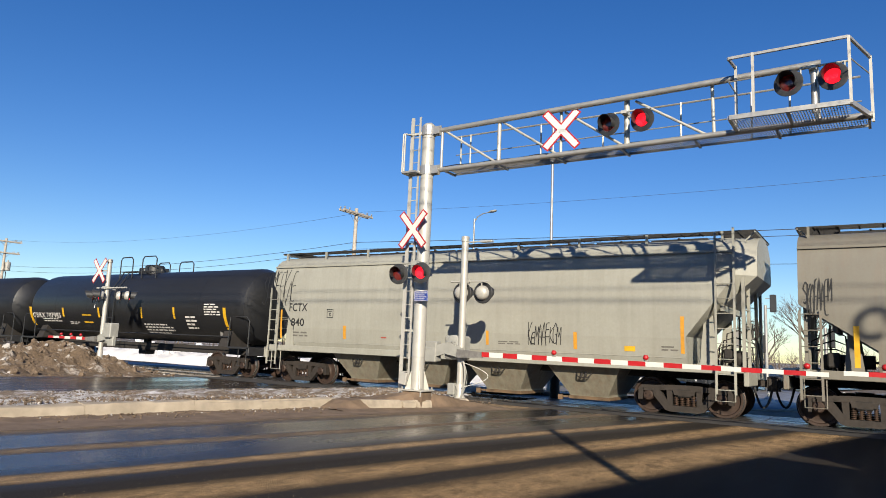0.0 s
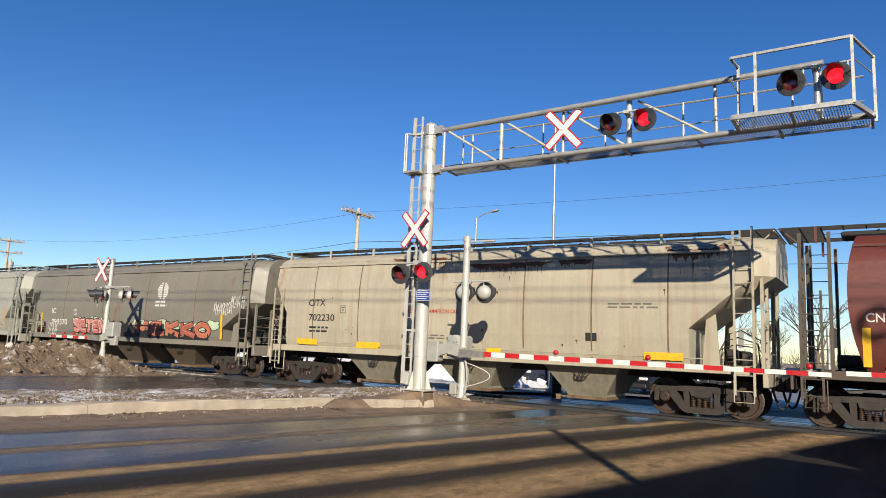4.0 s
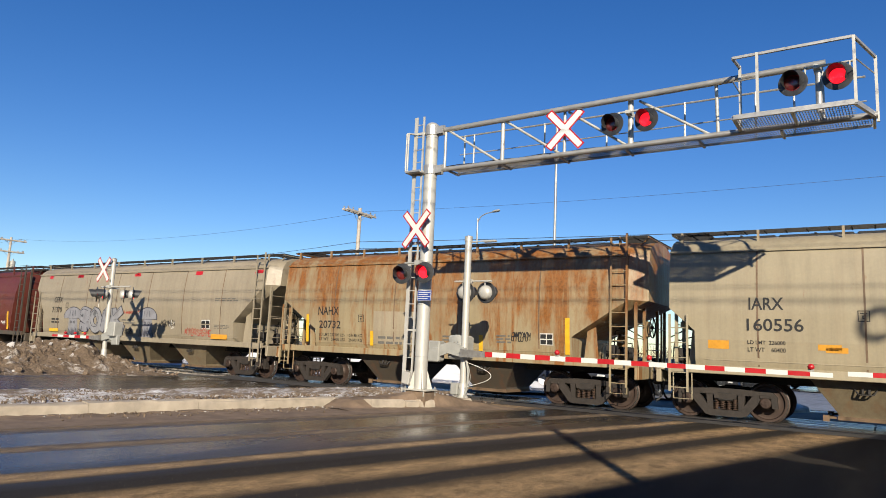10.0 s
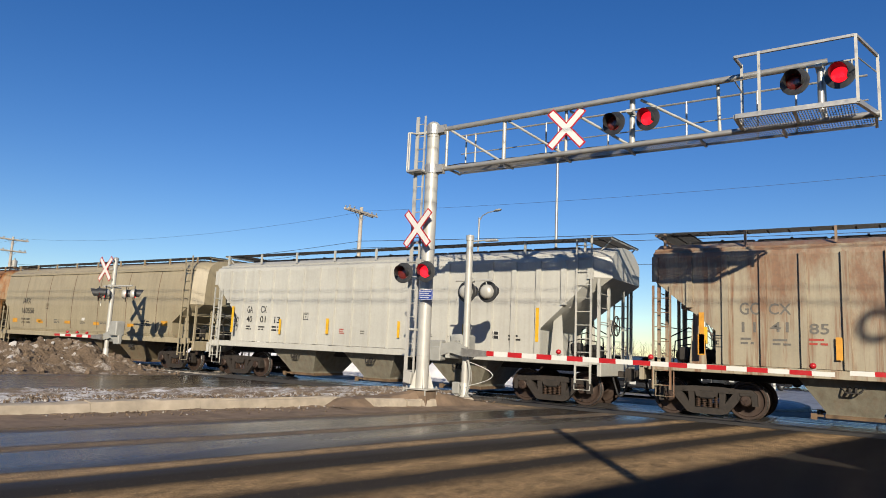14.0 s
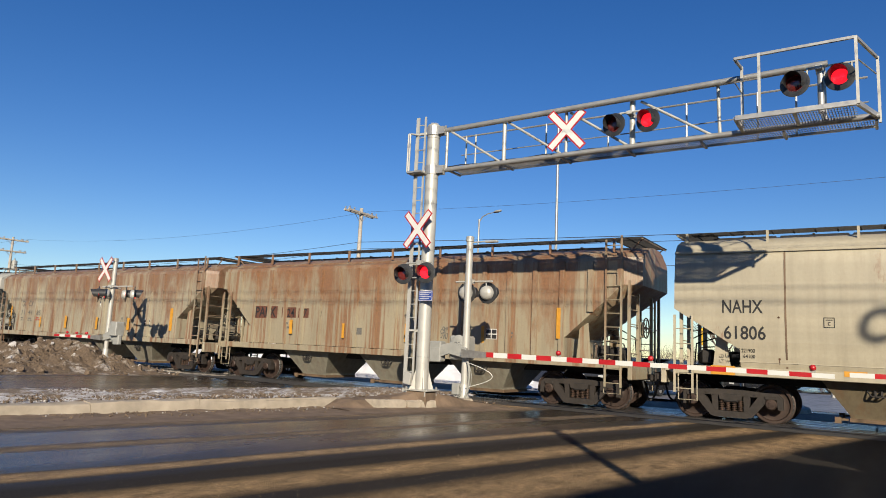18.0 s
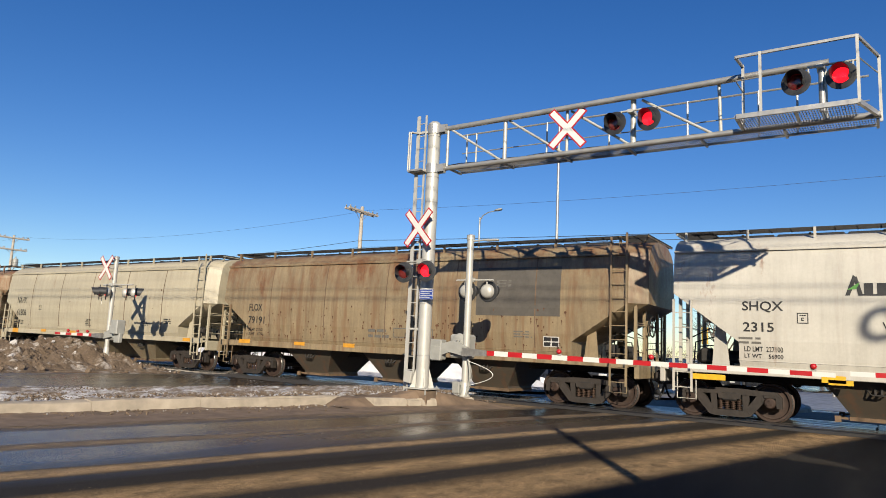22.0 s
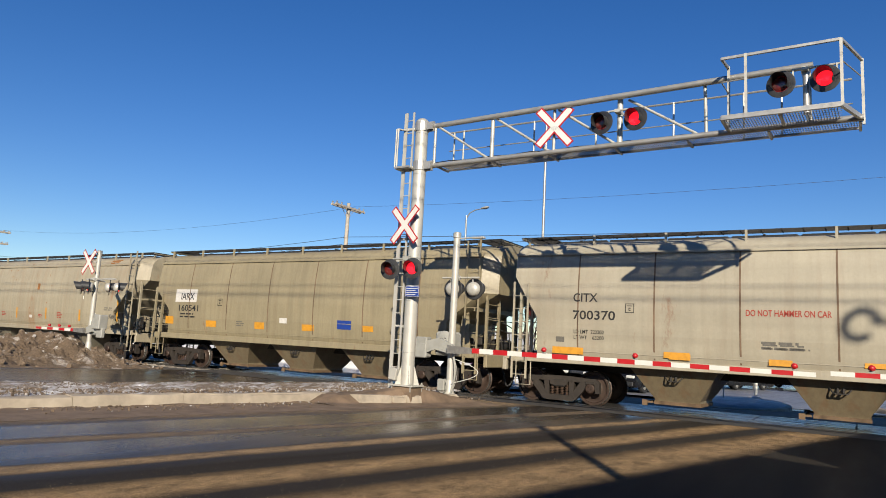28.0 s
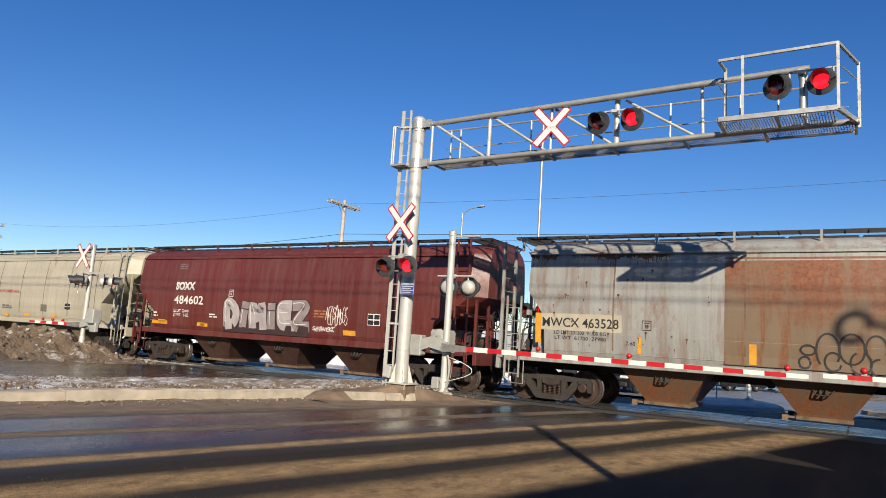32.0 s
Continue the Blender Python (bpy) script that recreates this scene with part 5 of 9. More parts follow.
            for k in range(3):
                part("brake_pipe", kept("brake_pipe/%d" % k, lambda bm: tube(bm, [Vector((0, -0.9 + 0.5 * k, 1.25)), Vector((0.05, -0.9 + 0.5 * k, 1.7 + 0.2 * k)), Vector((0.3, -0.7 + 0.5 * k, 1.8 + 0.2 * k)), Vector((0.75, -0.6 + 0.5 * k, 1.75 + 0.1 * k)), Vector((0.8, -0.6 + 0.5 * k, 1.25))], 0.018, 6), UNDER, 50), UNDER, car, m=turn @ pose(foot + 0.35, 0, 0))
    # brake wheel with its housing and chain
    bx = half - 0.30
    bw = part("brake_housing", kept("brake_housing/%s" % fm.name, lambda bm: (ebox(bm, (-0.16, 0, 2.15), (0.16, 0.28, 0.42), 0.03), rod(bm, (-0.16, 0, 2.0), (-0.16, 0, 1.2), 0.02, 6)), fm), fm, car, m=pose(wheel_end * bx, -0.35, 0, 0, 0, 0 if wheel_end > 0 else 180))
    part("brake_wheel", kept("brake_wheel", brake_wheel_mesh, UNDER, 50), UNDER, bw, "dark hand-brake wheel", m=pose(0.0, 0, 2.2))
    part("brake_cylinder", kept("brake_cylinder", lambda bm: (rod(bm, (-0.5, 0, 0), (0.4, 0, 0), 0.16, 14), rod(bm, (0.4, 0, 0), (0.9, 0, 0), 0.03, 8), ebox(bm, (-0.1, 0, -0.2), (0.5, 0.3, 0.14), 0.02)), UNDER, 40), UNDER, car, m=pose(-wheel_end * (tc / 2 + 0.15), -0.55, 1.5))
    # roof: hatches and running boards on brackets
    part("hatch_cover", kept("hatch_cover/%.2f/%g" % (xb, roof), lambda bm: hatches(bm, xb - 0.8, prof[-1][1]), walk_mat), top or mat, car)
    for s in (-1, 1):
        board_ = part("running_board", kept("running_board/%.2f/%g/%s" % (xb, roof, walk_mat.name), lambda bm: slats(bm, -xb + 0.45, xb - 0.45, 0.66, 1.14, roof), walk_mat), walk_mat, car, "dark steel running board", m=pose(0, 0, 0, 0, 0, 0 if s > 0 else 180))
        stuffed(board_)
        n = 9
        for i in range(n):
            x = -xb + 0.35 + (2 * xb - 0.7) * i / (n - 1)
            part("board_bracket", kept("board_bracket/%g/%s/%.2f" % (roof, mat.name, prof[-3][0]), lambda bm: prism_x2(bm, [(1.21, 4.2), (1.21, roof), (1.15, roof), (1.15, 4.2)], -0.028, 0.028), mat), mat, board_, m=pose(x, 0, 0))
    for s in (-1, 1):
        truck(car, s * tc / 2, mid)
    return w


def prism_z(bm, outline, z0, z1):
    f = [bm.verts.new((x, y, z0)) for x, y in outline]
    g = [bm.verts.new((x, y, z1)) for x, y in outline]
    bm.faces.new(f)
    bm.faces.new(g[::-1])
    for i in range(len(f)):
        bm.faces.new((f[i - 1], f[i], g[i], g[i - 1]))


def prism_x2(bm, outline, x0, x1):
    prism_x(bm, outline, x0, x1)


def stuffed(ob):
    """Marks a part of many thin bars."""
    return tagged(ob, ob.get("label", ""), kind="stuff")


def slats(bm, x0, x1, y0, y1, z):
    """A running board of long bars on cross bars."""
    k = max(3, int((y1 - y0) / 0.085))
    for j in range(k + 1):
        y = y0 + (y1 - y0) * j / k
        box(bm, ((x0 + x1) / 2, y, z), (x1 - x0, 0.012, 0.025))
    n = max(2, int((x1 - x0) / 0.45))
    for i in range(n + 1):
        box(bm, (x0 + (x1 - x0) * i / n, (y0 + y1) / 2, z - 0.012), (0.03, y1 - y0, 0.02))


def hatches(bm, e, z):
    n = max(4, int(2 * e / 1.5))
    for i in range(n):
        x = -e + (i + 0.5) * 2 * e / n
        ebox(bm, (x, 0, z + 0.01), (2 * e / n - 0.06, 0.80, 0.12), 0.03)
        box(bm, (x, 0, z + 0.075), (0.05, 0.86, 0.03))


# ---- markings on the wagon sides ----
def onto(w, me, x, z, out=0.006, y=None):
    """Bends a flat marking onto the side of the wagon."""
    for v in me.vertices:
        zz = z + v.co.z
        yy = (surf(w.prof, max(w.prof[0][1], zz)) if y is None else y)
        if zz < 1.44 and y is None and w.tank is False:
            yy = max(yy, 1.532 if w.prof is not FLAT else 1.47)
        v.co = (x + v.co.x, -(yy + out) + v.co.y, zz)


def fit_to(me, wd, ht):
    xs = [v.co.x for v in me.vertices]
    zs = [v.co.z for v in me.vertices]
    sx, sz = wd / (max(xs) - min(xs)), ht / (max(zs) - min(zs))
    x0, z0 = min(xs), min(zs)
    for v in me.vertices:
        v.co = ((v.co.x - x0) * sx, v.co.y, (v.co.z - z0) * sz)


def words(w, text, x, z, wd, ht, mat=None, bold=0.005, name="stencil", out=0.008):
    mat = mat or INK
    me = lettering(text, 0.4, mat, bold)
    fit_to(me, wd, ht)
    onto(w, me, x, z, out)
    return part(name, me, mat, w.ob, "stencilled letters")


def strip(w, x, z, wd, ht, mat=None, name="reflector", lab="", out=0.005, z2=None):
    """A stuck-on strip or plate that follows the side."""
    bm = bmesh.new()
    n = max(1, int(ht / 0.2))
    rows = [[bm.verts.new((d, 0, ht * i / n)) for d in (0, wd)] for i in range(n + 1)]
    for a, b in zip(rows, rows[1:]):
        bm.faces.new((a[0], a[1], b[1], b[0]))
    me = mesh_of(name, bm, mat or YELLOW)
    onto(w, me, x, z, out + (0.068 if w.prof is FLAT and name == "reflector" else 0.0))
    return part(name, me, mat or YELLOW, w.ob, lab)


def small_print(w, x, z, wd, ht, lines, mat=None, seed=1):
    """Rows of print too small to read, as bars."""
    rnd = random.Random(seed)
    bm = bmesh.new()
    p = ht / lines
    for i in range(lines):
        xx = 0.0
        end = wd * rnd.uniform(0.7, 1.0)
        while xx < end:
            q = min(rnd.uniform(0.10, 0.34), end - xx)
            if q > 0.03:
                vs = [bm.verts.new((a, 0, b)) for a, b in ((xx, ht - i * p - p * 0.5), (xx + q, ht - i * p - p * 0.5), (xx + q, ht - i * p), (xx, ht - i * p))]
                bm.faces.new(vs)
            xx += q + 0.06
    me = mesh_of("small_print", bm, mat or INKGREY)
    onto(w, me, x, z, 0.006)
    return part("small_print", me, mat or INKGREY, w.ob, "rows of small stencilled print")


def plate_box(w, x, z, s, mat=None):
    """A small outlined square."""
    mat = mat or INK
    bm = bmesh.new()
    t = s * 0.08
    for a, b, c, d in ((0, 0, s, t), (0, s * 1.05 - t, s, t), (0, t, t, s * 1.05 - 2 * t), (s - t, t, t, s * 1.05 - 2 * t), (s * 0.38, s * 0.25, s * 0.24, t), (s * 0.38, s * 0.5, s * 0.24, t), (s * 0.38, s * 0.25, t, s * 0.3), (s * 0.2, s * 0.75, s * 0.6, t)):
        vs = [bm.verts.new(p) for p in ((a, 0, b), (a + c, 0, b), (a + c, 0, b + d), (a, 0, b + d))]
        bm.faces.new(vs)
    me = mesh_of("plate_mark", bm, mat)
    onto(w, me, x, z, 0.006)
    return part("plate_mark", me, mat, w.ob)


def test_panel(w, x, z, wd=0.75, ht=0.5):
    """A black panel with white borders."""
    p = strip(w, x, z, wd, ht, INKW, "inspection_panel", "black inspection panel with white borders", 0.005)
    for a, b, c, d in ((0.04, 0.06, 0.42, 0.38), (0.54, 0.06, 0.42, 0.38), (0.04, 0.54, 0.42, 0.38), (0.54, 0.54, 0.42, 0.38)):
        q = strip(w, x + a * wd, z + b * ht, c * wd, d * ht, INK, "panel_field", "", 0.009)
        q.parent = p
    return p


def ribbon(bm, pts, r):
    """A brush stroke along (x, z) points, r wide to each side."""
    prev = None
    for i, p in enumerate(pts):
        a, b = pts[max(0, i - 1)], pts[min(len(pts) - 1, i + 1)]
        d = Vector((b[0] - a[0], b[1] - a[1]))
        d = d.normalized() if d.length > 1e-6 else Vector((1, 0))
        q = [bm.verts.new((p[0] - d.y * r * s, 0, p[1] + d.x * r * s)) for s in (-1, 1)]
        if prev:
            bm.faces.new((prev[0], prev[1], q[1], q[0]))
        prev = q


def out_of(w, o):
    return o


GLYPHS = [
    [[(0.1, 0), (0.16, 1), (0.5, 0.42), (0.84, 1), (0.9, 0)]],
    [[(0.9, 0.9), (0.4, 1), (0.12, 0.72), (0.5, 0.52), (0.9, 0.34), (0.6, 0.02), (0.08, 0.1)]],
    [[(0.2, 1), (0.2, 0)], [(0.88, 1), (0.24, 0.5), (0.95, 0)]],
    [[(0.85, 0.95), (0.25, 0.9), (0.15, 0.5), (0.2, 0.08), (0.9, 0.05)], [(0.2, 0.5), (0.75, 0.52)]],
    [[(0.08, 0), (0.5, 1), (0.92, 0)], [(0.3, 0.36), (0.72, 0.36)]],
    [[(0.85, 0.75), (0.5, 1), (0.15, 0.6), (0.3, 0.05), (0.85, 0.1), (0.9, 0.45), (0.55, 0.45)]],
]
LETTERS = {
    "M": GLYPHS[0], "S": GLYPHS[1], "K": GLYPHS[2], "E": GLYPHS[3], "A": GLYPHS[4],
    "D": [[(0.2, 0.0), (0.2, 1.0), (0.7, 0.88), (0.92, 0.5), (0.7, 0.1), (0.2, 0.0)]],
    "i": [[(0.5, 0.0), (0.5, 0.62)], [(0.5, 0.90), (0.5, 0.99)]],
    "Z": [[(0.08, 0.95), (0.88, 0.92), (0.16, 0.10), (0.98, 0.05)]],
    "O": [[(0.5, 0.98), (0.12, 0.6), (0.2, 0.1), (0.6, 0.02), (0.9, 0.4), (0.8, 0.85), (0.5, 0.98)]],
    "T": [[(0.05, 0.95), (0.95, 0.95)], [(0.5, 0.95), (0.45, 0.0)]],
    "N": [[(0.15, 0.0), (0.15, 1.0), (0.85, 0.0), (0.85, 1.0)]],
}


def smooth_line(pts, k=5):
    """Rounds a line of (x, z) points a little."""
    out = []
    n = len(pts)
    for i in range(n - 1):
        p0, p1, p2, p3 = (Vector(pts[max(0, i - 1)]), Vector(pts[i]), Vector(pts[i + 1]), Vector(pts[min(n - 1, i + 2)]))
        for j in range(k):
            t = j / k
            out.append(tuple(0.5 * (2 * p1 + (p2 - p0) * t + (2 * p0 - 5 * p1 + 4 * p2 - p3) * t * t + (3 * p1 - p0 - 3 * p2 + p3) * t ** 3)))
    return out + [tuple(pts[-1])]


def scrawl(w, x, z, wd, ht, mat, seed, strokes=7, r=0.03, name="painted_tag"):
    """A spray-painted scrawl of loops and slashes."""
    rnd = random.Random(seed)
    bm = bmesh.new()
    r = min(r, 0.013)
    strokes = int(strokes * 1.6)
    for k in range(strokes):
        g = GLYPHS[rnd.randrange(len(GLYPHS))]
        cw = wd / strokes
        hh = ht * rnd.uniform(0.5, 1.0)
        z0 = (ht - hh) * rnd.random()
        for j, poly in enumerate(g):
            pts = smooth_line([(cw * (k - 0.15 + 1.3 * a + 0.3 * (b - 0.5)) + rnd.uniform(-0.1, 0.1) * cw, z0 + hh * b) for a, b in poly], 4)
            n0 = len(bm.verts)
            ribbon(bm, pts, r * rnd.uniform(0.7, 1.1))
            bm.verts.ensure_lookup_table()
            for v in bm.verts[n0:]:
                v.co.y = -0.0008 * ((k + j) % 4)
    me = mesh_of(name, bm, mat)
    onto(w, me, x, z, 0.0125)
    return part(name, me, mat, w.ob, "spray-painted scrawl")


def blob(cx, cz, rx, rz, rnd, n=26, lumps=3):
    ph = [rnd.uniform(0, 6.28) for _ in range(lumps)]
    am = [rnd.uniform(0.05, 0.16) for _ in range(lumps)]
    out = []
    for i in range(n):
        a = 2 * math.pi * i / n
        k = 1 + sum(am[j] * math.sin((j + 2) * a + ph[j]) for j in range(lumps))
        sq = 1.0 / max(abs(math.cos(a)), abs(math.sin(a))) ** 0.55
        out.append((cx + rx * k * sq * math.cos(a), cz + rz * k * sq * math.sin(a)))
    return out


def flat_shape(w, pts, mat, out, name, parent=None, lab=""):
    bm = bmesh.new()
    vs = [bm.verts.new((p[0], 0, p[1])) for p in pts]
    c = bm.verts.new((sum(p[0] for p in pts) / len(pts), 0, sum(p[1] for p in pts) / len(pts)))
    for i in range(len(vs)):
        bm.faces.new((c, vs[i - 1], vs[i]))
    bmesh.ops.subdivide_edges(bm, edges=bm.edges[:], cuts=1, use_grid_fill=True)
    me = mesh_of(name, bm, mat)
    onto(w, me, 0, 0, out)
    return part(name, me, mat, parent or w.ob, lab)


def mural(w, x, z, wd, ht, letters, fill, edge, seed, back=None, lab="spray-painted mural of swollen letters", accent=None, fat=0.17, shapes=""):
    """Graffiti letters: dark outlines, coloured bodies and thin gleams."""
    rnd = random.Random(seed)
    first = None
    z, ht = max(z, 1.31), ht - max(0.0, 1.31 - z)
    if back:
        for k in range(letters + 2):
            pts = blob(x + wd * (k + 0.2) / (letters + 1), z + ht * rnd.uniform(0.75, 1.0), wd / letters * 0.36, ht * rnd.uniform(0.22, 0.32), rnd, lumps=4)
            o = flat_shape(w, blob_wider(pts, 0.03), edge, 0.0040 + 0.0006 * k, "mural_outline", first, lab if first is None else "")
            first = first or o
            flat_shape(w, pts, back, 0.0090 + 0.0006 * k, "mural_cloud", first)
    last = -1
    for k in range(letters):
        cell = wd / letters
        r = min(cell * fat, ht * 0.16)
        g = rnd.randrange(len(GLYPHS))
        g = (g + 1) % len(GLYPHS) if g == last else g
        last = g
        lean, drop = rnd.uniform(-0.18, 0.18), rnd.uniform(0.0, 0.06)
        lines = []
        for poly in (LETTERS[shapes[k]] if shapes else GLYPHS[g]):
            q = [(x + cell * (k + 0.01 + 0.98 * (a + lean * (b - 0.5))), z + r * 1.3 + drop * ht + (ht - 2 * r) * b) for a, b in poly]
            lines.append(smooth_line(q))
        for name, rr, mat, out in (("mural_outline", r + (0.055 if fat < 0.2 else 0.03), edge, 0.0155), ("mural_letter", r, fill[k % len(fill)], 0.0205), ("mural_gleam", 0.012, accent or edge, 0.0275)):
            bm = bmesh.new()
            for j, ln in enumerate(lines):
                off = (0.0, 0.0) if name != "mural_gleam" else (-r * 0.45, r * 0.45)
                ext = [(a + off[0], b + off[1]) for a, b in ln]
                if name != "mural_gleam":
                    d0, d1 = Vector(ext[0]) - Vector(ext[1]), Vector(ext[-1]) - Vector(ext[-2])
                    ext = [tuple(Vector(ext[0]) + d0.normalized() * (rr - r * 0.5))] + ext + [tuple(Vector(ext[-1]) + d1.normalized() * (rr - r * 0.5))]
                elif rnd.random() < 0.4:
                    ext = ext[:len(ext) // 2]
                n0 = len(bm.verts)
                ribbon(bm, ext, rr)
                bm.verts.ensure_lookup_table()
                for v in bm.verts[n0:]:
                    v.co.y = -0.0011 * j - 0.0019 * (k % 2)
            me = mesh_of(name, bm, mat)
            onto(w, me, 0, 0, out_of(w, out))
            o = part(name, me, mat, first or w.ob, lab if first is None else "")
            first = first or o
    return first


def blob_wider(pts, d):
    cx, cz = sum(p[0] for p in pts) / len(pts), sum(p[1] for p in pts) / len(pts)
    return [(cx + (a - cx) * (1 + d / max(0.05, math.hypot(a - cx, b - cz))), cz + (b - cz) * (1 + d / max(0.05, math.hypot(a - cx, b - cz)))) for a, b in pts]


def toadstool(w, x, z, wd, ht, fill, edge, seed):
    """A painted cap over a face of strokes, with spiky grass."""
    cap = [(x + wd * (0.5 + 0.5 * math.cos(a)), z + ht * (0.62 + 0.38 * math.sin(a) ** 0.8)) for a in [math.pi * i / 16 for i in range(17)]]
    o = flat_shape(w, blob_wider(cap, 0.04), edge, 0.012, "mural_outline", None, "spray-painted cap with a face and spiky grass")
    flat_shape(w, cap, fill, 0.016, "mural_letter", o)
    flat_shape(w, [(x + wd * 0.24, z), (x + wd * 0.8, z), (x + wd * 0.74, z + ht * 0.62), (x + wd * 0.26, z + ht * 0.62)], fill, 0.009, "mural_letter", o)
    rnd = random.Random(seed)
    bm = bmesh.new()
    for i in range(11):
        a = x + wd * (0.1 + 0.08 * i)
        ribbon(bm, [(a, z + 0.02), (a + 0.04, z + ht * rnd.uniform(0.2, 0.4)), (a + 0.09, z + 0.03)], 0.016)
    for s in (0.4, 0.6):
        ribbon(bm, [(x + wd * s + 0.06 * math.cos(k * 0.8), z + ht * 0.48 + 0.05 * math.sin(k * 0.8)) for k in range(9)], 0.012)
    for k in range(3):
        ribbon(bm, [(x + wd * (0.32 + 0.16 * k), z + ht * 0.7), (x + wd * (0.36 + 0.13 * k), z + ht * 0.9)], 0.014)
    me = mesh_of("mural_stroke", bm, edge)
    onto(w, me, 0, 0, 0.021)
    part("mural_stroke", me, edge, o)
    return o


# paints of the wagons
P_FCTX = paint("paint_pale_grey", (0.279, 0.278, 0.239), 0.3, 0.0, 0.15, seed=1)
P_IC = paint("paint_dark_grey", (0.158, 0.15, 0.124), 0.35, 0.04, 0.2, seed=2)
P_CITX = paint("paint_cream", (0.334, 0.303, 0.227), 0.3, 0.10, 0.18, seed=3)
P_CN = paint("paint_red_brown", (0.1, 0.0211, 0.0131), 0.3, 0.0, 0.2, grimecol=(0.0375, 0.0225, 0.0165), bands=0.25, seed=4)
P_CNEND = paint("paint_bright_red_brown", (0.158, 0.0217, 0.0131), 0.3, 0.0, 0.3, grimecol=(0.045, 0.015, 0.0112), seed=4.5)
P_CEFX = paint("paint_tan", (0.25, 0.214, 0.152), 0.35, 0.03, 0.25, seed=5)
P_NAHX2 = paint("paint_tan_rusted", (0.26, 0.21, 0.122), 0.25, 0.58, 0.2, rustcol=(0.165, 0.058, 0.008), seed=6, high=0.14, patchy=0.94)
P_IARX = paint("paint_beige", (0.29, 0.249, 0.165), 0.35, 0.03, 0.25, seed=7)
P_GACX = paint("paint_light_grey", (0.39, 0.385, 0.345), 0.25, 0.0, 0.15, seed=8)
P_GCCX = paint("paint_brown_grey_rusted", (0.30, 0.265, 0.19), 0.35, 0.50, 0.3, rustcol=(0.135, 0.048, 0.017), seed=9, high=0.16, patchy=0.72)
P_PAEX = paint("paint_buff_rusted", (0.275, 0.236, 0.16), 0.3, 0.46, 0.2, rustcol=(0.155, 0.055, 0.017), seed=10, high=0.16, patchy=0.75)
P_NAHX6 = paint("paint_buff", (0.384, 0.343, 0.249), 0.3, 0.02, 0.2, bands=0.3, seed=11)
P_FLOX = paint("paint_grimy_brown", (0.245, 0.188, 0.11), 0.6, 0.30, 0.5, grimecol=(0.0562, 0.0413, 0.027), rustcol=(0.115, 0.046, 0.017), bands=0.3, seed=12, high=0.10)
P_SHQX = paint("paint_off_white", (0.44, 0.42, 0.365), 0.25, 0.04, 0.18, seed=13)
P_SOXX5 = paint("paint_greyish_tan", (0.312, 0.277, 0.199), 0.35, 0.10, 0.25, rustcol=(0.225, 0.112, 0.045), seed=14)
P_IARX5 = paint("paint_olive_beige", (0.247, 0.213, 0.134), 0.35, 0.04, 0.3, seed=15)
P_CITX7 = paint("paint_pale_cream", (0.345, 0.315, 0.242), 0.3, 0.04, 0.18, bands=0.2, seed=16)
P_SOXX4 = paint("paint_maroon", (0.078, 0.0108, 0.0075), 0.25, 0.0, 0.42, grimecol=(0.13, 0.066, 0.056), seed=17)
P_MWCX = paint("paint_pale_blue_grey", (0.244, 0.249, 0.234), 0.35, 0.24, 0.3, rustcol=(0.12, 0.0413, 0.0165), seed=18)
P_MWCXR = paint("paint_rust_brown_panel", (0.14, 0.098, 0.06), 0.4, 0.45, 0.3, rustcol=(0.13, 0.04, 0.011), seed=19, high=0.34, patchy=0.95)
P_TANK = paint("paint_black_tank", (0.011, 0.012, 0.0138), 0.12, 0.0, 0.05, grimecol=(0.045, 0.0375, 0.03), seed=20, rough=0.36)
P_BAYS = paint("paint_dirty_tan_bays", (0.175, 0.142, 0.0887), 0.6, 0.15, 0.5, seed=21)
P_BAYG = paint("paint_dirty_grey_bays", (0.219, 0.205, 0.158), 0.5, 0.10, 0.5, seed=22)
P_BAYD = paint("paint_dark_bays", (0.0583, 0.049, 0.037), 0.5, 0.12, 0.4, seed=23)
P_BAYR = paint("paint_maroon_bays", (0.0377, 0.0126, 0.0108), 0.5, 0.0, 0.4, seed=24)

P_BAYX = paint("paint_rusted_bays", (0.117, 0.07, 0.0437), 0.6, 0.5, 0.5, seed=25)
STEP = (3.35, 1.95, 1.2)
W = {}
W["FCTX"] = hopper("FCTX", "pale grey covered hopper wagon with black stencilled marks", -10.68, 13.02, P_FCTX, CURVED, (3.45, 1.95, 1.15), 4, None, P_BAYG, 0)
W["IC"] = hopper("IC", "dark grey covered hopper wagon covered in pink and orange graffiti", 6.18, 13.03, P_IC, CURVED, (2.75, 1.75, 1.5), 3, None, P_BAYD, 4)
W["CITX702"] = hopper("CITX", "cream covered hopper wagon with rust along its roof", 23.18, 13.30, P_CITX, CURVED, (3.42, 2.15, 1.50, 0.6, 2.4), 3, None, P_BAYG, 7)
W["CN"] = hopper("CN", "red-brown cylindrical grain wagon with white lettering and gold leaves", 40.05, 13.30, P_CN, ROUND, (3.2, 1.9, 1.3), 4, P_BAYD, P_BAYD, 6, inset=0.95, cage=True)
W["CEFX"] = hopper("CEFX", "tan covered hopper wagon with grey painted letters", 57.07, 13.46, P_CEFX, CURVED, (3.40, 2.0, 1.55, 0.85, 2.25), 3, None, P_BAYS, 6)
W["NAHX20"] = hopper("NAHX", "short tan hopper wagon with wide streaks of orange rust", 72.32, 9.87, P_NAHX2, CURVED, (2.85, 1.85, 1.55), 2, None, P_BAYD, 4)
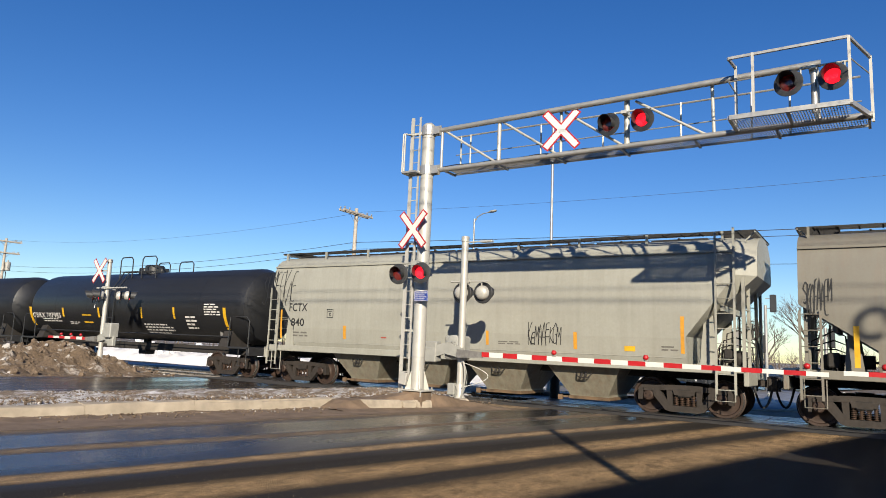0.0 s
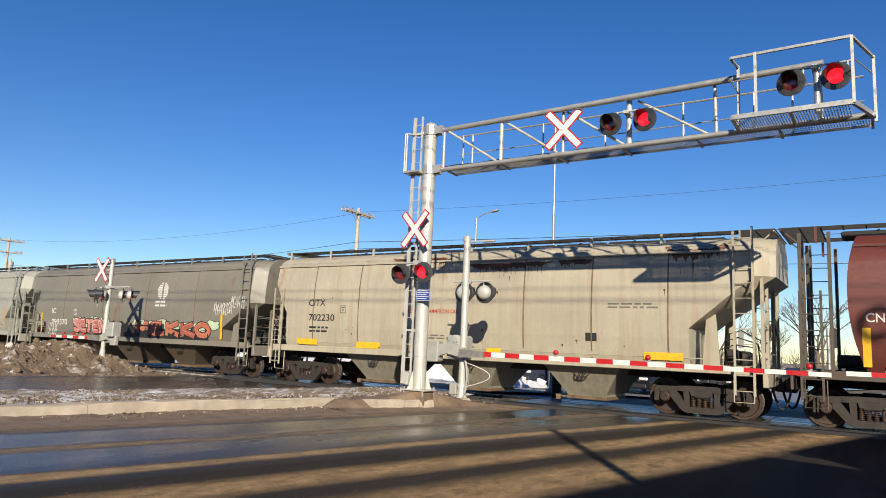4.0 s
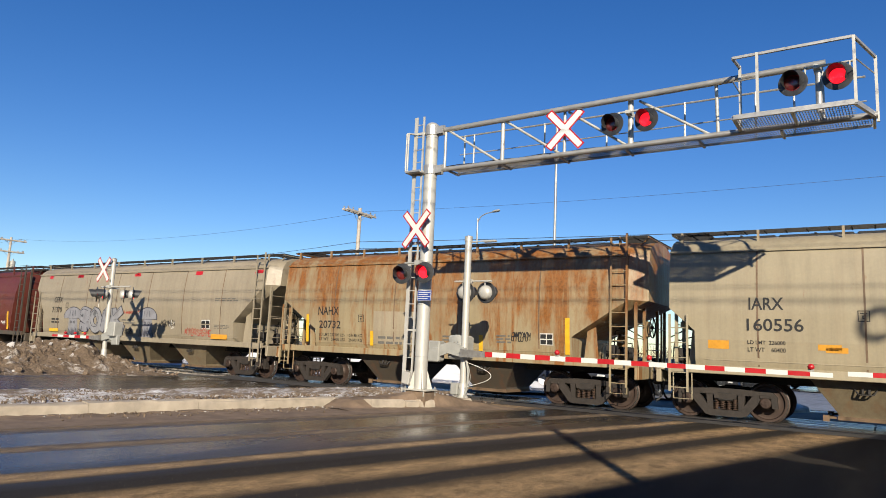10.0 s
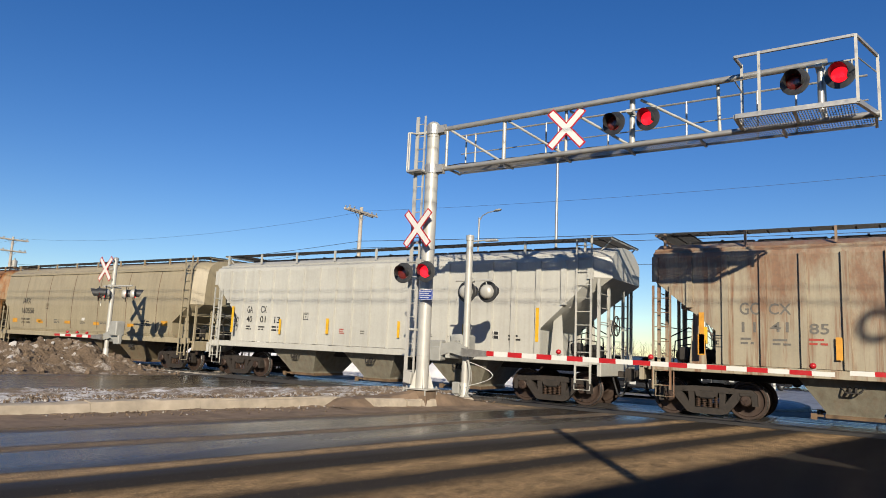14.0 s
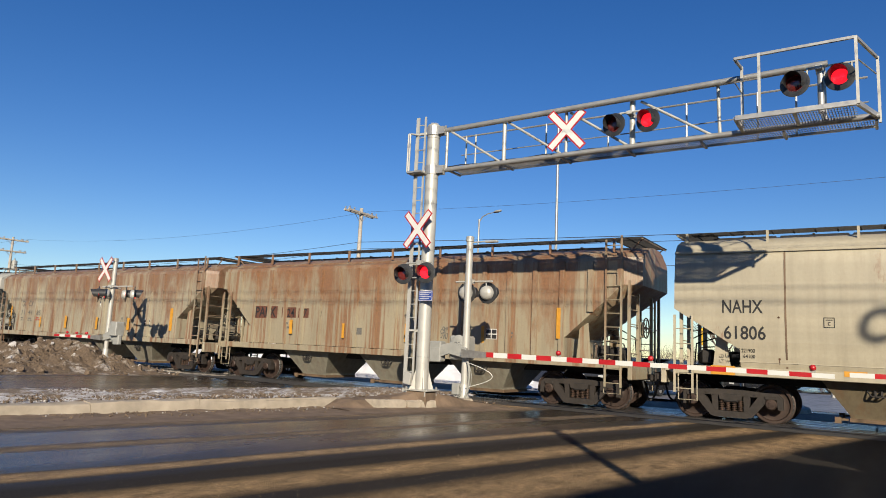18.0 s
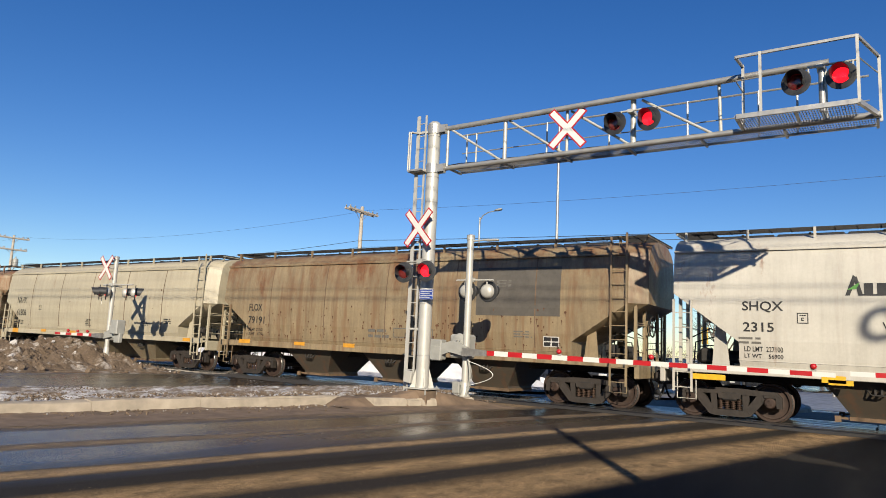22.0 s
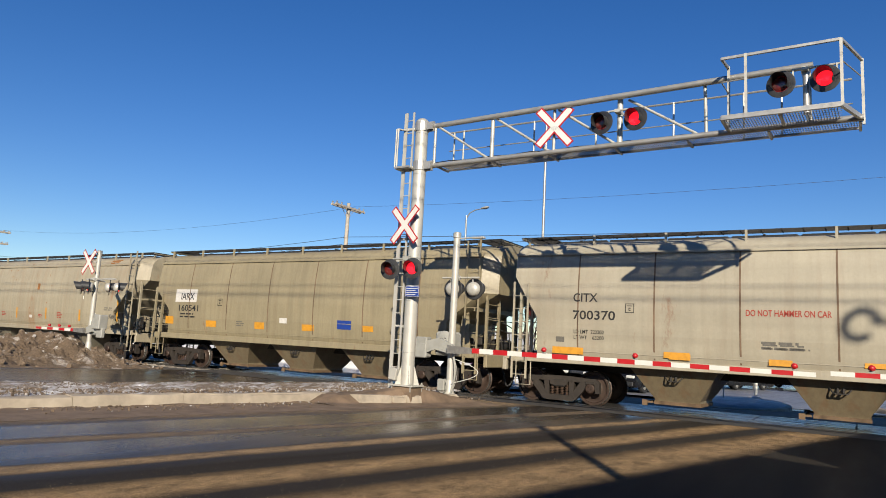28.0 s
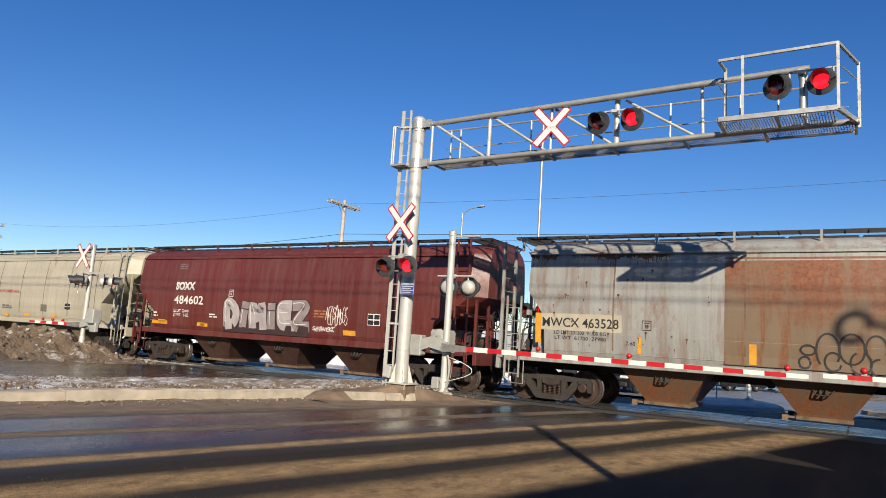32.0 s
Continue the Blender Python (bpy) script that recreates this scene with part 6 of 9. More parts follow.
W["IARX556"] = hopper("IARX", "beige covered hopper wagon with amber reflectors", 87.00, 12.38, P_IARX, CURVED, (2.65, 1.9, 1.05, 0.6, 2.1), 3, None, P_BAYS, 6)
W["GACX"] = hopper("GACX", "light grey ribbed hopper wagon with yellow stripes", 103.47, 12.78, P_GACX, FLAT, (3.45, 2.0, 1.55), 3, None, P_BAYG, 0, 20, roof=4.58)
W["GCCX"] = hopper("GCCX", "brown weathered ribbed hopper wagon streaked with rust", 120.73, 13.50, P_GCCX, FLAT, (3.35, 2.1, 1.5), 3, None, P_BAYG, 0, 19, roof=4.58)
W["PAEX"] = hopper("PAEX", "buff ribbed hopper wagon streaked with brown rust", 137.80, 13.05, P_PAEX, FLAT, (3.28, 1.85, 1.60), 3, None, P_BAYG, 0, 19, roof=4.58)
W["NAHX61"] = hopper("NAHX", "clean buff covered hopper wagon with large black marks", 154.71, 13.07, P_NAHX6, CURVED, (2.65, 1.7, 1.5), 3, None, P_BAYS, 5)
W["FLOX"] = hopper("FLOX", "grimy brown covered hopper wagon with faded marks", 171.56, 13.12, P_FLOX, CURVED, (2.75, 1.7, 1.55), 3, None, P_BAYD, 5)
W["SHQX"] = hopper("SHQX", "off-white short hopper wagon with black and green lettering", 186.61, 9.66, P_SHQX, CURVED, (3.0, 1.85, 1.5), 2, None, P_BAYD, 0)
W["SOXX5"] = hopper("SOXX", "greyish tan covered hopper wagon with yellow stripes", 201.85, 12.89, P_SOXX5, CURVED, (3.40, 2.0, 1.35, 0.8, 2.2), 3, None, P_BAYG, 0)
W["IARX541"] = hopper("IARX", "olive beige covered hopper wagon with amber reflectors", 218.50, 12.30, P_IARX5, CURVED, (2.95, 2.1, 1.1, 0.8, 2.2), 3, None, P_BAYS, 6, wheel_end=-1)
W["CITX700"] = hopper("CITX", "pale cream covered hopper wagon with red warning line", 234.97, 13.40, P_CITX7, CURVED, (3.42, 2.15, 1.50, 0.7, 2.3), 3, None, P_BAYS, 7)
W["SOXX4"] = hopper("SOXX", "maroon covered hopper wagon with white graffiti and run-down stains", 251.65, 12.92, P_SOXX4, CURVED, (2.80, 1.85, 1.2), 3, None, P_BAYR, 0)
W["MWCX"] = hopper("MWCX", "pale blue-grey hopper wagon with large rust-brown panels", 268.42, 13.10, P_MWCX, CURVED, (3.0, 1.9, 1.3, 0.5, 2.3), 3, None, P_BAYX, 4, back=0.75)


def tank_wagon(mid, tc, label):
    """A black tank wagon: barrel with domed ends, saddles, walk and railings on top."""
    w = Wagon()
    car = thing("tank_wagon", pose(mid, 0, 0), label, "tank wagon", "tank wagons")
    w.ob, w.tc, w.mid, w.tank = car, tc, mid, True
    half = tc / 2 + 1.90
    r, zc, e = 1.50, 2.72, tc / 2 + 1.0
    w.prof = [(math.sqrt(max(0, r * r - (z - zc) ** 2)), z) for z in np.linspace(zc - r + 0.01, zc + r - 0.01, 30)]
    bm = bmesh.new()
    q = Matrix.Translation((0, 0, zc)) @ pose(0, 0, 0, 0, 90)
    lathe(bm, [(0.0, -e - 0.42), (0.55, -e - 0.36), (1.05, -e - 0.2), (1.36, -e), (r, -e + 0.35), (r, e - 0.35), (1.36, e), (1.05, e + 0.2), (0.55, e + 0.36), (0.0, e + 0.42)], 40, q)
    tank = part("barrel", bm, P_TANK, car, "glossy black tank barrel", smooth=30)
    for x in (-5.2, -2.6, 0, 2.6, 5.2):
        bm = bmesh.new()
        lathe(bm, [(r + 0.004, x - 0.014), (r + 0.004, x + 0.014)], 40, q)
        part("weld_seam", bm, P_TANK, tank)
    bm = bmesh.new()
    ebox(bm, (0, 0, 0.95), (2 * half - 0.7, 0.5, 0.30), 0.02)
    part("centre_sill", bm, UNDER, car)
    for s in (-1, 1):
        t = pose(0, 0, 0, 0, 0, 0 if s > 0 else 180)
        bm = bmesh.new()
        ebox(bm, (half - 0.95, 0, 1.10), (1.15, 2.9, 0.07), 0.01)
        ebox(bm, (half - 0.40, 0, 0.98), (0.12, 2.9, 0.3), 0.01)
        part("end_platform", bm, BLACK, car, m=t)
        bm = bmesh.new()
        prism_x(bm, [(-1.35, 1.12), (-1.05, 1.85), (1.05, 1.85), (1.35, 1.12)], tc / 2 - 0.25, tc / 2 + 0.25)
        part("saddle", bm, UNDER, car, m=t)
        part("coupler", kept("coupler", coupler_mesh, TRUCK), TRUCK, car, m=t @ pose(half, 0, 0))
        part("air_hose", kept("air_hose", hose_mesh, RUBBER), RUBBER, car, m=t @ pose(half - 0.40, 0, 0))
        for y in (-1.4, 1.4):
            bm = bmesh.new()
            tube(bm, [Vector((half - 1.55, y, 1.1)), Vector((half - 1.5, y, 2.25)), Vector((half - 0.62, y, 2.25)), Vector((half - 0.45, y, 2.1)), Vector((half - 0.45, y, 1.1))], 0.024, 8)
            part("handrail", bm, BLACK, car, m=t)
            part("step", kept("sill_step/black", lambda b: tube(b, [Vector((0, 0, 1.1)), Vector((0, 0, 0.45)), Vector((-0.44, 0, 0.45)), Vector((-0.44, 0, 1.1))], 0.018), BLACK), BLACK, car, m=t @ pose(half - 0.5, y, 0))
        truck(car, s * tc / 2, mid)
    for y in (-1.3, 1.3):
        bm = bmesh.new()
        rod(bm, (-tc / 2 - 0.3, y, 1.5), (tc / 2 + 0.3, y, 1.5), 0.022, 8)
        part("side_rail", bm, BLACK, car)
    dome = bmesh.new()
    lathe(dome, [(0.42, 0), (0.42, 0.34), (0.36, 0.40), (0, 0.42)], 18, Matrix.Translation((0, 0, zc + r - 0.05)))
    ebox(dome, (-0.65, 0, zc + r + 0.1), (0.4, 0.5, 0.28), 0.03)
    ebox(dome, (0.62, 0, zc + r + 0.08), (0.3, 0.4, 0.24), 0.03)
    dm = part("manway", dome, BLACK, car, smooth=40)
    bm = bmesh.new()
    slats(bm, -1.1, 1.1, -0.95, -0.5, zc + r - 0.02), slats(bm, -1.1, 1.1, 0.5, 0.95, zc + r - 0.02)
    part("platform", bm, BLACK, car)
    for x0, x1 in ((-1.15, -0.25), (0.45, 1.45)):
        for y in (-0.95, 0.95):
            bm = bmesh.new()
            z0, z1 = zc + r - 0.35, zc + r + 0.62
            tube(bm, [Vector((x0, y, z0)), Vector((x0, y, z1 - 0.12)), Vector((x0 + 0.12, y, z1)), Vector((x1 - 0.12, y, z1)), Vector((x1, y, z1 - 0.12)), Vector((x1, y, z0))], 0.026, 8)
            part("safety_rail", bm, BLACK, car)
    bm = bmesh.new()
    for y in (-1.55, -1.50):
        pass
    for x in (-0.85, -0.45):
        beam(bm, (x, -1.53, 1.3), (x, -1.53, 3.2), 0.04, 0.03)
        beam(bm, (x, -1.53, 3.2), (x, -0.95, 4.15), 0.04, 0.03)
    for z in np.arange(1.45, 3.2, 0.33):
        rod(bm, (-0.85, -1.53, z), (-0.45, -1.53, z), 0.013, 6)
    part("side_ladder", bm, BLACK, car)
    bm = bmesh.new()
    rod(bm, (0, 0, 1.25), (0, 0, 0.75), 0.16, 12), ebox(bm, (0, 0, 0.7), (0.5, 0.5, 0.2), 0.03)
    part("outlet_valve", bm, UNDER, car)
    return w


W["GBRX"] = tank_wagon(-27.70, 13.20, "black tank wagon with white marks and yellow stripes")
W["TANK2"] = tank_wagon(-44.85, 13.20, "black tank wagon coupled ahead of another")


# ---- lettering, reflectors and graffiti ----
def spray(name, col):
    return plain(name, col, 0.55, 0.0, 0.22, 3.0, 0.0)


PINK, PINKD = spray("spray_pink", (0.381, 0.163, 0.143)), spray("spray_rose", (0.313, 0.102, 0.0884))
ORANGE, ORANGED = spray("spray_orange", (0.32, 0.102, 0.0578)), spray("spray_brick", (0.258, 0.0748, 0.0442))
MINT, PURPLE = spray("spray_mint", (0.326, 0.394, 0.272)), spray("spray_purple", (0.0952, 0.034, 0.068))
SKYB, SKYD = spray("spray_sky_blue", (0.0544, 0.19, 0.313)), spray("spray_deep_blue", (0.0204, 0.0816, 0.19))
GREYP, GREYQ = spray("spray_grey", (0.19, 0.19, 0.204)), spray("spray_pale_grey", (0.204, 0.204, 0.211))
CHALK, CHALKD, SOOT = spray("spray_chalk", (0.272, 0.241, 0.235)), spray("spray_ash", (0.184, 0.15, 0.146)), spray("spray_soot", (0.0306, 0.017, 0.017))
NAVY = spray("spray_navy", (0.0204, 0.0204, 0.034))
GOLD, GOLDD = spray("gold_leaf_paint", (0.16, 0.051, 0.015)), spray("faded_leaf_paint", (0.116, 0.0326, 0.0163))
RUSTP = plain("thin_rust", (0.0884, 0.0374, 0.017), 0.85, 0.0, 0.5, 6.0, 0.2)
RUSTP2 = plain("brown_patch_paint", (0.0986, 0.0354, 0.019), 0.7, 0.0, 0.3, 4.0, 0.1)
RUSTP3 = plain("orange_rust", (0.245, 0.102, 0.0272), 0.85, 0.0, 0.4, 5.0, 0.2)
RUSTP4 = paint("thin_orange_rust", (0.184, 0.068, 0.0204), 0.5, 0.4, 0.5, rustcol=(0.12, 0.0375, 0.0112), seed=41)
RUSTP5 = paint("thin_brown_rust", (0.15, 0.0646, 0.0272), 0.5, 0.4, 0.5, rustcol=(0.0975, 0.0375, 0.0165), seed=42)
DUSTP = plain("pale_run_off", (0.156, 0.0884, 0.0782), 0.8, 0.0, 0.3, 5.0, 0.0)
PANELP = paint("paint_grey_tan_panel", (0.299, 0.252, 0.173), 0.35, 0.12, 0.3, rustcol=(0.173, 0.0638, 0.0188), seed=30)
PATCHD = plain("dark_patch_paint", (0.0714, 0.0646, 0.0544), 0.7, 0.0, 0.25, 3.0, 0.1)
MARKP = plain("warm_mark_paint", (0.313, 0.279, 0.211), 0.6, 0.0, 0.15, 4.0, 0.0)


def stain(w, x, z, wd, ht, mat, seed):
    """A ragged stain with torn edges, and runs below it."""
    rnd = random.Random(seed)
    bm = bmesh.new()
    n = max(8, int(abs(wd) / 0.025))
    prev = None
    for i in range(n + 1):
        u = i / n
        edge = min(1.0, 6 * u, 6 * (1 - u))
        body = ht * edge * (0.30 + 0.30 * fbm(x + u * wd, seed, 1.3, seed) + 0.22 * fbm(x + u * wd, seed, 9.0, seed) + 0.12 * rnd.random())
        top = z + ht * (0.97 + 0.12 * fbm(x + u * wd, seed, 2.0, seed + 5) - 0.04 * rnd.random())
        q = None
        if body > 0.05 * ht:
            q = [bm.verts.new((x + u * wd, 0, top - body * k / 3)) for k in range(4)]
            if prev:
                for k in range(3):
                    bm.faces.new((prev[k], prev[k + 1], q[k + 1], q[k]))
            if rnd.random() < 0.3:
                ln, r = ht * rnd.uniform(0.1, 0.7) * edge, rnd.uniform(0.005, 0.014)
                c = x + u * wd
                bm.faces.new([bm.verts.new(p) for p in ((c - r, -0.0006, top - body * 0.8), (c + r, -0.0006, top - body * 0.8), (c + r * 0.4, -0.0006, top - body - ln), (c - r * 0.4, -0.0006, top - body - ln))])
        prev = q
    me = mesh_of("stain", bm, mat)
    onto(w, me, 0, 0, out_of(w, 0.0045))
    return part("stain", me, mat, w.ob, "rust and dirt that ran down the side")


def specks(w, x0, x1, z0, z1, n, mat, seed):
    """Small rust spots, each with a short run."""
    rnd = random.Random(seed)
    bm = bmesh.new()
    for i in range(n):
        x, z, r = rnd.uniform(x0, x1), z0 + (z1 - z0) * rnd.random() ** 1.6, rnd.uniform(0.012, 0.04)
        ring = [bm.verts.new((x + r * math.cos(a) * rnd.uniform(0.7, 1.1), 0, z + r * math.sin(a) * rnd.uniform(0.7, 1.1))) for a in [k * math.pi / 4 for k in range(8)]]
        bm.faces.new(ring)
        ln = rnd.uniform(0.5, 5.0) * r
        bm.faces.new([bm.verts.new((x + a, -0.0008, z + b)) for a, b in ((-0.35 * r, 0), (0.35 * r, 0), (0.1 * r, -ln), (-0.1 * r, -ln))])
    me = mesh_of("rust_specks", bm, mat)
    onto(w, me, 0, 0, 0.005)
    return stuffed(part("rust_specks", me, mat, w.ob, "small spots of brown rust"))


def backdrop_band(w, x, z, wd, ht, mat=None):
    """The wavy painted ground of a mural."""
    z, ht = max(z, 1.31), ht - max(0.0, 1.31 - z)
    pts = [(x + wd * i / 30, z + ht * (0.86 + 0.08 * math.sin(i * 1.1) + 0.06 * math.sin(i * 2.7))) for i in range(31)]
    bm = bmesh.new()
    prev = None
    for a, b in pts:
        q = [bm.verts.new((a, 0, z)), bm.verts.new((a, 0, (z + b) / 2)), bm.verts.new((a, 0, b))]
        if prev:
            bm.faces.new((prev[0], q[0], q[1], prev[1]))
            bm.faces.new((prev[1], q[1], q[2], prev[2]))
        prev = q
    me = mesh_of("mural_ground", bm, mat or INK)
    onto(w, me, 0, 0, 0.0035)
    return part("mural_ground", me, mat or INK, w.ob, "painted ground of a mural")


def roundel(w, x, z, wd, ht):
    """A white oval of level bars with a dark upright."""
    bm = bmesh.new()
    n = 9
    for i in range(n):
        zz = -1 + 2 * (i + 0.5) / n
        r = math.sqrt(1 - zz * zz)
        for s in (-1, 1):
            a, b = sorted((s * 0.14, s * r))
            vs = [bm.verts.new((x + wd / 2 * (1 + p), 0, z + ht / 2 * (1 + q))) for p, q in ((a, zz - 0.075), (b, zz - 0.075), (b, zz + 0.075), (a, zz + 0.075))]
            bm.faces.new(vs)
    me = mesh_of("roundel", bm, INKW)
    onto(w, me, 0, 0, 0.008)
    return part("roundel", me, INKW, w.ob, "white barred oval emblem")


def small_flag(w, x, z, wd, ht):
    for a, b in ((0, 0.24), (0.76, 0.24)):
        strip(w, x + a * wd, z, b * wd, ht * 0.62, INKW, "flag_bar", "white flag bar", 0.008)
    flat_shape(w, [(x + wd * (0.5 + 0.16 * math.cos(a) * (1 if i % 2 else 0.45)), z + ht * (0.32 + 0.3 * math.sin(a) * (1 if i % 2 else 0.45))) for i, a in enumerate([k * math.pi / 5 + 0.31 for k in range(10)])], INKW, 0.008, "flag_leaf")


def leaf_emblem(w, x, z, wd, ht, mat, line=False):
    """Pairs of leaves that rise from one stem, filled or in outline."""
    half = [(0.05, 0.0), (0.16, 0.10), (0.32, 0.20), (0.44, 0.36), (0.49, 0.55), (0.50, 0.85), (0.40, 0.72), (0.24, 0.60), (0.11, 0.46), (0.06, 0.30)]
    first = None
    for k in range(3):
        for s in (-1, 1):
            pts = [(x + wd * (0.5 + s * a), z + ht * (0.02 + 0.30 * k + 0.38 * b)) for a, b in half]
            if line:
                bm = bmesh.new()
                ribbon(bm, smooth_line(pts + pts[:1], 4), 0.024)
                me = mesh_of("leaf", bm, mat)
                onto(w, me, 0, 0, 0.008)
                o = part("leaf_emblem" if first is None else "leaf", me, mat, first or w.ob, "pairs of leaves painted in outline" if first is None else "")
            else:
                o = flat_shape(w, pts, mat, 0.008, "leaf_emblem" if first is None else "leaf", first, "painted pairs of gold leaves" if first is None else "")
            first = first or o
    return first


def brand_shape(w, x, z, wd, ht):
    """A company name, kept as plain dark shapes with a green leaf."""
    first = strip(w, x + wd * 0.18, z + ht * 0.2, wd * 0.8, ht * 0.06, INK, "company_mark", "dark company mark with a green leaf", 0.008)
    for k in range(6):
        o = strip(w, x + wd * (0.2 + 0.135 * k), z + ht * 0.26, wd * 0.095, ht * (0.42 if k != 3 else 0.55), INK, "mark_bar", "", 0.008)
        o.parent = first
    flat_shape(w, [(x, z + ht * 0.2), (x + wd * 0.05, z + ht * 0.2), (x + wd * 0.13, z + ht * 0.9), (x + wd * 0.09, z + ht)], INK, 0.009, "mark_stroke", first)
    flat_shape(w, [(x + wd * 0.13, z + ht * 0.95), (x + wd * 0.19, z + ht * 0.2), (x + wd * 0.14, z + ht * 0.2), (x + wd * 0.10, z + ht * 0.85)], INK, 0.010, "mark_stroke", first)
    flat_shape(w, [(x + wd * 0.02, z + ht * 0.42), (x + wd * 0.16, z + ht * 0.72), (x + wd * 0.12, z + ht * 0.45)], INKG, 0.012, "mark_leaf", first)


def sprout(w, x, z, wd, ht):
    first = strip(w, x + wd * 0.5, z, wd * 0.10, ht * 0.62, INKG, "sprout", "green sprout emblem", 0.008)
    for s in (-1, 1):
        flat_shape(w, [(x + wd * 0.55, z + ht * 0.5), (x + wd * (0.55 + s * 0.3), z + ht * 0.72), (x + wd * (0.55 + s * 0.5), z + ht * 0.98), (x + wd * (0.55 + s * 0.16), z + ht * 0.78)], INKG, 0.009, "sprout_leaf", first)


def rust_panel(w, x, z, wd, ht):
    o = strip(w, x, z, w.xb - x - 0.1, ht, P_MWCXR, "rusted_panel", "large side panel gone rust brown", 0.004)
    return o


def throwup(w, x, z, wd, ht, mat):
    """Loose bubble shapes drawn in one black line."""
    bm = bmesh.new()
    k = 0
    for cx, cz, rx, rz, a0, a1 in ((0.10, 0.55, 0.09, 0.12, 0, 6.3), (0.06, 0.25, 0.07, 0.14, 0.4, 6.6), (0.34, 0.55, 0.14, 0.42, -0.6, 4.0), (0.40, 0.30, 0.10, 0.22, 0.5, 6.0), (0.62, 0.62, 0.15, 0.36, 0, 6.3),
                                   (0.72, 0.30, 0.12, 0.26, 2.0, 7.0), (0.90, 0.66, 0.12, 0.30, -0.4, 4.2), (0.93, 0.22, 0.10, 0.20, 1.5, 6.5)):
        n0 = len(bm.verts)
        ribbon(bm, [(x + wd * (cx + rx * math.cos(a0 + (a1 - a0) * i / 18)), z + ht * (cz + rz * math.sin(a0 + (a1 - a0) * i / 18))) for i in range(19)], 0.022)
        bm.verts.ensure_lookup_table()
        for v in bm.verts[n0:]:
            v.co.y = -0.0008 * (k % 4)
        k += 1
    me = mesh_of("painted_tag", bm, mat)
    onto(w, me, 0, 0, 0.0125)
    return part("painted_tag", me, mat, w.ob, "black line of sprayed bubble shapes")


def diamond(w, x, z, wd, ht):
    flat_shape(w, [(x + wd / 2, z), (x + wd, z + ht / 2), (x + wd / 2, z + ht), (x, z + ht / 2)], INKW, 0.01, "placard_diamond", None, "white diamond placard")


words(W["FCTX"], "FCTX", -6.79, 2.47, 0.86, 0.28, INK)
words(W["FCTX"], "840", -6.68, 1.96, 0.62, 0.27, INK)
small_print(W["FCTX"], -6.58, 1.56, 0.88, 0.21, 2, INKGREY, 1)
plate_box(W["FCTX"], -5.03, 2.26, 0.28, INK)
strip(W["FCTX"], -4.30, 1.58, 0.12, 0.43, AMBER)
strip(W["FCTX"], -7.20, 1.53, 0.08, 0.99, AMBER)
strip(W["FCTX"], 1.09, 1.57, 0.09, 0.40, AMBER)
strip(W["FCTX"], 3.76, 1.54, 0.10, 0.45, AMBER)
strip(W["FCTX"], 6.55, 1.53, 0.09, 0.91, AMBER)
scrawl(W["FCTX"], -8.14, 2.65, 1.58, 1.30, INK, 3, 5, 0.05)
scrawl(W["FCTX"], 2.43, 1.60, 0.97, 0.65, INK, 7, 6, 0.045)
small_print(W["FCTX"], 1.48, 1.58, 0.89, 0.11, 2, INKGREY, 1)
small_print(W["FCTX"], 6.08, 1.55, 0.44, 0.15, 2, INKGREY, 1)
strip(W["FCTX"], 5.14, 1.54, 0.28, 0.13, YELLOW, "notice", "small yellow notice")
small_print(W["FCTX"], -2.72, 1.61, 0.29, 0.07, 1, INKR, 1)
words(W["IC"], "IC", -5.72, 2.23, 0.34, 0.25, INKW)
words(W["IC"], "799370", -5.68, 1.71, 1.32, 0.26, INKW)
plate_box(W["IC"], -3.84, 2.17, 0.24, INKW)
strip(W["IC"], -6.65, 1.37, 0.11, 0.90, YELLOW)
strip(W["IC"], -3.53, 1.31, 0.12, 0.55, YELLOW)
strip(W["IC"], -1.12, 1.32, 0.10, 0.51, YELLOW)
strip(W["IC"], 0.93, 1.36, 0.10, 0.47, YELLOW)
strip(W["IC"], 6.27, 1.36, 0.12, 0.94, YELLOW)
roundel(W["IC"], 2.25, 2.87, 0.69, 0.71)
small_print(W["IC"], 2.18, 2.51, 0.77, 0.31, 2, INKW, 5)
backdrop_band(W["IC"], -1.43, 0.98, 3.02, 1.03)
mural(W["IC"], -3.76, 1.23, 2.51, 0.76, 5, (PINK, PINKD), INK, 4, MINT, accent=INKW, fat=0.2, shapes="SETEN")
backdrop_band(W["IC"], 1.0, 1.0, 4.6, 0.95)
mural(W["IC"], 0.96, 1.01, 4.78, 0.94, 5, (ORANGE, ORANGED), INK, 9, MINT, accent=PINK, fat=0.2, shapes="MEKKO")
scrawl(W["IC"], -0.61, 1.39, 0.49, 0.39, INKW, 12, 4, 0.02)
scrawl(W["IC"], -6.01, 1.06, 0.92, 0.89, INKW, 22, 4, 0.03)
scrawl(W["IC"], 5.88, 2.23, 1.02, 0.56, INKW, 13, 6, 0.02)
scrawl(W["IC"], 6.84, 2.52, 0.71, 0.51, INKW, 14, 4, 0.02)
scrawl(W["IC"], -7.59, 2.39, 0.56, 0.99, INK, 15, 5, 0.025)
test_panel(W["IC"], 4.94, 1.50, 0.44, 0.29)
words(W["CITX702"], "CITX", -6.19, 2.64, 0.76, 0.23, INK)
words(W["CITX702"], "702230", -6.17, 2.14, 1.17, 0.23, INK)
small_print(W["CITX702"], -6.13, 1.70, 0.87, 0.25, 2, INK, 2)
words(W["CITX702"], "DO NOT HAMMER ON CAR", -1.89, 2.44, 1.74, 0.13, INKR)
plate_box(W["CITX702"], -4.75, 2.41, 0.24, INK)
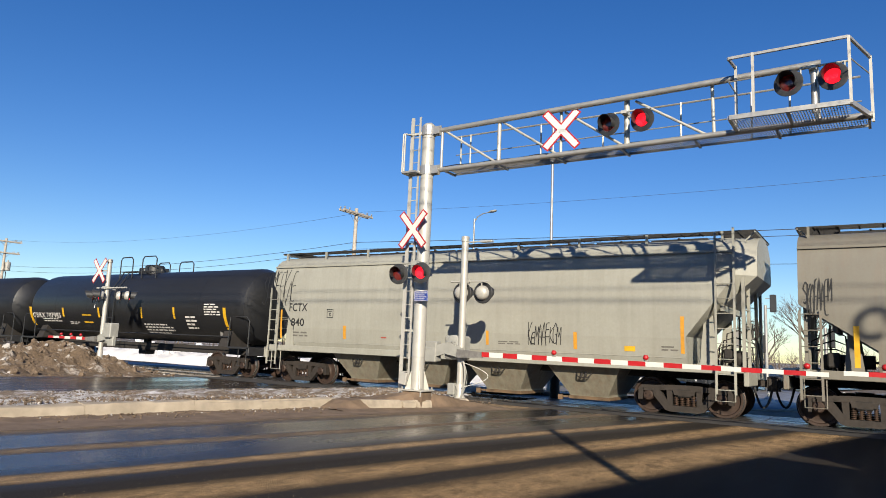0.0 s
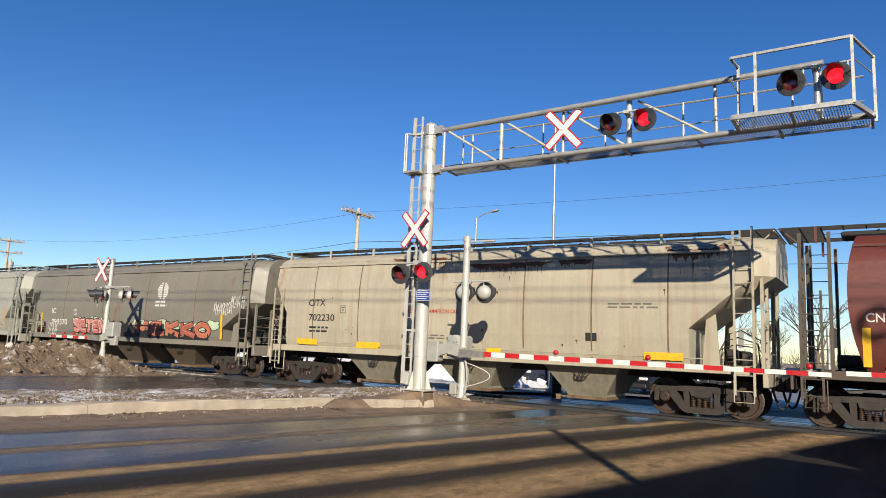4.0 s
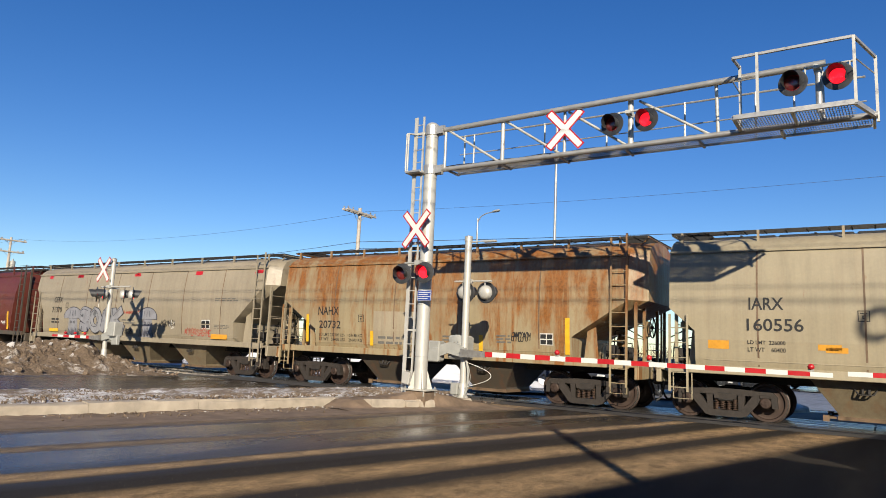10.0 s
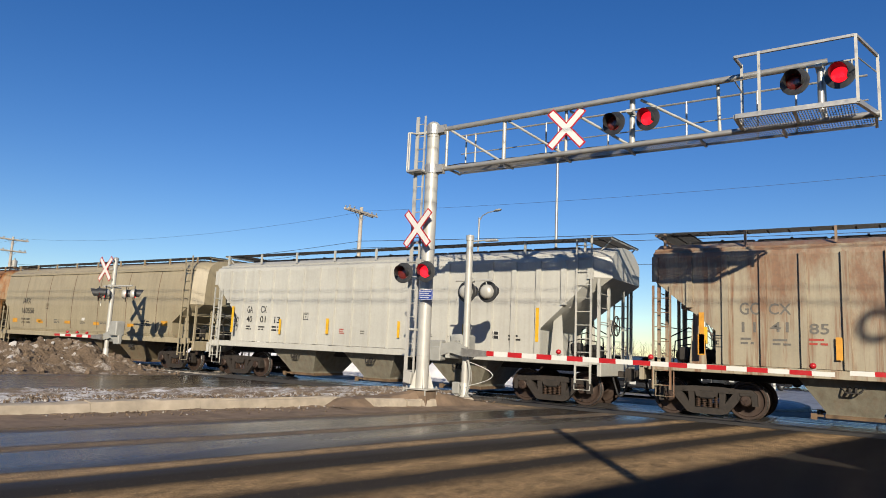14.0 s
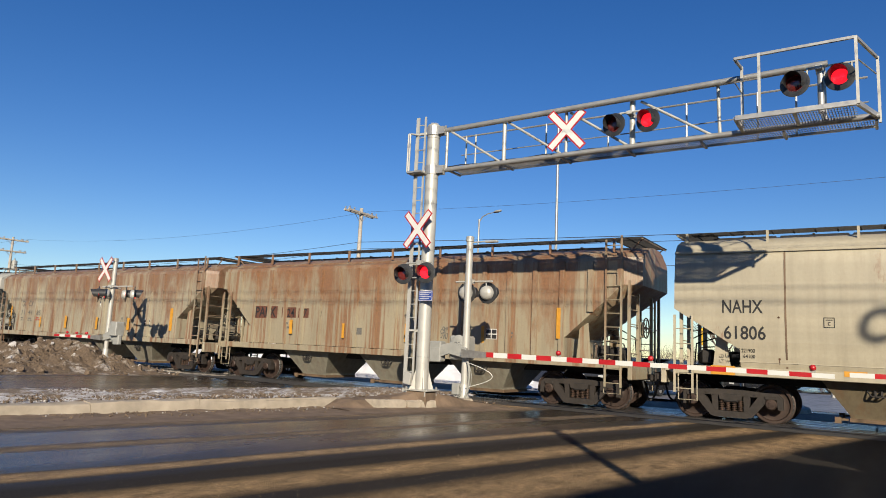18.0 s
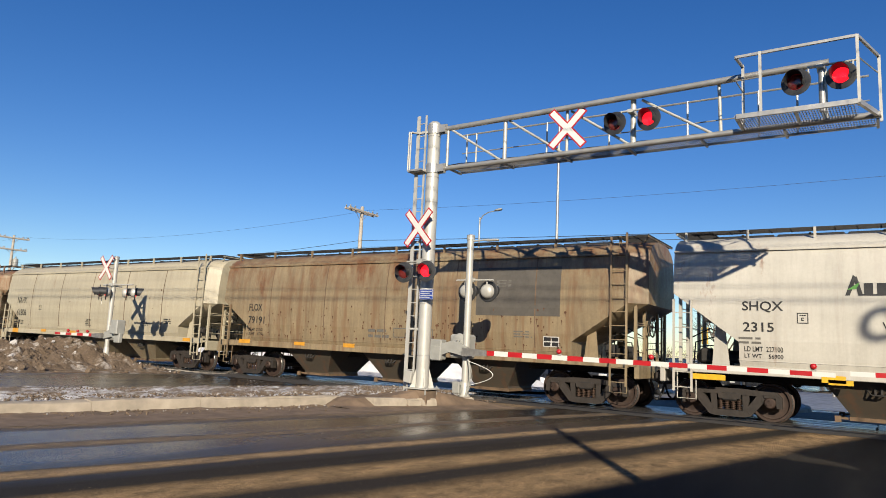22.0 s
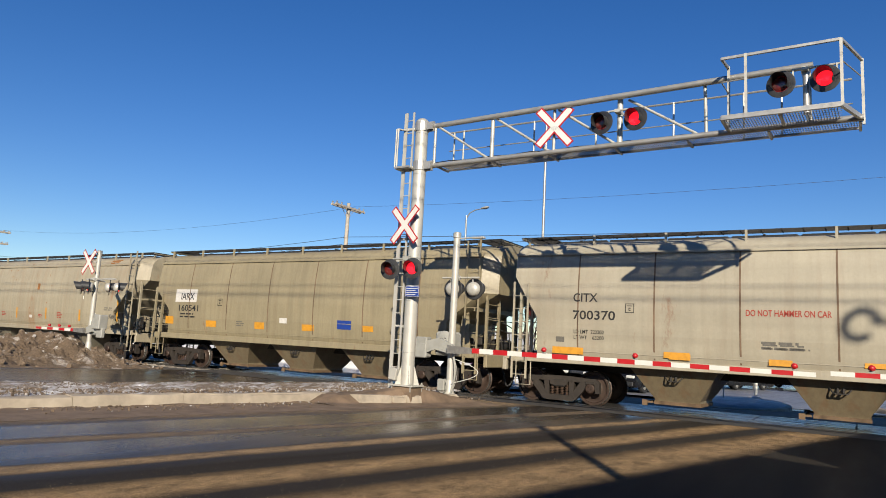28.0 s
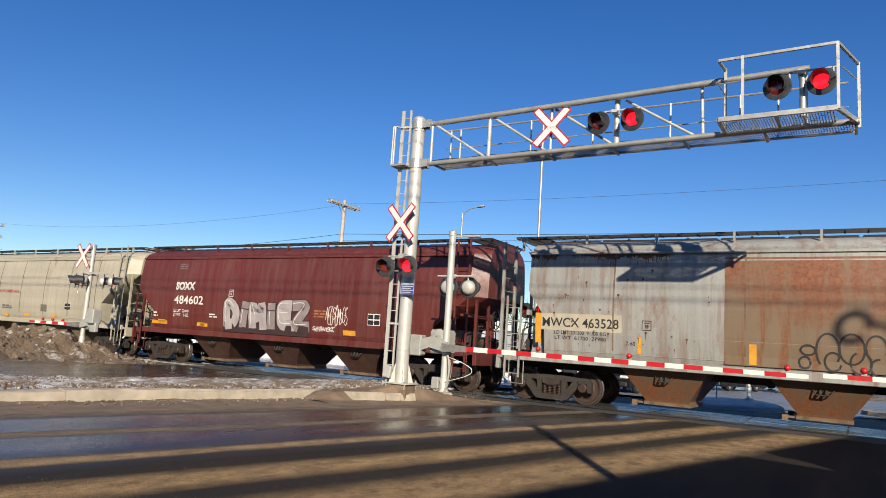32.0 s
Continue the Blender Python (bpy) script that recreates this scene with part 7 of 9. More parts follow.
strip(W["CITX702"], -6.71, 1.37, 0.83, 0.16, YELLOW)
strip(W["CITX702"], -3.53, 1.35, 0.48, 0.14, YELLOW)
strip(W["CITX702"], -1.50, 1.35, 0.47, 0.12, YELLOW)
strip(W["CITX702"], 0.82, 1.35, 0.47, 0.12, YELLOW)
small_print(W["CITX702"], -1.49, 1.63, 1.17, 0.17, 2, INKGREY, 1)
small_print(W["CITX702"], -0.10, 1.41, 0.68, 0.10, 1, INKGREY, 1)
small_print(W["CITX702"], 4.43, 2.59, 1.57, 0.18, 2, INKGREY, 1)
strip(W["CITX702"], -6.61, 1.33, 0.86, 0.19, YELLOW)
strip(W["CITX702"], -4.04, 1.29, 0.92, 0.20, YELLOW)
strip(W["CITX702"], -1.82, 1.30, 0.85, 0.17, YELLOW)
strip(W["CITX702"], 5.36, 1.35, 0.97, 0.19, YELLOW)
strip(W["CITX702"], 3.82, 1.76, 0.31, 0.22, INK, "badge", "small dark badge")
stain(W["CITX702"], 0.12, 3.60, 1.57, 0.33, RUSTP, 31)
stain(W["CITX702"], -2.88, 3.74, 2.40, 0.42, RUSTP, 32)
stain(W["CITX702"], -2.85, 3.84, 2.19, 0.36, RUSTP, 33)
stain(W["CITX702"], 0.08, 3.61, 2.84, 0.34, RUSTP, 34)
stain(W["CITX702"], 2.94, 3.66, 1.05, 0.32, RUSTP, 36)
stain(W["CITX702"], 5.83, 3.61, 1.59, 0.65, RUSTP, 35)
words(W["CN"], "CN", -6.69, 2.36, 0.35, 0.20, INKW)
words(W["CN"], "109873", -5.54, 2.34, 1.07, 0.23, INKW)
words(W["CN"], "Canada", -2.63, 2.30, 4.65, 1.15, INKW, 0.004)
small_print(W["CN"], -6.15, 1.69, 1.08, 0.27, 2, INKW, 3)
small_flag(W["CN"], 1.58, 3.12, 0.53, 0.37)
strip(W["CN"], -6.77, 1.40, 0.16, 0.84, YELLOW)
strip(W["CN"], -3.63, 1.41, 0.12, 0.40, YELLOW)
strip(W["CN"], 3.39, 1.40, 0.10, 0.40, YELLOW)
strip(W["CN"], 6.46, 1.35, 0.16, 0.89, YELLOW)
leaf_emblem(W["CN"], 2.60, 1.50, 1.69, 1.94, GOLD)
leaf_emblem(W["CN"], 4.49, 1.55, 1.61, 1.72, GOLDD, True)
backdrop_band(W["CN"], -1.33, 1.05, 3.71, 0.26, MINT)
mural(W["CN"], -1.20, 1.19, 3.47, 0.91, 5, (SKYB, SKYD), INK, 6, PURPLE, accent=INKW)
scrawl(W["CN"], -5.02, 1.03, 2.65, 0.27, INKW, 41, 14, 0.03)
scrawl(W["CN"], 2.62, 1.41, 0.77, 0.41, INKW, 42, 5, 0.025)
scrawl(W["CN"], 5.89, 1.58, 0.41, 0.23, INKW, 43, 3, 0.015)
scrawl(W["CN"], -3.38, 1.43, 0.68, 0.39, INKGREY, 44, 5, 0.015)
scrawl(W["CN"], 4.17, 1.57, 0.42, 0.26, INKW, 45, 4, 0.015)
words(W["CEFX"], "CEFX", -6.18, 2.71, 0.72, 0.26, INK)
words(W["CEFX"], "71370", -6.29, 2.24, 0.84, 0.26, INK)
small_print(W["CEFX"], -6.29, 1.69, 0.85, 0.28, 2, INK, 1)
plate_box(W["CEFX"], -5.15, 2.48, 0.22, INK)
words(W["CEFX"], "DO NOT HAMMER ON CAR", -0.95, 2.23, 1.72, 0.15, INKR)
strip(W["CEFX"], -6.45, 1.36, 0.76, 0.14, YELLOW)
strip(W["CEFX"], -3.63, 1.34, 0.36, 0.14, YELLOW)
strip(W["CEFX"], -1.50, 1.35, 0.29, 0.12, YELLOW)
strip(W["CEFX"], 0.98, 1.34, 0.42, 0.13, YELLOW)
strip(W["CEFX"], -4.53, 3.87, 0.42, 0.12, RED)
strip(W["CEFX"], -0.13, 3.86, 0.43, 0.12, RED)
strip(W["CEFX"], -4.56, 3.87, 0.41, 0.13, RED)
strip(W["CEFX"], 3.96, 3.84, 0.42, 0.15, RED)
strip(W["CEFX"], 7.39, 3.84, 0.43, 0.15, RED)
strip(W["CEFX"], -7.04, 3.86, 0.30, 0.14, RED)
strip(W["CEFX"], 0.01, 3.90, 0.23, 0.12, RED)
mural(W["CEFX"], -3.86, 1.27, 3.33, 1.17, 4, (GREYP, GREYQ), NAVY, 8, accent=NAVY, fat=0.24, shapes="SOAK")
toadstool(W["CEFX"], -5.17, 1.20, 1.46, 1.29, GREYP, NAVY, 18)
toadstool(W["CEFX"], 0.56, 1.29, 1.27, 1.21, GREYP, NAVY, 19)
small_print(W["CEFX"], -0.61, 1.77, 1.18, 0.24, 2, INKGREY, 1)
scrawl(W["CEFX"], -0.36, 1.38, 0.52, 0.25, INK, 46, 5, 0.02)
small_print(W["CEFX"], 5.38, 2.77, 1.55, 0.14, 2, INKGREY, 1)
test_panel(W["CEFX"], 4.66, 1.73, 0.51, 0.33)
small_print(W["CEFX"], 5.42, 1.72, 1.04, 0.17, 3, INKGREY, 1)
scrawl(W["CEFX"], 3.68, 1.42, 1.56, 0.33, INKR, 47, 8, 0.015)
scrawl(W["CEFX"], 2.13, 1.73, 0.91, 0.31, INK, 48, 6, 0.02)
scrawl(W["CEFX"], 2.71, 1.63, 0.29, 0.41, INKW, 49, 2, 0.02)
strip(W["CEFX"], 5.24, 1.35, 0.93, 0.18, AMBER)
words(W["NAHX20"], "NAHX", -4.47, 2.34, 0.92, 0.28, INK)
words(W["NAHX20"], "20732", -4.41, 1.89, 0.96, 0.26, INK)
words(W["NAHX20"], "LD LMT 227600 LBS   103180 KG", -4.40, 1.63, 1.87, 0.10, INK, 0.003)
words(W["NAHX20"], "LT WT   58400 LBS    26600 KG", -4.40, 1.48, 1.87, 0.10, INK, 0.003)
plate_box(W["NAHX20"], -2.70, 2.12, 0.23, INK)
strip(W["NAHX20"], -5.01, 1.42, 0.12, 0.94, YELLOW)
strip(W["NAHX20"], -2.19, 1.38, 0.13, 0.47, YELLOW)
strip(W["NAHX20"], -0.10, 1.37, 0.13, 0.48, YELLOW)
strip(W["NAHX20"], 1.85, 1.37, 0.13, 0.46, YELLOW)
small_print(W["NAHX20"], -1.87, 1.37, 1.53, 0.32, 2, INKGREY, 1)
small_print(W["NAHX20"], 0.59, 1.48, 0.75, 0.30, 3, INKGREY, 1)
test_panel(W["NAHX20"], 3.79, 1.61, 0.39, 0.32)
strip(W["NAHX20"], 4.53, 1.38, 0.13, 0.98, YELLOW)
small_print(W["NAHX20"], 2.43, 1.58, 0.58, 0.27, 3, INKGREY, 1)
scrawl(W["NAHX20"], 2.92, 1.68, 0.58, 0.27, INK, 50, 5, 0.015)
strip(W["NAHX20"], -2.06, 1.46, 1.83, 1.02, PANELP, "repainted_panel", "paler repainted panel")
words(W["IARX556"], "IARX", -5.55, 2.62, 0.74, 0.29, INK)
words(W["IARX556"], "160556", -5.60, 2.13, 1.19, 0.29, INK)
words(W["IARX556"], "LD LMT  226000", -5.59, 1.82, 0.80, 0.09, INK, 0.004)
words(W["IARX556"], "LT WT    60400", -5.59, 1.65, 0.80, 0.10, INK, 0.004)
plate_box(W["IARX556"], -3.36, 2.38, 0.23, INK)
strip(W["IARX556"], -6.47, 1.69, 0.47, 0.20, AMBER)
strip(W["IARX556"], -3.99, 1.68, 0.43, 0.12, AMBER)
strip(W["IARX556"], -4.14, 1.73, 0.46, 0.13, AMBER)
strip(W["IARX556"], -1.61, 1.70, 0.46, 0.13, AMBER)
strip(W["IARX556"], 0.79, 1.68, 0.44, 0.13, AMBER)
strip(W["IARX556"], 3.37, 1.66, 0.46, 0.13, AMBER)
strip(W["IARX556"], 5.73, 1.74, 0.42, 0.20, AMBER)
small_print(W["IARX556"], -0.31, 1.70, 0.49, 0.14, 3, INKGREY, 1)
small_print(W["IARX556"], -2.54, 1.67, 0.55, 0.21, 3, INKGREY, 1)
small_print(W["IARX556"], 1.30, 1.70, 0.66, 0.14, 2, INKGREY, 1)
small_print(W["IARX556"], 4.34, 1.67, 0.75, 0.27, 3, INK, 1)
strip(W["IARX556"], -0.16, 1.87, 0.24, 0.12, INKW, "label_plate", "small white label")
words(W["GACX"], "GA", -5.71, 2.34, 0.30, 0.25, INK)
words(W["GACX"], "CX", -4.98, 2.35, 0.30, 0.25, INK)
words(W["GACX"], "40", -5.71, 2.00, 0.30, 0.23, INK)
words(W["GACX"], "01", -4.99, 2.00, 0.29, 0.23, INK)
words(W["GACX"], "13", -4.25, 1.99, 0.28, 0.23, INK)
small_print(W["GACX"], -5.72, 1.68, 0.29, 0.19, 2, INK, 1)
small_print(W["GACX"], -5.06, 1.68, 0.38, 0.18, 2, INK, 2)
small_print(W["GACX"], -4.36, 1.65, 0.43, 0.23, 2, INK, 3)
strip(W["GACX"], -6.48, 1.62, 0.12, 0.96, YELLOW)
strip(W["GACX"], -3.93, 1.60, 0.10, 0.53, YELLOW)
strip(W["GACX"], -1.69, 1.67, 0.12, 0.52, YELLOW)
strip(W["GACX"], 1.32, 1.63, 0.10, 0.52, YELLOW)
strip(W["GACX"], 3.72, 1.61, 0.11, 0.49, YELLOW)
test_panel(W["GACX"], 4.55, 1.70, 0.36, 0.24)
plate_box(W["GACX"], -2.83, 2.13, 0.23, INK)
small_print(W["GACX"], -1.14, 1.67, 0.27, 0.19, 3, INKR, 1)
small_print(W["GACX"], 2.99, 1.66, 0.25, 0.29, 3, INK, 1)
small_print(W["GACX"], 2.16, 1.67, 0.58, 0.12, 2, INK, 1)
scrawl(W["GACX"], -6.38, 1.77, 0.43, 0.41, INK, 51, 4, 0.02)
strip(W["GACX"], 6.09, 1.67, 0.10, 0.94, YELLOW)
small_print(W["GACX"], -0.23, 1.67, 0.23, 0.15, 2, INKGREY, 1)
small_print(W["GACX"], 5.22, 1.63, 0.42, 0.21, 2, INK, 1)
words(W["GCCX"], "GC", -5.89, 2.49, 0.43, 0.29, INKGREY)
words(W["GCCX"], "CX", -5.26, 2.50, 0.47, 0.26, INKGREY)
words(W["GCCX"], "11", -5.85, 2.08, 0.31, 0.24, INKGREY)
words(W["GCCX"], "41", -5.24, 2.10, 0.39, 0.23, INKGREY)
words(W["GCCX"], "85", -4.43, 2.07, 0.39, 0.24, INKGREY)
small_print(W["GCCX"], -5.88, 1.75, 0.31, 0.20, 2, INKGREY, 1)
small_print(W["GCCX"], -5.19, 1.75, 0.41, 0.19, 2, INKGREY, 1)
small_print(W["GCCX"], -4.44, 1.78, 0.39, 0.19, 2, INKR, 1)
strip(W["GCCX"], -6.81, 1.53, 0.12, 1.00, AMBER)
strip(W["GCCX"], -3.92, 1.51, 0.13, 0.50, AMBER)
plate_box(W["GCCX"], -6.54, 1.70, 0.28, INK)
test_panel(W["GCCX"], 4.38, 1.74, 0.42, 0.30)
strip(W["GCCX"], -1.68, 1.52, 0.18, 0.56, AMBER)
strip(W["GCCX"], 0.89, 1.52, 0.16, 0.53, AMBER)
strip(W["GCCX"], 3.27, 1.55, 0.18, 0.51, AMBER)
strip(W["GCCX"], 6.19, 1.59, 0.18, 0.90, AMBER)
strip(W["GCCX"], -6.84, 1.50, 0.17, 0.50, AMBER)
scrawl(W["GCCX"], 2.72, 1.64, 0.59, 0.51, INKGREY, 52, 4, 0.02)
words(W["PAEX"], "PAEX", -5.93, 2.23, 1.04, 0.37, INK)
words(W["PAEX"], "224", -4.49, 2.25, 0.53, 0.29, INK)
words(W["PAEX"], "67", -3.70, 2.27, 0.35, 0.27, INK)
strip(W["PAEX"], -6.03, 2.19, 1.22, 0.44, RUSTP2, "patch", "brown repainted patch")
strip(W["PAEX"], -4.58, 2.22, 0.70, 0.37, RUSTP2, "patch", "brown repainted patch")
strip(W["PAEX"], -3.77, 2.23, 0.50, 0.33, RUSTP2, "patch", "brown repainted patch")
strip(W["PAEX"], -4.10, 1.65, 0.15, 0.50, AMBER)
strip(W["PAEX"], -1.65, 1.58, 0.11, 0.49, AMBER)
strip(W["PAEX"], 0.93, 1.54, 0.12, 0.57, AMBER)
strip(W["PAEX"], 3.68, 1.62, 0.10, 0.49, AMBER)
strip(W["PAEX"], 6.03, 1.81, 0.12, 0.84, AMBER)
test_panel(W["PAEX"], 3.80, 1.73, 0.37, 0.30)
plate_box(W["PAEX"], -2.90, 2.26, 0.22, INK)
scrawl(W["PAEX"], 1.30, 1.64, 0.39, 0.34, INKGREY, 53, 4, 0.015)
scrawl(W["PAEX"], 2.24, 1.68, 0.25, 0.37, INKGREY, 54, 3, 0.015)
small_print(W["PAEX"], -4.51, 1.77, 0.37, 0.29, 2, INKGREY, 1)
small_print(W["PAEX"], 4.50, 1.74, 0.26, 0.21, 2, INKGREY, 1)
strip(W["PAEX"], -1.15, 1.72, 0.30, 0.22, INKGREY, "badge", "faded badge")
words(W["NAHX61"], "NAHX", -6.60, 2.56, 0.89, 0.31, INK)
words(W["NAHX61"], "61806", -6.57, 1.94, 0.91, 0.32, INK)
words(W["NAHX61"], "LD LMT 221900", -6.55, 1.64, 0.65, 0.09, INK, 0.004)
words(W["NAHX61"], "LT WT   64100", -6.55, 1.51, 0.65, 0.09, INK, 0.004)
plate_box(W["NAHX61"], -4.48, 2.25, 0.22, INK)
words(W["NAHX61"], "CAUTION", -0.25, 1.79, 0.37, 0.09, INK, 0.004)
small_print(W["NAHX61"], -0.34, 1.55, 0.50, 0.21, 3, INK, 1)
small_print(W["NAHX61"], 4.01, 1.64, 0.43, 0.21, 3, INKGREY, 1)
strip(W["NAHX61"], -6.89, 1.10, 0.55, 0.21, AMBER)
strip(W["NAHX61"], -4.12, 1.20, 0.44, 0.12, AMBER)
strip(W["NAHX61"], -1.59, 1.19, 0.51, 0.13, AMBER)
strip(W["NAHX61"], 6.72, 1.13, 0.47, 0.13, AMBER)
small_print(W["NAHX61"], 5.43, 1.76, 0.60, 0.23, 3, INK, 1)
small_print(W["NAHX61"], 3.88, 1.74, 0.46, 0.14, 2, INKGREY, 1)
words(W["FLOX"], "FLOX", -6.34, 2.38, 0.69, 0.26, INK)
words(W["FLOX"], "79191", -6.35, 1.92, 0.85, 0.26, INK)
words(W["FLOX"], "LD LMT  222350", -6.38, 1.65, 0.81, 0.10, INK, 0.003)
words(W["FLOX"], "LT WT    63700", -6.38, 1.50, 0.81, 0.10, INK, 0.003)
test_panel(W["FLOX"], 5.51, 1.54, 0.47, 0.28)
strip(W["FLOX"], 3.35, 2.37, 2.65, 1.39, PATCHD, "repainted_patch", "dark grey repainted patch")
strip(W["FLOX"], -6.84, 1.19, 0.61, 0.14, AMBER)
strip(W["FLOX"], -3.98, 1.21, 0.51, 0.12, AMBER)
strip(W["FLOX"], -1.72, 1.23, 0.49, 0.13, AMBER)
small_print(W["FLOX"], 4.60, 1.73, 0.65, 0.22, 3, INKGREY, 1)
small_print(W["FLOX"], -0.68, 1.51, 1.00, 0.35, 2, INKGREY, 1)
words(W["FLOX"], "SEI", 3.64, 3.20, 0.84, 0.20, INKGREY)
words(W["SHQX"], "SHQX", -4.43, 2.55, 0.87, 0.26, INK)
words(W["SHQX"], "2315", -4.42, 2.10, 0.66, 0.22, INK)
words(W["SHQX"], "LD LMT  227100", -4.40, 1.64, 0.82, 0.12, INK, 0.004)
words(W["SHQX"], "LT WT    56900", -4.40, 1.49, 0.82, 0.10, INK, 0.004)
plate_box(W["SHQX"], -3.28, 2.31, 0.23, INK)
brand_shape(W["SHQX"], -2.32, 2.83, 1.79, 0.57)
words(W["SHQX"], "Wholesale", -1.65, 2.18, 1.17, 0.19, INK, 0.0)
words(W["SHQX"], "GROW", 0.05, 2.41, 1.05, 0.25, INK)
words(W["SHQX"], "NG", 1.31, 2.43, 0.51, 0.25, INK)
sprout(W["SHQX"], 1.01, 2.40, 0.39, 0.64)
words(W["SHQX"], "together", 0.07, 2.08, 1.75, 0.26, INKG, 0.012)
strip(W["SHQX"], -2.83, 1.02, 0.47, 0.16, YELLOW)
strip(W["SHQX"], -0.40, 0.97, 0.45, 0.16, YELLOW)
strip(W["SHQX"], 2.00, 0.96, 0.45, 0.15, YELLOW)
strip(W["SHQX"], 4.61, 0.92, 0.87, 0.15, YELLOW)
test_panel(W["SHQX"], 2.96, 1.59, 0.47, 0.31)
small_print(W["SHQX"], -0.83, 1.57, 0.97, 0.33, 4, INKR, 1)
small_print(W["SHQX"], 2.89, 1.96, 1.35, 0.70, 7, INKGREY, 6)
small_print(W["SHQX"], 3.84, 1.57, 0.45, 0.20, 2, INKGREY, 1)
small_print(W["SHQX"], 0.91, 1.08, 0.73, 0.13, 1, INKGREY, 1)
strip(W["SHQX"], -5.67, 0.93, 0.84, 0.13, YELLOW)
strip(W["SHQX"], -2.70, 0.98, 0.48, 0.11, YELLOW)
small_print(W["SHQX"], -4.52, 1.77, 0.64, 0.20, 2, INKGREY, 1)
words(W["SOXX5"], "SOXX", -6.79, 2.58, 0.75, 0.24, INK)
words(W["SOXX5"], "517566", -6.80, 2.08, 0.97, 0.27, INK)
words(W["SOXX5"], "LD LMT  223100", -6.76, 1.95, 0.76, 0.10, INK, 0.003)
words(W["SOXX5"], "LT WT    62900", -6.76, 1.81, 0.76, 0.10, INK, 0.003)
plate_box(W["SOXX5"], -5.17, 2.31, 0.21, INK)
strip(W["SOXX5"], -6.99, 1.59, 0.14, 0.96, AMBER)
strip(W["SOXX5"], -4.13, 1.57, 0.12, 0.51, AMBER)
strip(W["SOXX5"], -1.41, 1.57, 0.10, 0.50, AMBER)
strip(W["SOXX5"], 1.16, 1.60, 0.11, 0.51, AMBER)
strip(W["SOXX5"], 3.88, 1.57, 0.12, 0.50, AMBER)
strip(W["SOXX5"], 6.66, 1.59, 0.11, 0.94, AMBER)
test_panel(W["SOXX5"], 4.75, 1.59, 0.44, 0.35)
small_print(W["SOXX5"], 5.76, 2.03, 0.77, 0.17, 2, INKGREY, 1)
small_print(W["SOXX5"], 2.14, 1.62, 0.47, 0.31, 4, INKR, 1)
small_print(W["SOXX5"], 0.57, 1.62, 0.38, 0.17, 3, INKR, 1)
words(W["SOXX5"], "FUTBOL", -6.13, 1.31, 1.15, 0.26, INKR, 0.004)
small_print(W["SOXX5"], -2.75, 1.64, 0.42, 0.22, 3, INKR, 1)
scrawl(W["SOXX5"], 6.17, 1.69, 0.47, 0.26, INKGREY, 57, 5, 0.012)
strip(W["SOXX5"], -0.21, 1.62, 0.24, 0.13, INKW, "label_plate", "small white label")
small_print(W["SOXX5"], -3.56, 1.63, 0.38, 0.13, 2, INKGREY, 1)
stain(W["SOXX5"], -6.56, 2.83, 0.23, 0.45, RUSTP3, 66)
stain(W["SOXX5"], -0.80, 3.99, 0.11, 0.25, RUSTP3, 67)
stain(W["SOXX5"], 0.23, 2.76, 0.26, 0.51, RUSTP3, 68)
stain(W["SOXX5"], 5.53, 3.91, 0.74, 0.41, RUSTP3, 69)
strip(W["IARX541"], -6.17, 2.51, 1.25, 0.49, INKW, "patch", "white repainted patch")
words(W["IARX541"], "IARX", -5.83, 2.60, 0.77, 0.26, INK)
words(W["IARX541"], "160541", -5.92, 2.16, 1.13, 0.24, INK)
small_print(W["IARX541"], -5.84, 1.86, 1.06, 0.22, 2, INK, 1)
plate_box(W["IARX541"], -3.71, 2.39, 0.25, INK)
strip(W["IARX541"], -6.71, 1.65, 0.49, 0.29, AMBER)
strip(W["IARX541"], -4.31, 1.60, 0.57, 0.23, AMBER)
strip(W["IARX541"], -1.70, 1.60, 0.48, 0.24, AMBER)
strip(W["IARX541"], 0.59, 1.62, 0.54, 0.21, AMBER)
strip(W["IARX541"], 3.20, 1.68, 0.45, 0.18, AMBER)
strip(W["IARX541"], 2.15, 1.72, 0.59, 0.29, BLUE, "small_sign", "small blue sign")
strip(W["IARX541"], -0.47, 1.84, 0.35, 0.18, INKW, "label_plate", "small white label")
small_print(W["IARX541"], -2.65, 1.65, 0.44, 0.20, 3, INKGREY, 1)
words(W["CITX700"], "CITX", -6.15, 2.74, 0.67, 0.23, INK)
words(W["CITX700"], "700370", -6.15, 2.27, 1.15, 0.24, INK)
words(W["CITX700"], "LD LMT  223300", -6.12, 1.90, 0.82, 0.10, INK, 0.004)
words(W["CITX700"], "LT WT    63200", -6.12, 1.75, 0.82, 0.10, INK, 0.004)
words(W["CITX700"], "DO NOT HAMMER ON CAR", -1.88, 2.46, 1.76, 0.15, INKR)
plate_box(W["CITX700"], -4.74, 2.47, 0.23, INK)
strip(W["CITX700"], -3.65, 1.35, 0.51, 0.15, AMBER)
strip(W["CITX700"], -1.41, 1.34, 0.49, 0.14, AMBER)
small_print(W["CITX700"], -1.53, 1.67, 1.14, 0.15, 2, INKGREY, 1)
strip(W["CITX700"], -6.63, 1.66, 0.24, 0.14, INKGREY, "badge", "small dark badge")
strip(W["CITX700"], 1.84, 1.65, 0.51, 0.32, INKGREY, "badge", "grey notice panel")
test_panel(W["CITX700"], 3.78, 1.77, 0.47, 0.32)
small_print(W["CITX700"], -1.56, 1.64, 1.04, 0.24, 2, INKGREY, 1)
strip(W["CITX700"], -6.73, 1.35, 0.87, 0.18, AMBER)
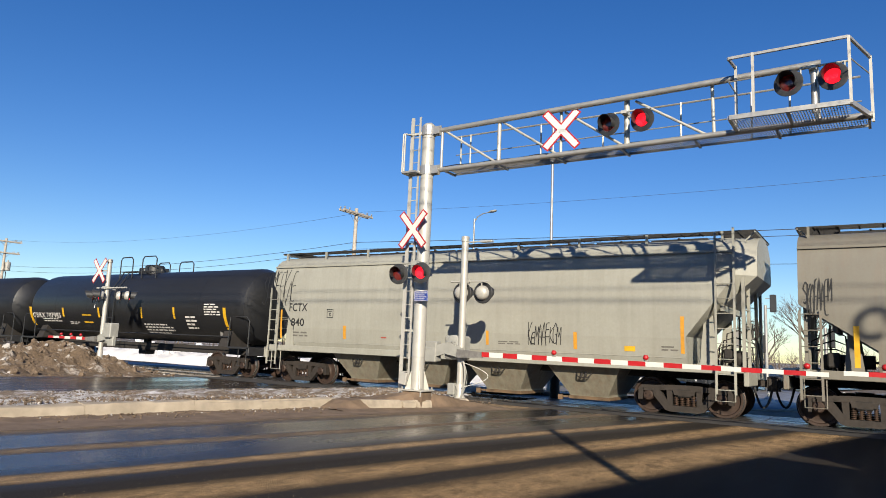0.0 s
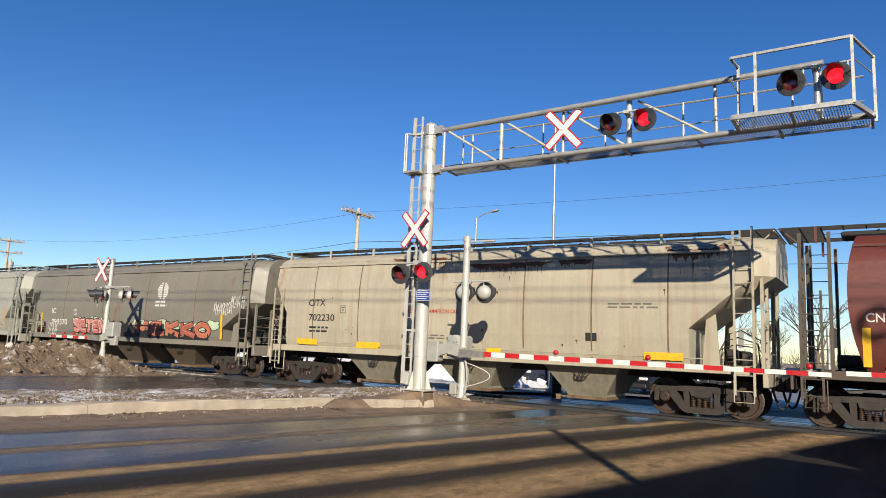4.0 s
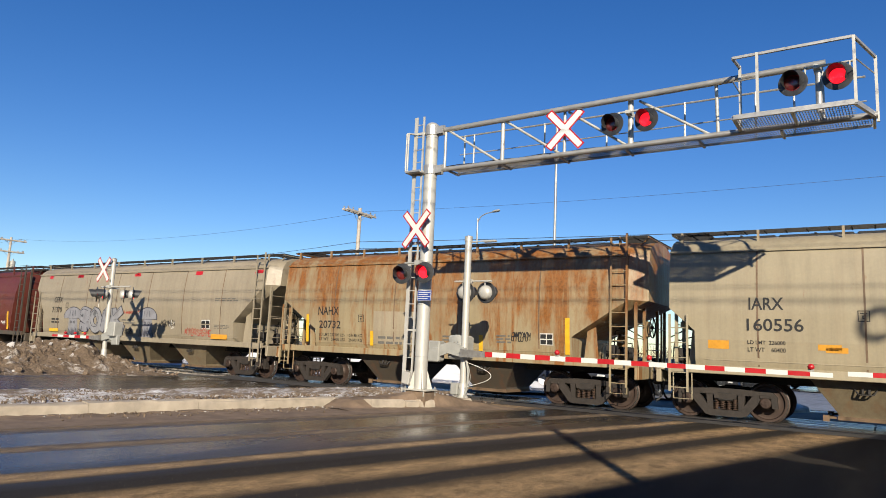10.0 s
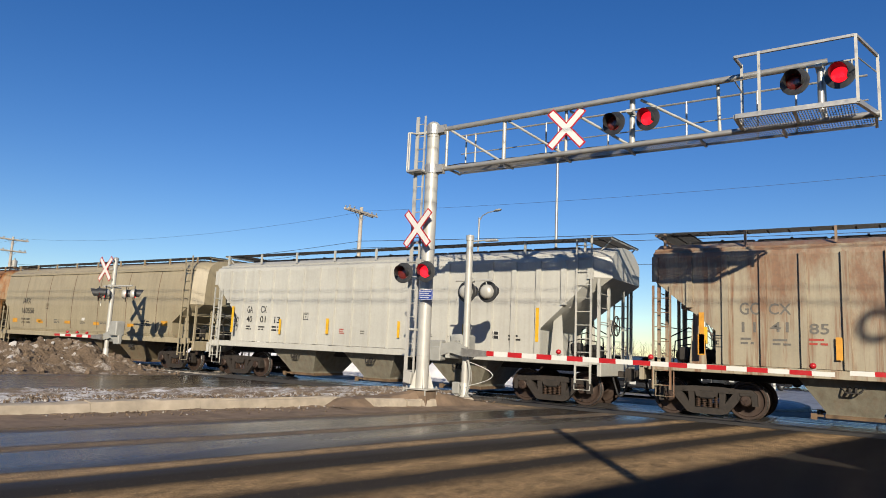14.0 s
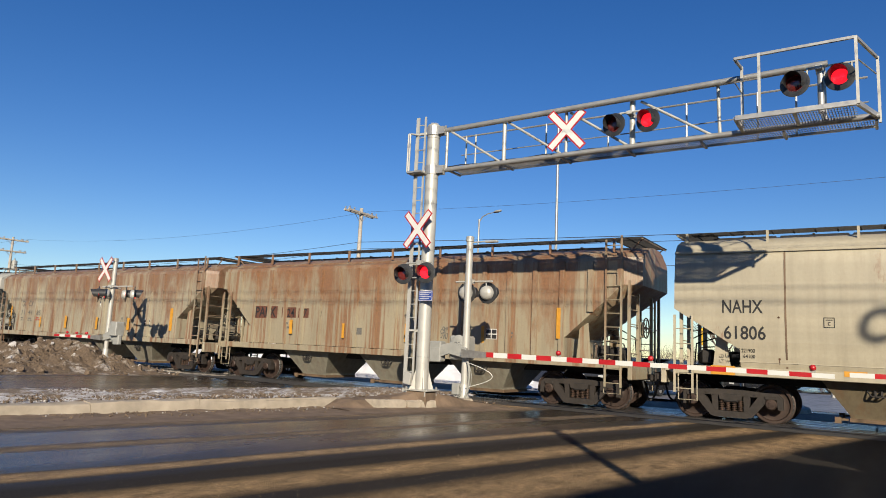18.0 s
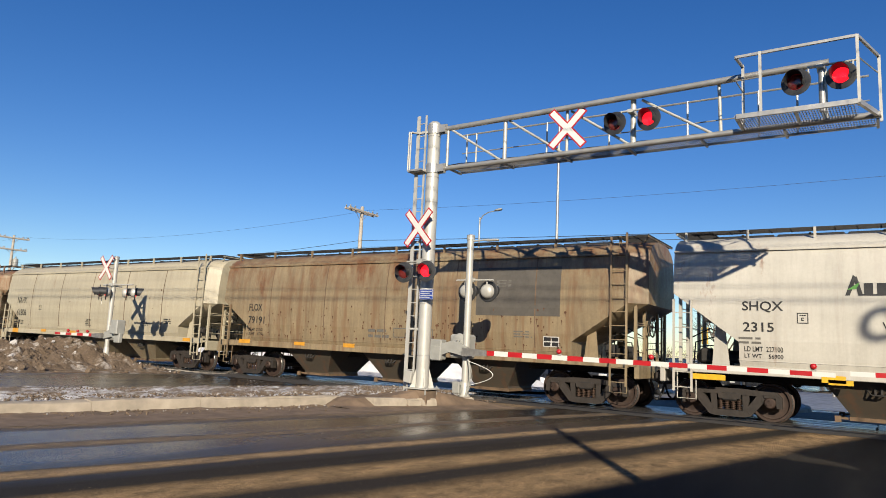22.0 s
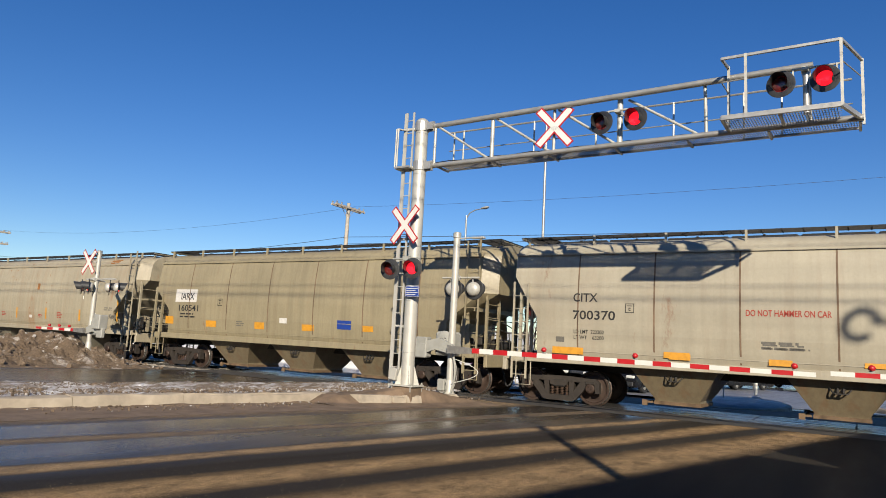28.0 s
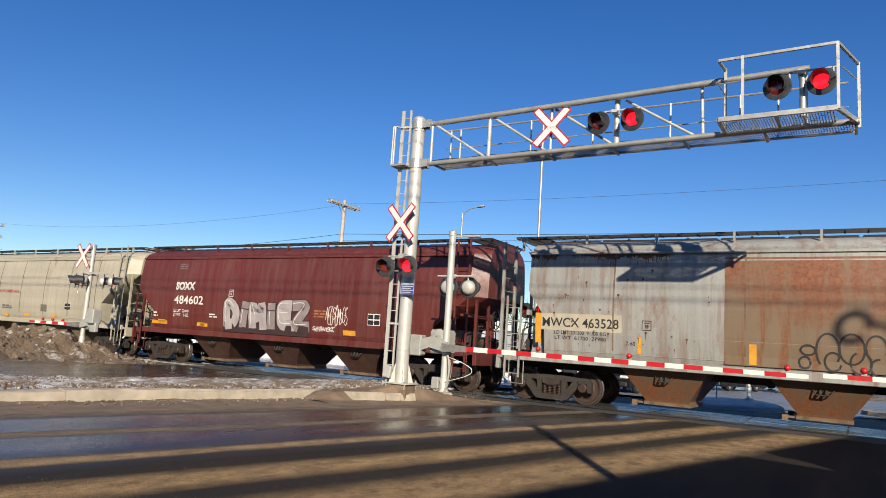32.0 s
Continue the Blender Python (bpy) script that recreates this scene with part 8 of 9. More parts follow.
strip(W["CITX700"], -3.78, 1.38, 0.62, 0.15, AMBER)
strip(W["CITX700"], 0.47, 1.40, 0.47, 0.11, AMBER)
strip(W["CITX700"], 2.85, 1.43, 0.35, 0.11, AMBER)
words(W["SOXX4"], "SOXX", -5.37, 2.79, 1.12, 0.32, INKW, 0.02)
words(W["SOXX4"], "484602", -5.39, 2.25, 1.67, 0.33, INKW)
words(W["SOXX4"], "LD LMT   224460", -5.37, 1.93, 0.87, 0.12, INKW, 0.004)
words(W["SOXX4"], "LT WT     6 600", -5.37, 1.77, 0.86, 0.12, INKW, 0.004)
plate_box(W["SOXX4"], -2.34, 2.59, 0.24, INKW)
strip(W["SOXX4"], -6.67, 1.45, 0.93, 0.13, AMBER)
strip(W["SOXX4"], -3.82, 1.44, 0.41, 0.12, AMBER)
backdrop_band(W["SOXX4"], -2.55, 1.31, 4.2, 1.12, SOOT)
mural(W["SOXX4"], -2.48, 1.29, 4.08, 1.15, 6, (CHALK, CHALKD), SOOT, 21, None, accent=INKW, fat=0.31, shapes="DiMiEZ")
scrawl(W["SOXX4"], 2.39, 1.72, 0.91, 0.70, INKW, 58, 6, 0.025)
test_panel(W["SOXX4"], 4.12, 1.81, 0.49, 0.37)
small_print(W["SOXX4"], -6.59, 1.68, 0.28, 0.23, 2, INKW, 1)
small_print(W["SOXX4"], -5.35, 3.57, 0.61, 0.25, 3, INKGREY, 1)
strip(W["SOXX4"], -6.30, 1.49, 0.45, 0.13, AMBER)
strip(W["SOXX4"], -4.00, 1.45, 0.44, 0.13, AMBER)
strip(W["SOXX4"], 3.13, 1.45, 0.51, 0.16, AMBER)
small_print(W["SOXX4"], 1.85, 1.94, 1.10, 0.28, 3, RUSTP3, 1)
scrawl(W["SOXX4"], 1.83, 1.51, 0.93, 0.19, INKW, 59, 6, 0.015)
small_print(W["SOXX4"], -3.32, 1.75, 0.47, 0.18, 2, INKW, 1)
scrawl(W["SOXX4"], -2.52, 1.75, 0.28, 0.51, RUSTP3, 60, 3, 0.015)
words(W["MWCX"], "MWCX 463528", -6.67, 2.05, 2.10, 0.25, INK)
words(W["MWCX"], "LD LMT 201200  91300 KG", -6.32, 1.86, 1.42, 0.10, INK, 0.004)
words(W["MWCX"], "LT WT  61700  27980", -6.31, 1.72, 1.41, 0.10, INK, 0.004)
plate_box(W["MWCX"], -3.98, 2.05, 0.24, INK)
strip(W["MWCX"], -6.88, 1.60, 0.17, 0.81, AMBER)
strip(W["MWCX"], -4.09, 1.45, 0.10, 0.44, AMBER)
strip(W["MWCX"], -1.49, 1.38, 0.16, 0.47, AMBER)
throwup(W["MWCX"], -0.44, 1.28, 1.63, 0.92, INK)
words(W["MWCX"], "7-60", -4.38, 1.66, 0.24, 0.10, INK, 0.004)
strip(W["MWCX"], -6.72, 1.96, 2.23, 0.45, MARKP, "mark_panel", "warm repainted mark panel")
rust_panel(W["MWCX"], -2.03, 1.35, 3.23, 2.56)
stain(W["MWCX"], -6.10, 3.71, 2.98, 0.37, RUSTP, 71)
stain(W["MWCX"], -7.27, 3.72, 1.01, 0.40, RUSTP, 72)
specks(W["FLOX"], -6.5, 6.2, 1.50, 2.6, 170, RUSTP, 81)
specks(W["FLOX"], 0.2, 2.4, 1.55, 2.2, 60, RUSTP, 82)
specks(W["NAHX61"], -6.0, 6.0, 1.5, 3.6, 14, RUSTP, 83)
specks(W["SOXX5"], -6.0, 6.0, 1.6, 3.9, 30, RUSTP3, 84)
specks(W["MWCX"], -6.5, -2.2, 1.6, 3.6, 40, RUSTP, 85)
specks(W["CITX702"], -6.0, 6.0, 1.6, 3.6, 16, RUSTP, 87)
plate = strip(W["FLOX"], 0.35, 1.62, 1.5, 0.30, INKGREY, "stencil_frame", "dark framed stencil box")
strip(W["FLOX"], 0.38, 1.65, 1.44, 0.24, P_FLOX, "frame_field", "", 0.008).parent = plate
words(W["GBRX"], "GBRX 707985", -7.30, 2.06, 2.49, 0.24, INKW)
small_print(W["GBRX"], -6.46, 1.85, 1.80, 0.19, 2, INKW, 1)
strip(W["GBRX"], -3.03, 1.87, 0.73, 0.38, YELLOW, "placard", "square yellow placard")
strip(W["GBRX"], -7.56, 1.69, 0.21, 0.88, YELLOW)
strip(W["GBRX"], -4.65, 2.13, 0.15, 0.40, YELLOW)
strip(W["GBRX"], -1.74, 2.12, 0.13, 0.43, YELLOW)
strip(W["GBRX"], 1.38, 2.13, 0.12, 0.45, YELLOW)
strip(W["GBRX"], 3.57, 2.13, 0.11, 0.46, YELLOW)
strip(W["GBRX"], 6.60, 1.75, 0.16, 0.83, YELLOW)
small_print(W["GBRX"], 5.50, 2.25, 0.99, 0.48, 5, INKW, 1)
small_print(W["GBRX"], 1.46, 1.47, 1.99, 0.44, 4, INKW, 4)
small_print(W["GBRX"], 4.31, 1.68, 0.69, 0.56, 4, INKW, 5)
small_print(W["GBRX"], -4.20, 1.75, 0.89, 0.16, 2, INKW, 6)
diamond(W["GBRX"], 5.91, 1.35, 0.42, 0.34)

# ---- beyond the track ----
def utility_pole(x, y, top, turn, label, can=False, lean=0.0, arms=((0.35, 2.3),)):
    p = thing("utility_pole", pose(x, y, -0.2, lean, 0, turn), label, "utility pole", "utility poles")

    def piece(name, mat, make, parent=p, lab="", smooth=False):
        bm = bmesh.new()
        make(bm)
        return part(name, bm, mat, parent, lab, smooth=smooth)

    piece("pole", WOOD, lambda bm: lathe(bm, [(0.17, -0.3), (0.155, top * 0.4), (0.115, top + 0.2), (0.0, top + 0.22)], 12), smooth=40)
    for d, w in arms:
        z = top - d + 0.2
        for s in (-1, 1):
            arm = piece("crossarm", WOOD, lambda bm: ebox(bm, (0, s * 0.17, z), (w, 0.10, 0.13), 0.01))
            for x0 in (-0.46, -0.30, 0.30, 0.46):
                piece("insulator", GALV, lambda bm: lathe(bm, [(0.02, 0), (0.05, 0.03), (0.03, 0.07), (0.06, 0.10), (0.03, 0.16), (0, 0.17)], 8, Matrix.Translation((x0 * w, s * 0.17, z + 0.065))), arm)
            piece("arm_brace", GALV, lambda bm: (beam(bm, (-0.5, s * 0.12, z - 0.05), (0, s * 0.12, z - 0.55), 0.03, 0.015), beam(bm, (0.5, s * 0.12, z - 0.05), (0, s * 0.12, z - 0.55), 0.03, 0.015)), arm)
    if can:
        piece("transformer", GREYBOX, lambda bm: lathe(bm, [(0, 0), (0.27, 0.0), (0.28, 0.8), (0.22, 0.88), (0.08, 0.9), (0.06, 1.1), (0, 1.12)], 14, Matrix.Translation((0.42, 0, top - 3.1))), lab="grey transformer can", smooth=40)
    else:
        piece("cable_box", GALV, lambda bm: ebox(bm, (0.2, -0.05, top - 4.0), (0.14, 0.16, 0.4), 0.02))
    return p


utility_pole(-28.7, 15.0, 10.25, 92, "weathered wooden utility pole with a double crossarm", arms=((0.35, 3.1),))
utility_pole(-76.0, 15.6, 10.74, 84, "wooden utility pole with two crossarms and a transformer", True, arms=((0.3, 2.9), (1.5, 2.7)))
utility_pole(20.0, 16.0, 10.6, 50, "weathered wooden utility pole with a double crossarm")
utility_pole(-125.0, 15.0, 10.6, 50, "weathered wooden utility pole with a double crossarm")


def wire(a, b, sag, r=0.008, name="overhead_wire", lab="thin dark overhead wire"):
    bm = bmesh.new()
    a, b = Vector(a), Vector(b)
    n = 14
    tube(bm, [a.lerp(b, i / n) - Vector((0, 0, sag * 4 * (i / n) * (1 - i / n))) for i in range(n + 1)], r, 4)
    return tagged(part(name, bm, RUBBER), lab, "wire", "overhead wires")


for dy in (0.7,):
    wire((-125, 15 + dy, 10.5), (-76, 15.6 + dy, 10.65), 0.7)
    wire((-76, 15.6 + dy, 10.65), (-28.7, 15 + dy, 10.15), 0.9)
    wire((-28.7, 15 + dy, 10.15), (20, 16 + dy, 10.5), 0.55)
wire((-76, 15.6, 7.9), (-28.7, 15, 8.0), 0.8, 0.016)
wire((-76, 15.6, 7.4), (-28.7, 15, 7.55), 0.8, 0.016)
wire((-28.7, 15, 8.0), (20, 16, 7.5), 0.25, 0.02)
wire((-28.7, 15, 7.55), (20, 16, 7.25), 0.2, 0.016)
wire((-28.7, 15, 6.6), (20, 16, 5.8), 0.3, 0.016)


def street_lamp(x, y, h, reach, turn, label, r=0.07):
    s = thing("street_lamp", pose(x, y, -0.1, 0, 0, turn), label, "street lamp", "street lamps")
    bm = bmesh.new()
    lathe(bm, [(r * 1.5, -0.4), (r * 1.4, 0.5), (r, h)], 10)
    part("pole", bm, GALV, s, smooth=40)
    if reach:
        bm = bmesh.new()
        tube(bm, [Vector((0, 0, h - 0.2)), Vector((reach * 0.2, 0, h + 0.1)), Vector((reach * 0.55, 0, h + 0.25)), Vector((reach, 0, h + 0.3))], 0.03, 6)
        part("arm", bm, GALV, s)
        bm = bmesh.new()
        lathe(bm, [(0, 0), (0.08, 0.05), (0.13, 0.22), (0.11, 0.42), (0.0, 0.52)], 10, Matrix.Translation((reach - 0.1, 0, h + 0.30)) @ pose(0, 0, 0, 0, 82) @ Matrix.Diagonal((0.55, 1, 1, 1)))
        part("lamp_head", bm, GREYBOX, s, "grey cobra lamp head", smooth=40)
    return s


street_lamp(-18.1, 12.2, 8.45, 0.95, 0, "grey steel street lamp with a curved arm", 0.045)
street_lamp(-14.2, 13.5, 13.9, 0, 0, "tall thin pale steel mast", 0.062)


def traffic_signal(x, y, h, heads, label, pole=True):
    s = thing("traffic_signal", pose(x, y, -0.1), label, "traffic signal", "traffic signals")
    bm = bmesh.new()
    lathe(bm, [(0.11, -0.45), (0.09, h)], 10)
    part("pole", bm, GALV, s, smooth=40)
    for dx, z, mat, face in heads:
        bm = bmesh.new()
        ebox(bm, (dx, 0, z), (0.36, 0.28, 1.08), 0.03)
        hd = part("signal_head", bm, mat, s, "three-lamp signal head")
        for k in range(3):
            bm = bmesh.new()
            y0 = -0.16 if face else 0.16
            lathe(bm, [(0.12, 0.0), (0.13, 0.18), (0.12, 0.18)], 12, Matrix.Translation((dx, y0 if face else y0, z + 0.34 - k * 0.34)) @ pose(0, 0, 0, 90 if face else -90))
            part("visor", bm, BLACK, hd)
            if face:
                bm = bmesh.new()
                lathe(bm, [(0.0, 0.01), (0.11, 0.0)], 12, Matrix.Translation((dx, -0.146, z + 0.34 - k * 0.34)) @ pose(0, 0, 0, 90))
                part("signal_lens", bm, LENS_ON if k == 0 and face > 1 else BLACK, hd)
        bm = bmesh.new()
        beam(bm, (0, 0, z + 0.3), (dx, 0, z + 0.3), 0.05, 0.05)
        beam(bm, (0, 0, z - 0.3), (dx, 0, z - 0.3), 0.05, 0.05)
        part("bracket", bm, GALV, s)
    return s


traffic_signal(-9.75, 27.0, 4.0, ((0.0, 2.98, YELLOW, 0),), "traffic signal with a yellow head")
traffic_signal(-5.9, 27.5, 5.0, ((0.45, 5.1, BLACK, 0), (-0.2, 2.6, BLACK, 0)), "traffic signal with dark heads on a pole")
traffic_signal(-2.6, 26.0, 3.6, ((0.3, 3.0, BLACK, 0),), "traffic signal with a dark head")


def far_signal():
    """The signal on the far side of the crossing, with lamps that face the near side too."""
    g = gate(-10.65, 5.5, 0.0, -1, 6.0, "crossing gate beyond the train with flashing lamps", 16, 1.25, 0.0, 3.9, (1.5, 3.0, 5.5))
    bm = bmesh.new()
    rod(bm, (-0.4, -0.1, 3.0), (0.5, -0.1, 3.0), 0.022, 8)
    part("lamp_crossarm", bm, ALUM, g)
    for x, lit in ((-0.32, 0), (0.34, 1)):
        lamp(g, pose(x, -0.22, 2.86), lit)


far_signal()


def bare_tree(x, y, h, seed, label):
    """A leafless tree: trunk, forking limbs and many fine twigs."""
    t = thing("bare_tree", pose(x, y, -0.5), label, "tree", "bare trees")
    rnd = random.Random(seed)
    bark = plain("grey_bark", (0.109, 0.085, 0.068), 0.9, 0.0, 0.3, 6.0, 0.3)
    bm, tw = bmesh.new(), bmesh.new()
    rod(bm, (0, 0, 0), (0.1, 0, h * 0.28), h * 0.02, 8, h * 0.014)

    def grow(b, p, d, ln, r, depth):
        q = p + d * ln
        rod(b if depth < 2 else tw, p, q, r, 5 if depth < 2 else 3, r * 0.65, caps=False)
        if depth == 4:
            return
        for _ in range(3 if depth < 3 else 4):
            nd = (d + Vector((rnd.uniform(-1, 1), rnd.uniform(-1, 1), rnd.uniform(-0.35, 0.75))) * 0.62).normalized()
            grow(b, p + d * ln * rnd.uniform(0.6, 1.0), nd, ln * rnd.uniform(0.55, 0.8), r * 0.55, depth + 1)

    for k in range(5):
        a = k * 1.26 + rnd.random()
        grow(bm, Vector((0.1, 0, h * (0.2 + 0.02 * k))), Vector((math.cos(a) * 0.6, math.sin(a) * 0.6, 1)).normalized(), h * 0.25, h * 0.010, 0)
    part("trunk", bm, bark, t)
    stuffed(part("crown", tw, bark, t, "fine bare twigs"))
    return t


bare_tree(-13.5, 52, 9.5, 1, "leafless roadside tree with fine grey twigs")
bare_tree(-5.5, 58, 11.0, 2, "tall leafless tree with spreading twigs")
bare_tree(-9.6, 55, 7.5, 3, "small leafless tree with fine twigs")
bare_tree(-27.0, 40, 8.0, 4, "leafless tree beyond the cross street")
bare_tree(3.0, 60, 9.0, 5, "leafless tree beyond the cross street")


def far_brush():
    """A low far line of bare brush on the horizon."""
    bm = bmesh.new()
    rnd = random.Random(4)
    for i in range(1600):
        x = rnd.uniform(-150, 60)
        y = rnd.uniform(85, 140)
        h = rnd.uniform(1.2, 4.2)
        rod(bm, (x, y, -0.5), (x + rnd.uniform(-0.8, 0.8), y, h), 0.06, 3, 0.01, caps=False)
        for k in range(3):
            z = h * rnd.uniform(0.3, 0.8)
            rod(bm, (x, y, z), (x + rnd.uniform(-1.2, 1.2), y, z + rnd.uniform(0.4, 1.6)), 0.03, 3, 0.005, caps=False)
    tagged(part("far_brush", bm, plain("grey_bark", (0.109, 0.085, 0.068))), "far line of bare grey brush on the horizon", "brush", kind="stuff")


far_brush()


def building(x, y, lx, ly, h, wallc, label, roofc=(0.2, 0.2, 0.21), gable=0.0, windows=4, turn=0.0):
    b = thing("building", pose(x, y, -0.1 if y < 0 else -0.46, 0, 0, turn), label, "building", "far buildings")
    wm = plain("wall_" + label.split()[0], wallc, 0.8, 0.0, 0.15, 1.0, 0.1)
    bm = bmesh.new()
    box(bm, (0, 0, h / 2), (lx, ly, h))
    part("wall", bm, wm, b)
    bm = bmesh.new()
    rm = plain("roof_sheet", roofc, 0.7, 0.2, 0.2, 1.0, 0.1)
    if gable:
        prism(bm, [(-lx / 2 - 0.3, h), (lx / 2 + 0.3, h), (0, h + gable)], -ly / 2 - 0.3, ly / 2 + 0.3)
    else:
        ebox(bm, (0, 0, h + 0.1), (lx + 0.3, ly + 0.3, 0.25), 0.03)
    part("roof", bm, rm, b)
    for i in range(windows):
        wx = -lx / 2 + lx * (i + 0.5) / windows
        bm = bmesh.new()
        box(bm, (wx, -ly / 2 - 0.01, h * 0.55), (lx / windows * 0.5, 0.06, h * 0.3))
        f = part("window", bm, WHITE, b)
        bm = bmesh.new()
        box(bm, (wx, -ly / 2 - 0.045, h * 0.55), (lx / windows * 0.44, 0.02, h * 0.26))
        part("pane", bm, WINDOW, f)
    return b


WINDOW = glass("dark_window_glass", (0.02, 0.03, 0.045), 0.06)
building(-62, 84, 26, 14, 4.2, (0.35, 0.37, 0.40), "grey long shed far beyond the track")


def car(x, y, turn, paintc, label, tall=1.45, ln=4.5, wd=1.82, suv=False):
    """A parked or waiting car; its front looks towards its own -y."""
    c = thing("car", pose(x, y, -DROP + (0.008 if 10.5 < y < 30 else 0.0), 0, 0, turn), label, "car", "waiting cars")
    pm = MATS.get(label) or plain(label, paintc, 0.25, 0.3, 0.08, 2.0, 0.0)
    h = tall
    hood_z, belt = (0.98, 1.02) if suv else (0.82, 0.92)
    side = [(-ln / 2, 0.35), (-ln / 2, 0.62), (-ln / 2 + 0.12, hood_z - 0.12), (-ln / 2 + 0.95, hood_z), (-ln / 2 + 1.35, belt), (ln / 2 - 0.35, belt + 0.02), (ln / 2, belt - 0.08), (ln / 2, 0.4), (ln / 2 - 0.1, 0.28), (-ln / 2 + 0.1, 0.26)]
    bm = bmesh.new()
    f = [bm.verts.new((-wd / 2, a, b)) for a, b in side]
    g = [bm.verts.new((wd / 2, a, b)) for a, b in side]
    bm.faces.new(f), bm.faces.new(g[::-1])
    for i in range(len(f)):
        bm.faces.new((f[i - 1], f[i], g[i], g[i - 1]))
    bmesh.ops.bevel(bm, geom=bm.edges[:], offset=0.06, segments=2, affect="EDGES", profile=0.6)
    part("body", bm, pm, c, smooth=40)
    cab = [(-ln / 2 + 1.25, belt - 0.02), (-ln / 2 + 2.0, h - 0.04), (-ln / 2 + 2.2, h), (ln / 2 - (0.5 if suv else 1.0), h - 0.02), (ln / 2 - (0.1 if suv else 0.35), belt)]
    bm = bmesh.new()
    f = [bm.verts.new((-wd / 2 * (0.93 if b < belt + 0.1 else 0.76), a, b)) for a, b in cab]
    g = [bm.verts.new((-v.co.x, v.co.y, v.co.z)) for v in f]
    bm.faces.new(f), bm.faces.new(g[::-1])
    for i in range(len(f)):
        bm.faces.new((f[i - 1], f[i], g[i], g[i - 1]))
    part("glasshouse", bm, WINDOW, c, "dark window glass")
    bm = bmesh.new()
    ebox(bm, (0, 0.25 if suv else 0.0, h + 0.0), (wd * 0.74, ln * (0.42 if suv else 0.3), 0.05), 0.02)
    part("roof", bm, pm, c)
    for s in (-1, 1):
        for yy in (-ln / 2 + 0.85, ln / 2 - 0.85):
            bm = bmesh.new()
            lathe(bm, [(0.20, -0.10), (0.31, -0.10), (0.335, -0.06), (0.335, 0.06), (0.31, 0.10), (0.20, 0.10)], 18, Matrix.Translation((s * (wd / 2 - 0.1), yy, 0.335)) @ pose(0, 0, 0, 0, 90))
            wh = part("wheel", bm, RUBBER, c, smooth=40)
            bm = bmesh.new()
            lathe(bm, [(0, s * 0.085), (0.08, s * 0.09), (0.20, s * 0.06)], 14, Matrix.Translation((s * (wd / 2 - 0.1), yy, 0.335)) @ pose(0, 0, 0, 0, 90))
            part("rim", bm, GALV, wh)
        bm = bmesh.new()
        ebox(bm, (s * (wd / 2 - 0.30), -ln / 2 + 0.03, hood_z - 0.24), (0.42, 0.14, 0.13), 0.03)
        part("headlight", bm, WHITE, c, "clear headlight")
        bm = bmesh.new()
        ebox(bm, (s * (wd / 2 + 0.08), -ln / 2 + 1.55, belt + 0.08), (0.16, 0.1, 0.12), 0.02)
        part("mirror", bm, pm, c)
        bm = bmesh.new()
        ebox(bm, (s * (wd / 2 - 0.2), ln / 2 - 0.02, belt - 0.2), (0.3, 0.08, 0.16), 0.02)
        part("tail_light", bm, RED, c)
    bm = bmesh.new()
    ebox(bm, (0, -ln / 2 - 0.0, hood_z - 0.30), (wd * 0.5, 0.06, 0.16), 0.02)
    part("grille", bm, BLACK, c)
    bm = bmesh.new()
    ebox(bm, (0, -ln / 2 - 0.02, 0.42), (wd * 0.86, 0.08, 0.2), 0.03)
    part("bumper", bm, BLACK, c)
    bm = bmesh.new()
    box(bm, (0, -ln / 2 - 0.068, 0.50), (0.32, 0.012, 0.15))
    part("plate", bm, WHITE, c, "plain white plate")
    return c


car(-18.2, 16.6, -14, (0.286, 0.0068, 0.0102), "red hatchback waiting beyond the track")
car(-15.5, 15.8, -14, (0.0306, 0.0374, 0.0578), "dark blue car waiting beyond the track", 1.68, 4.7, 1.9, True)
car(-11.8, 16.2, -14, (0.0408, 0.0449, 0.051), "dark grey car with lit lamps beyond the track", 1.7, 4.7, 1.9, True)
car(-9.45, 15.5, -14, (0.0122, 0.0122, 0.0136), "black car waiting beyond the track", 1.7, 4.7, 1.9, True)
car(-8.6, 27.0, -25, (0.034, 0.0374, 0.0408), "grey sedan on the cross street", 1.5)
car(-10.2, 28.0, -25, (0.286, 0.286, 0.292), "silver sedan on the cross street", 1.5)
car(-6.9, 27.6, -25, (0.0136, 0.0143, 0.0163), "black car on the cross street", 1.6)
car(-4.4, 36.0, 75, (0.0204, 0.0218, 0.0238), "black car parked beyond the cross street")
car(-11.5, 30.0, -25, (0.34, 0.34, 0.34), "white car beyond the cross street", 1.6, 4.6, 1.85, True)


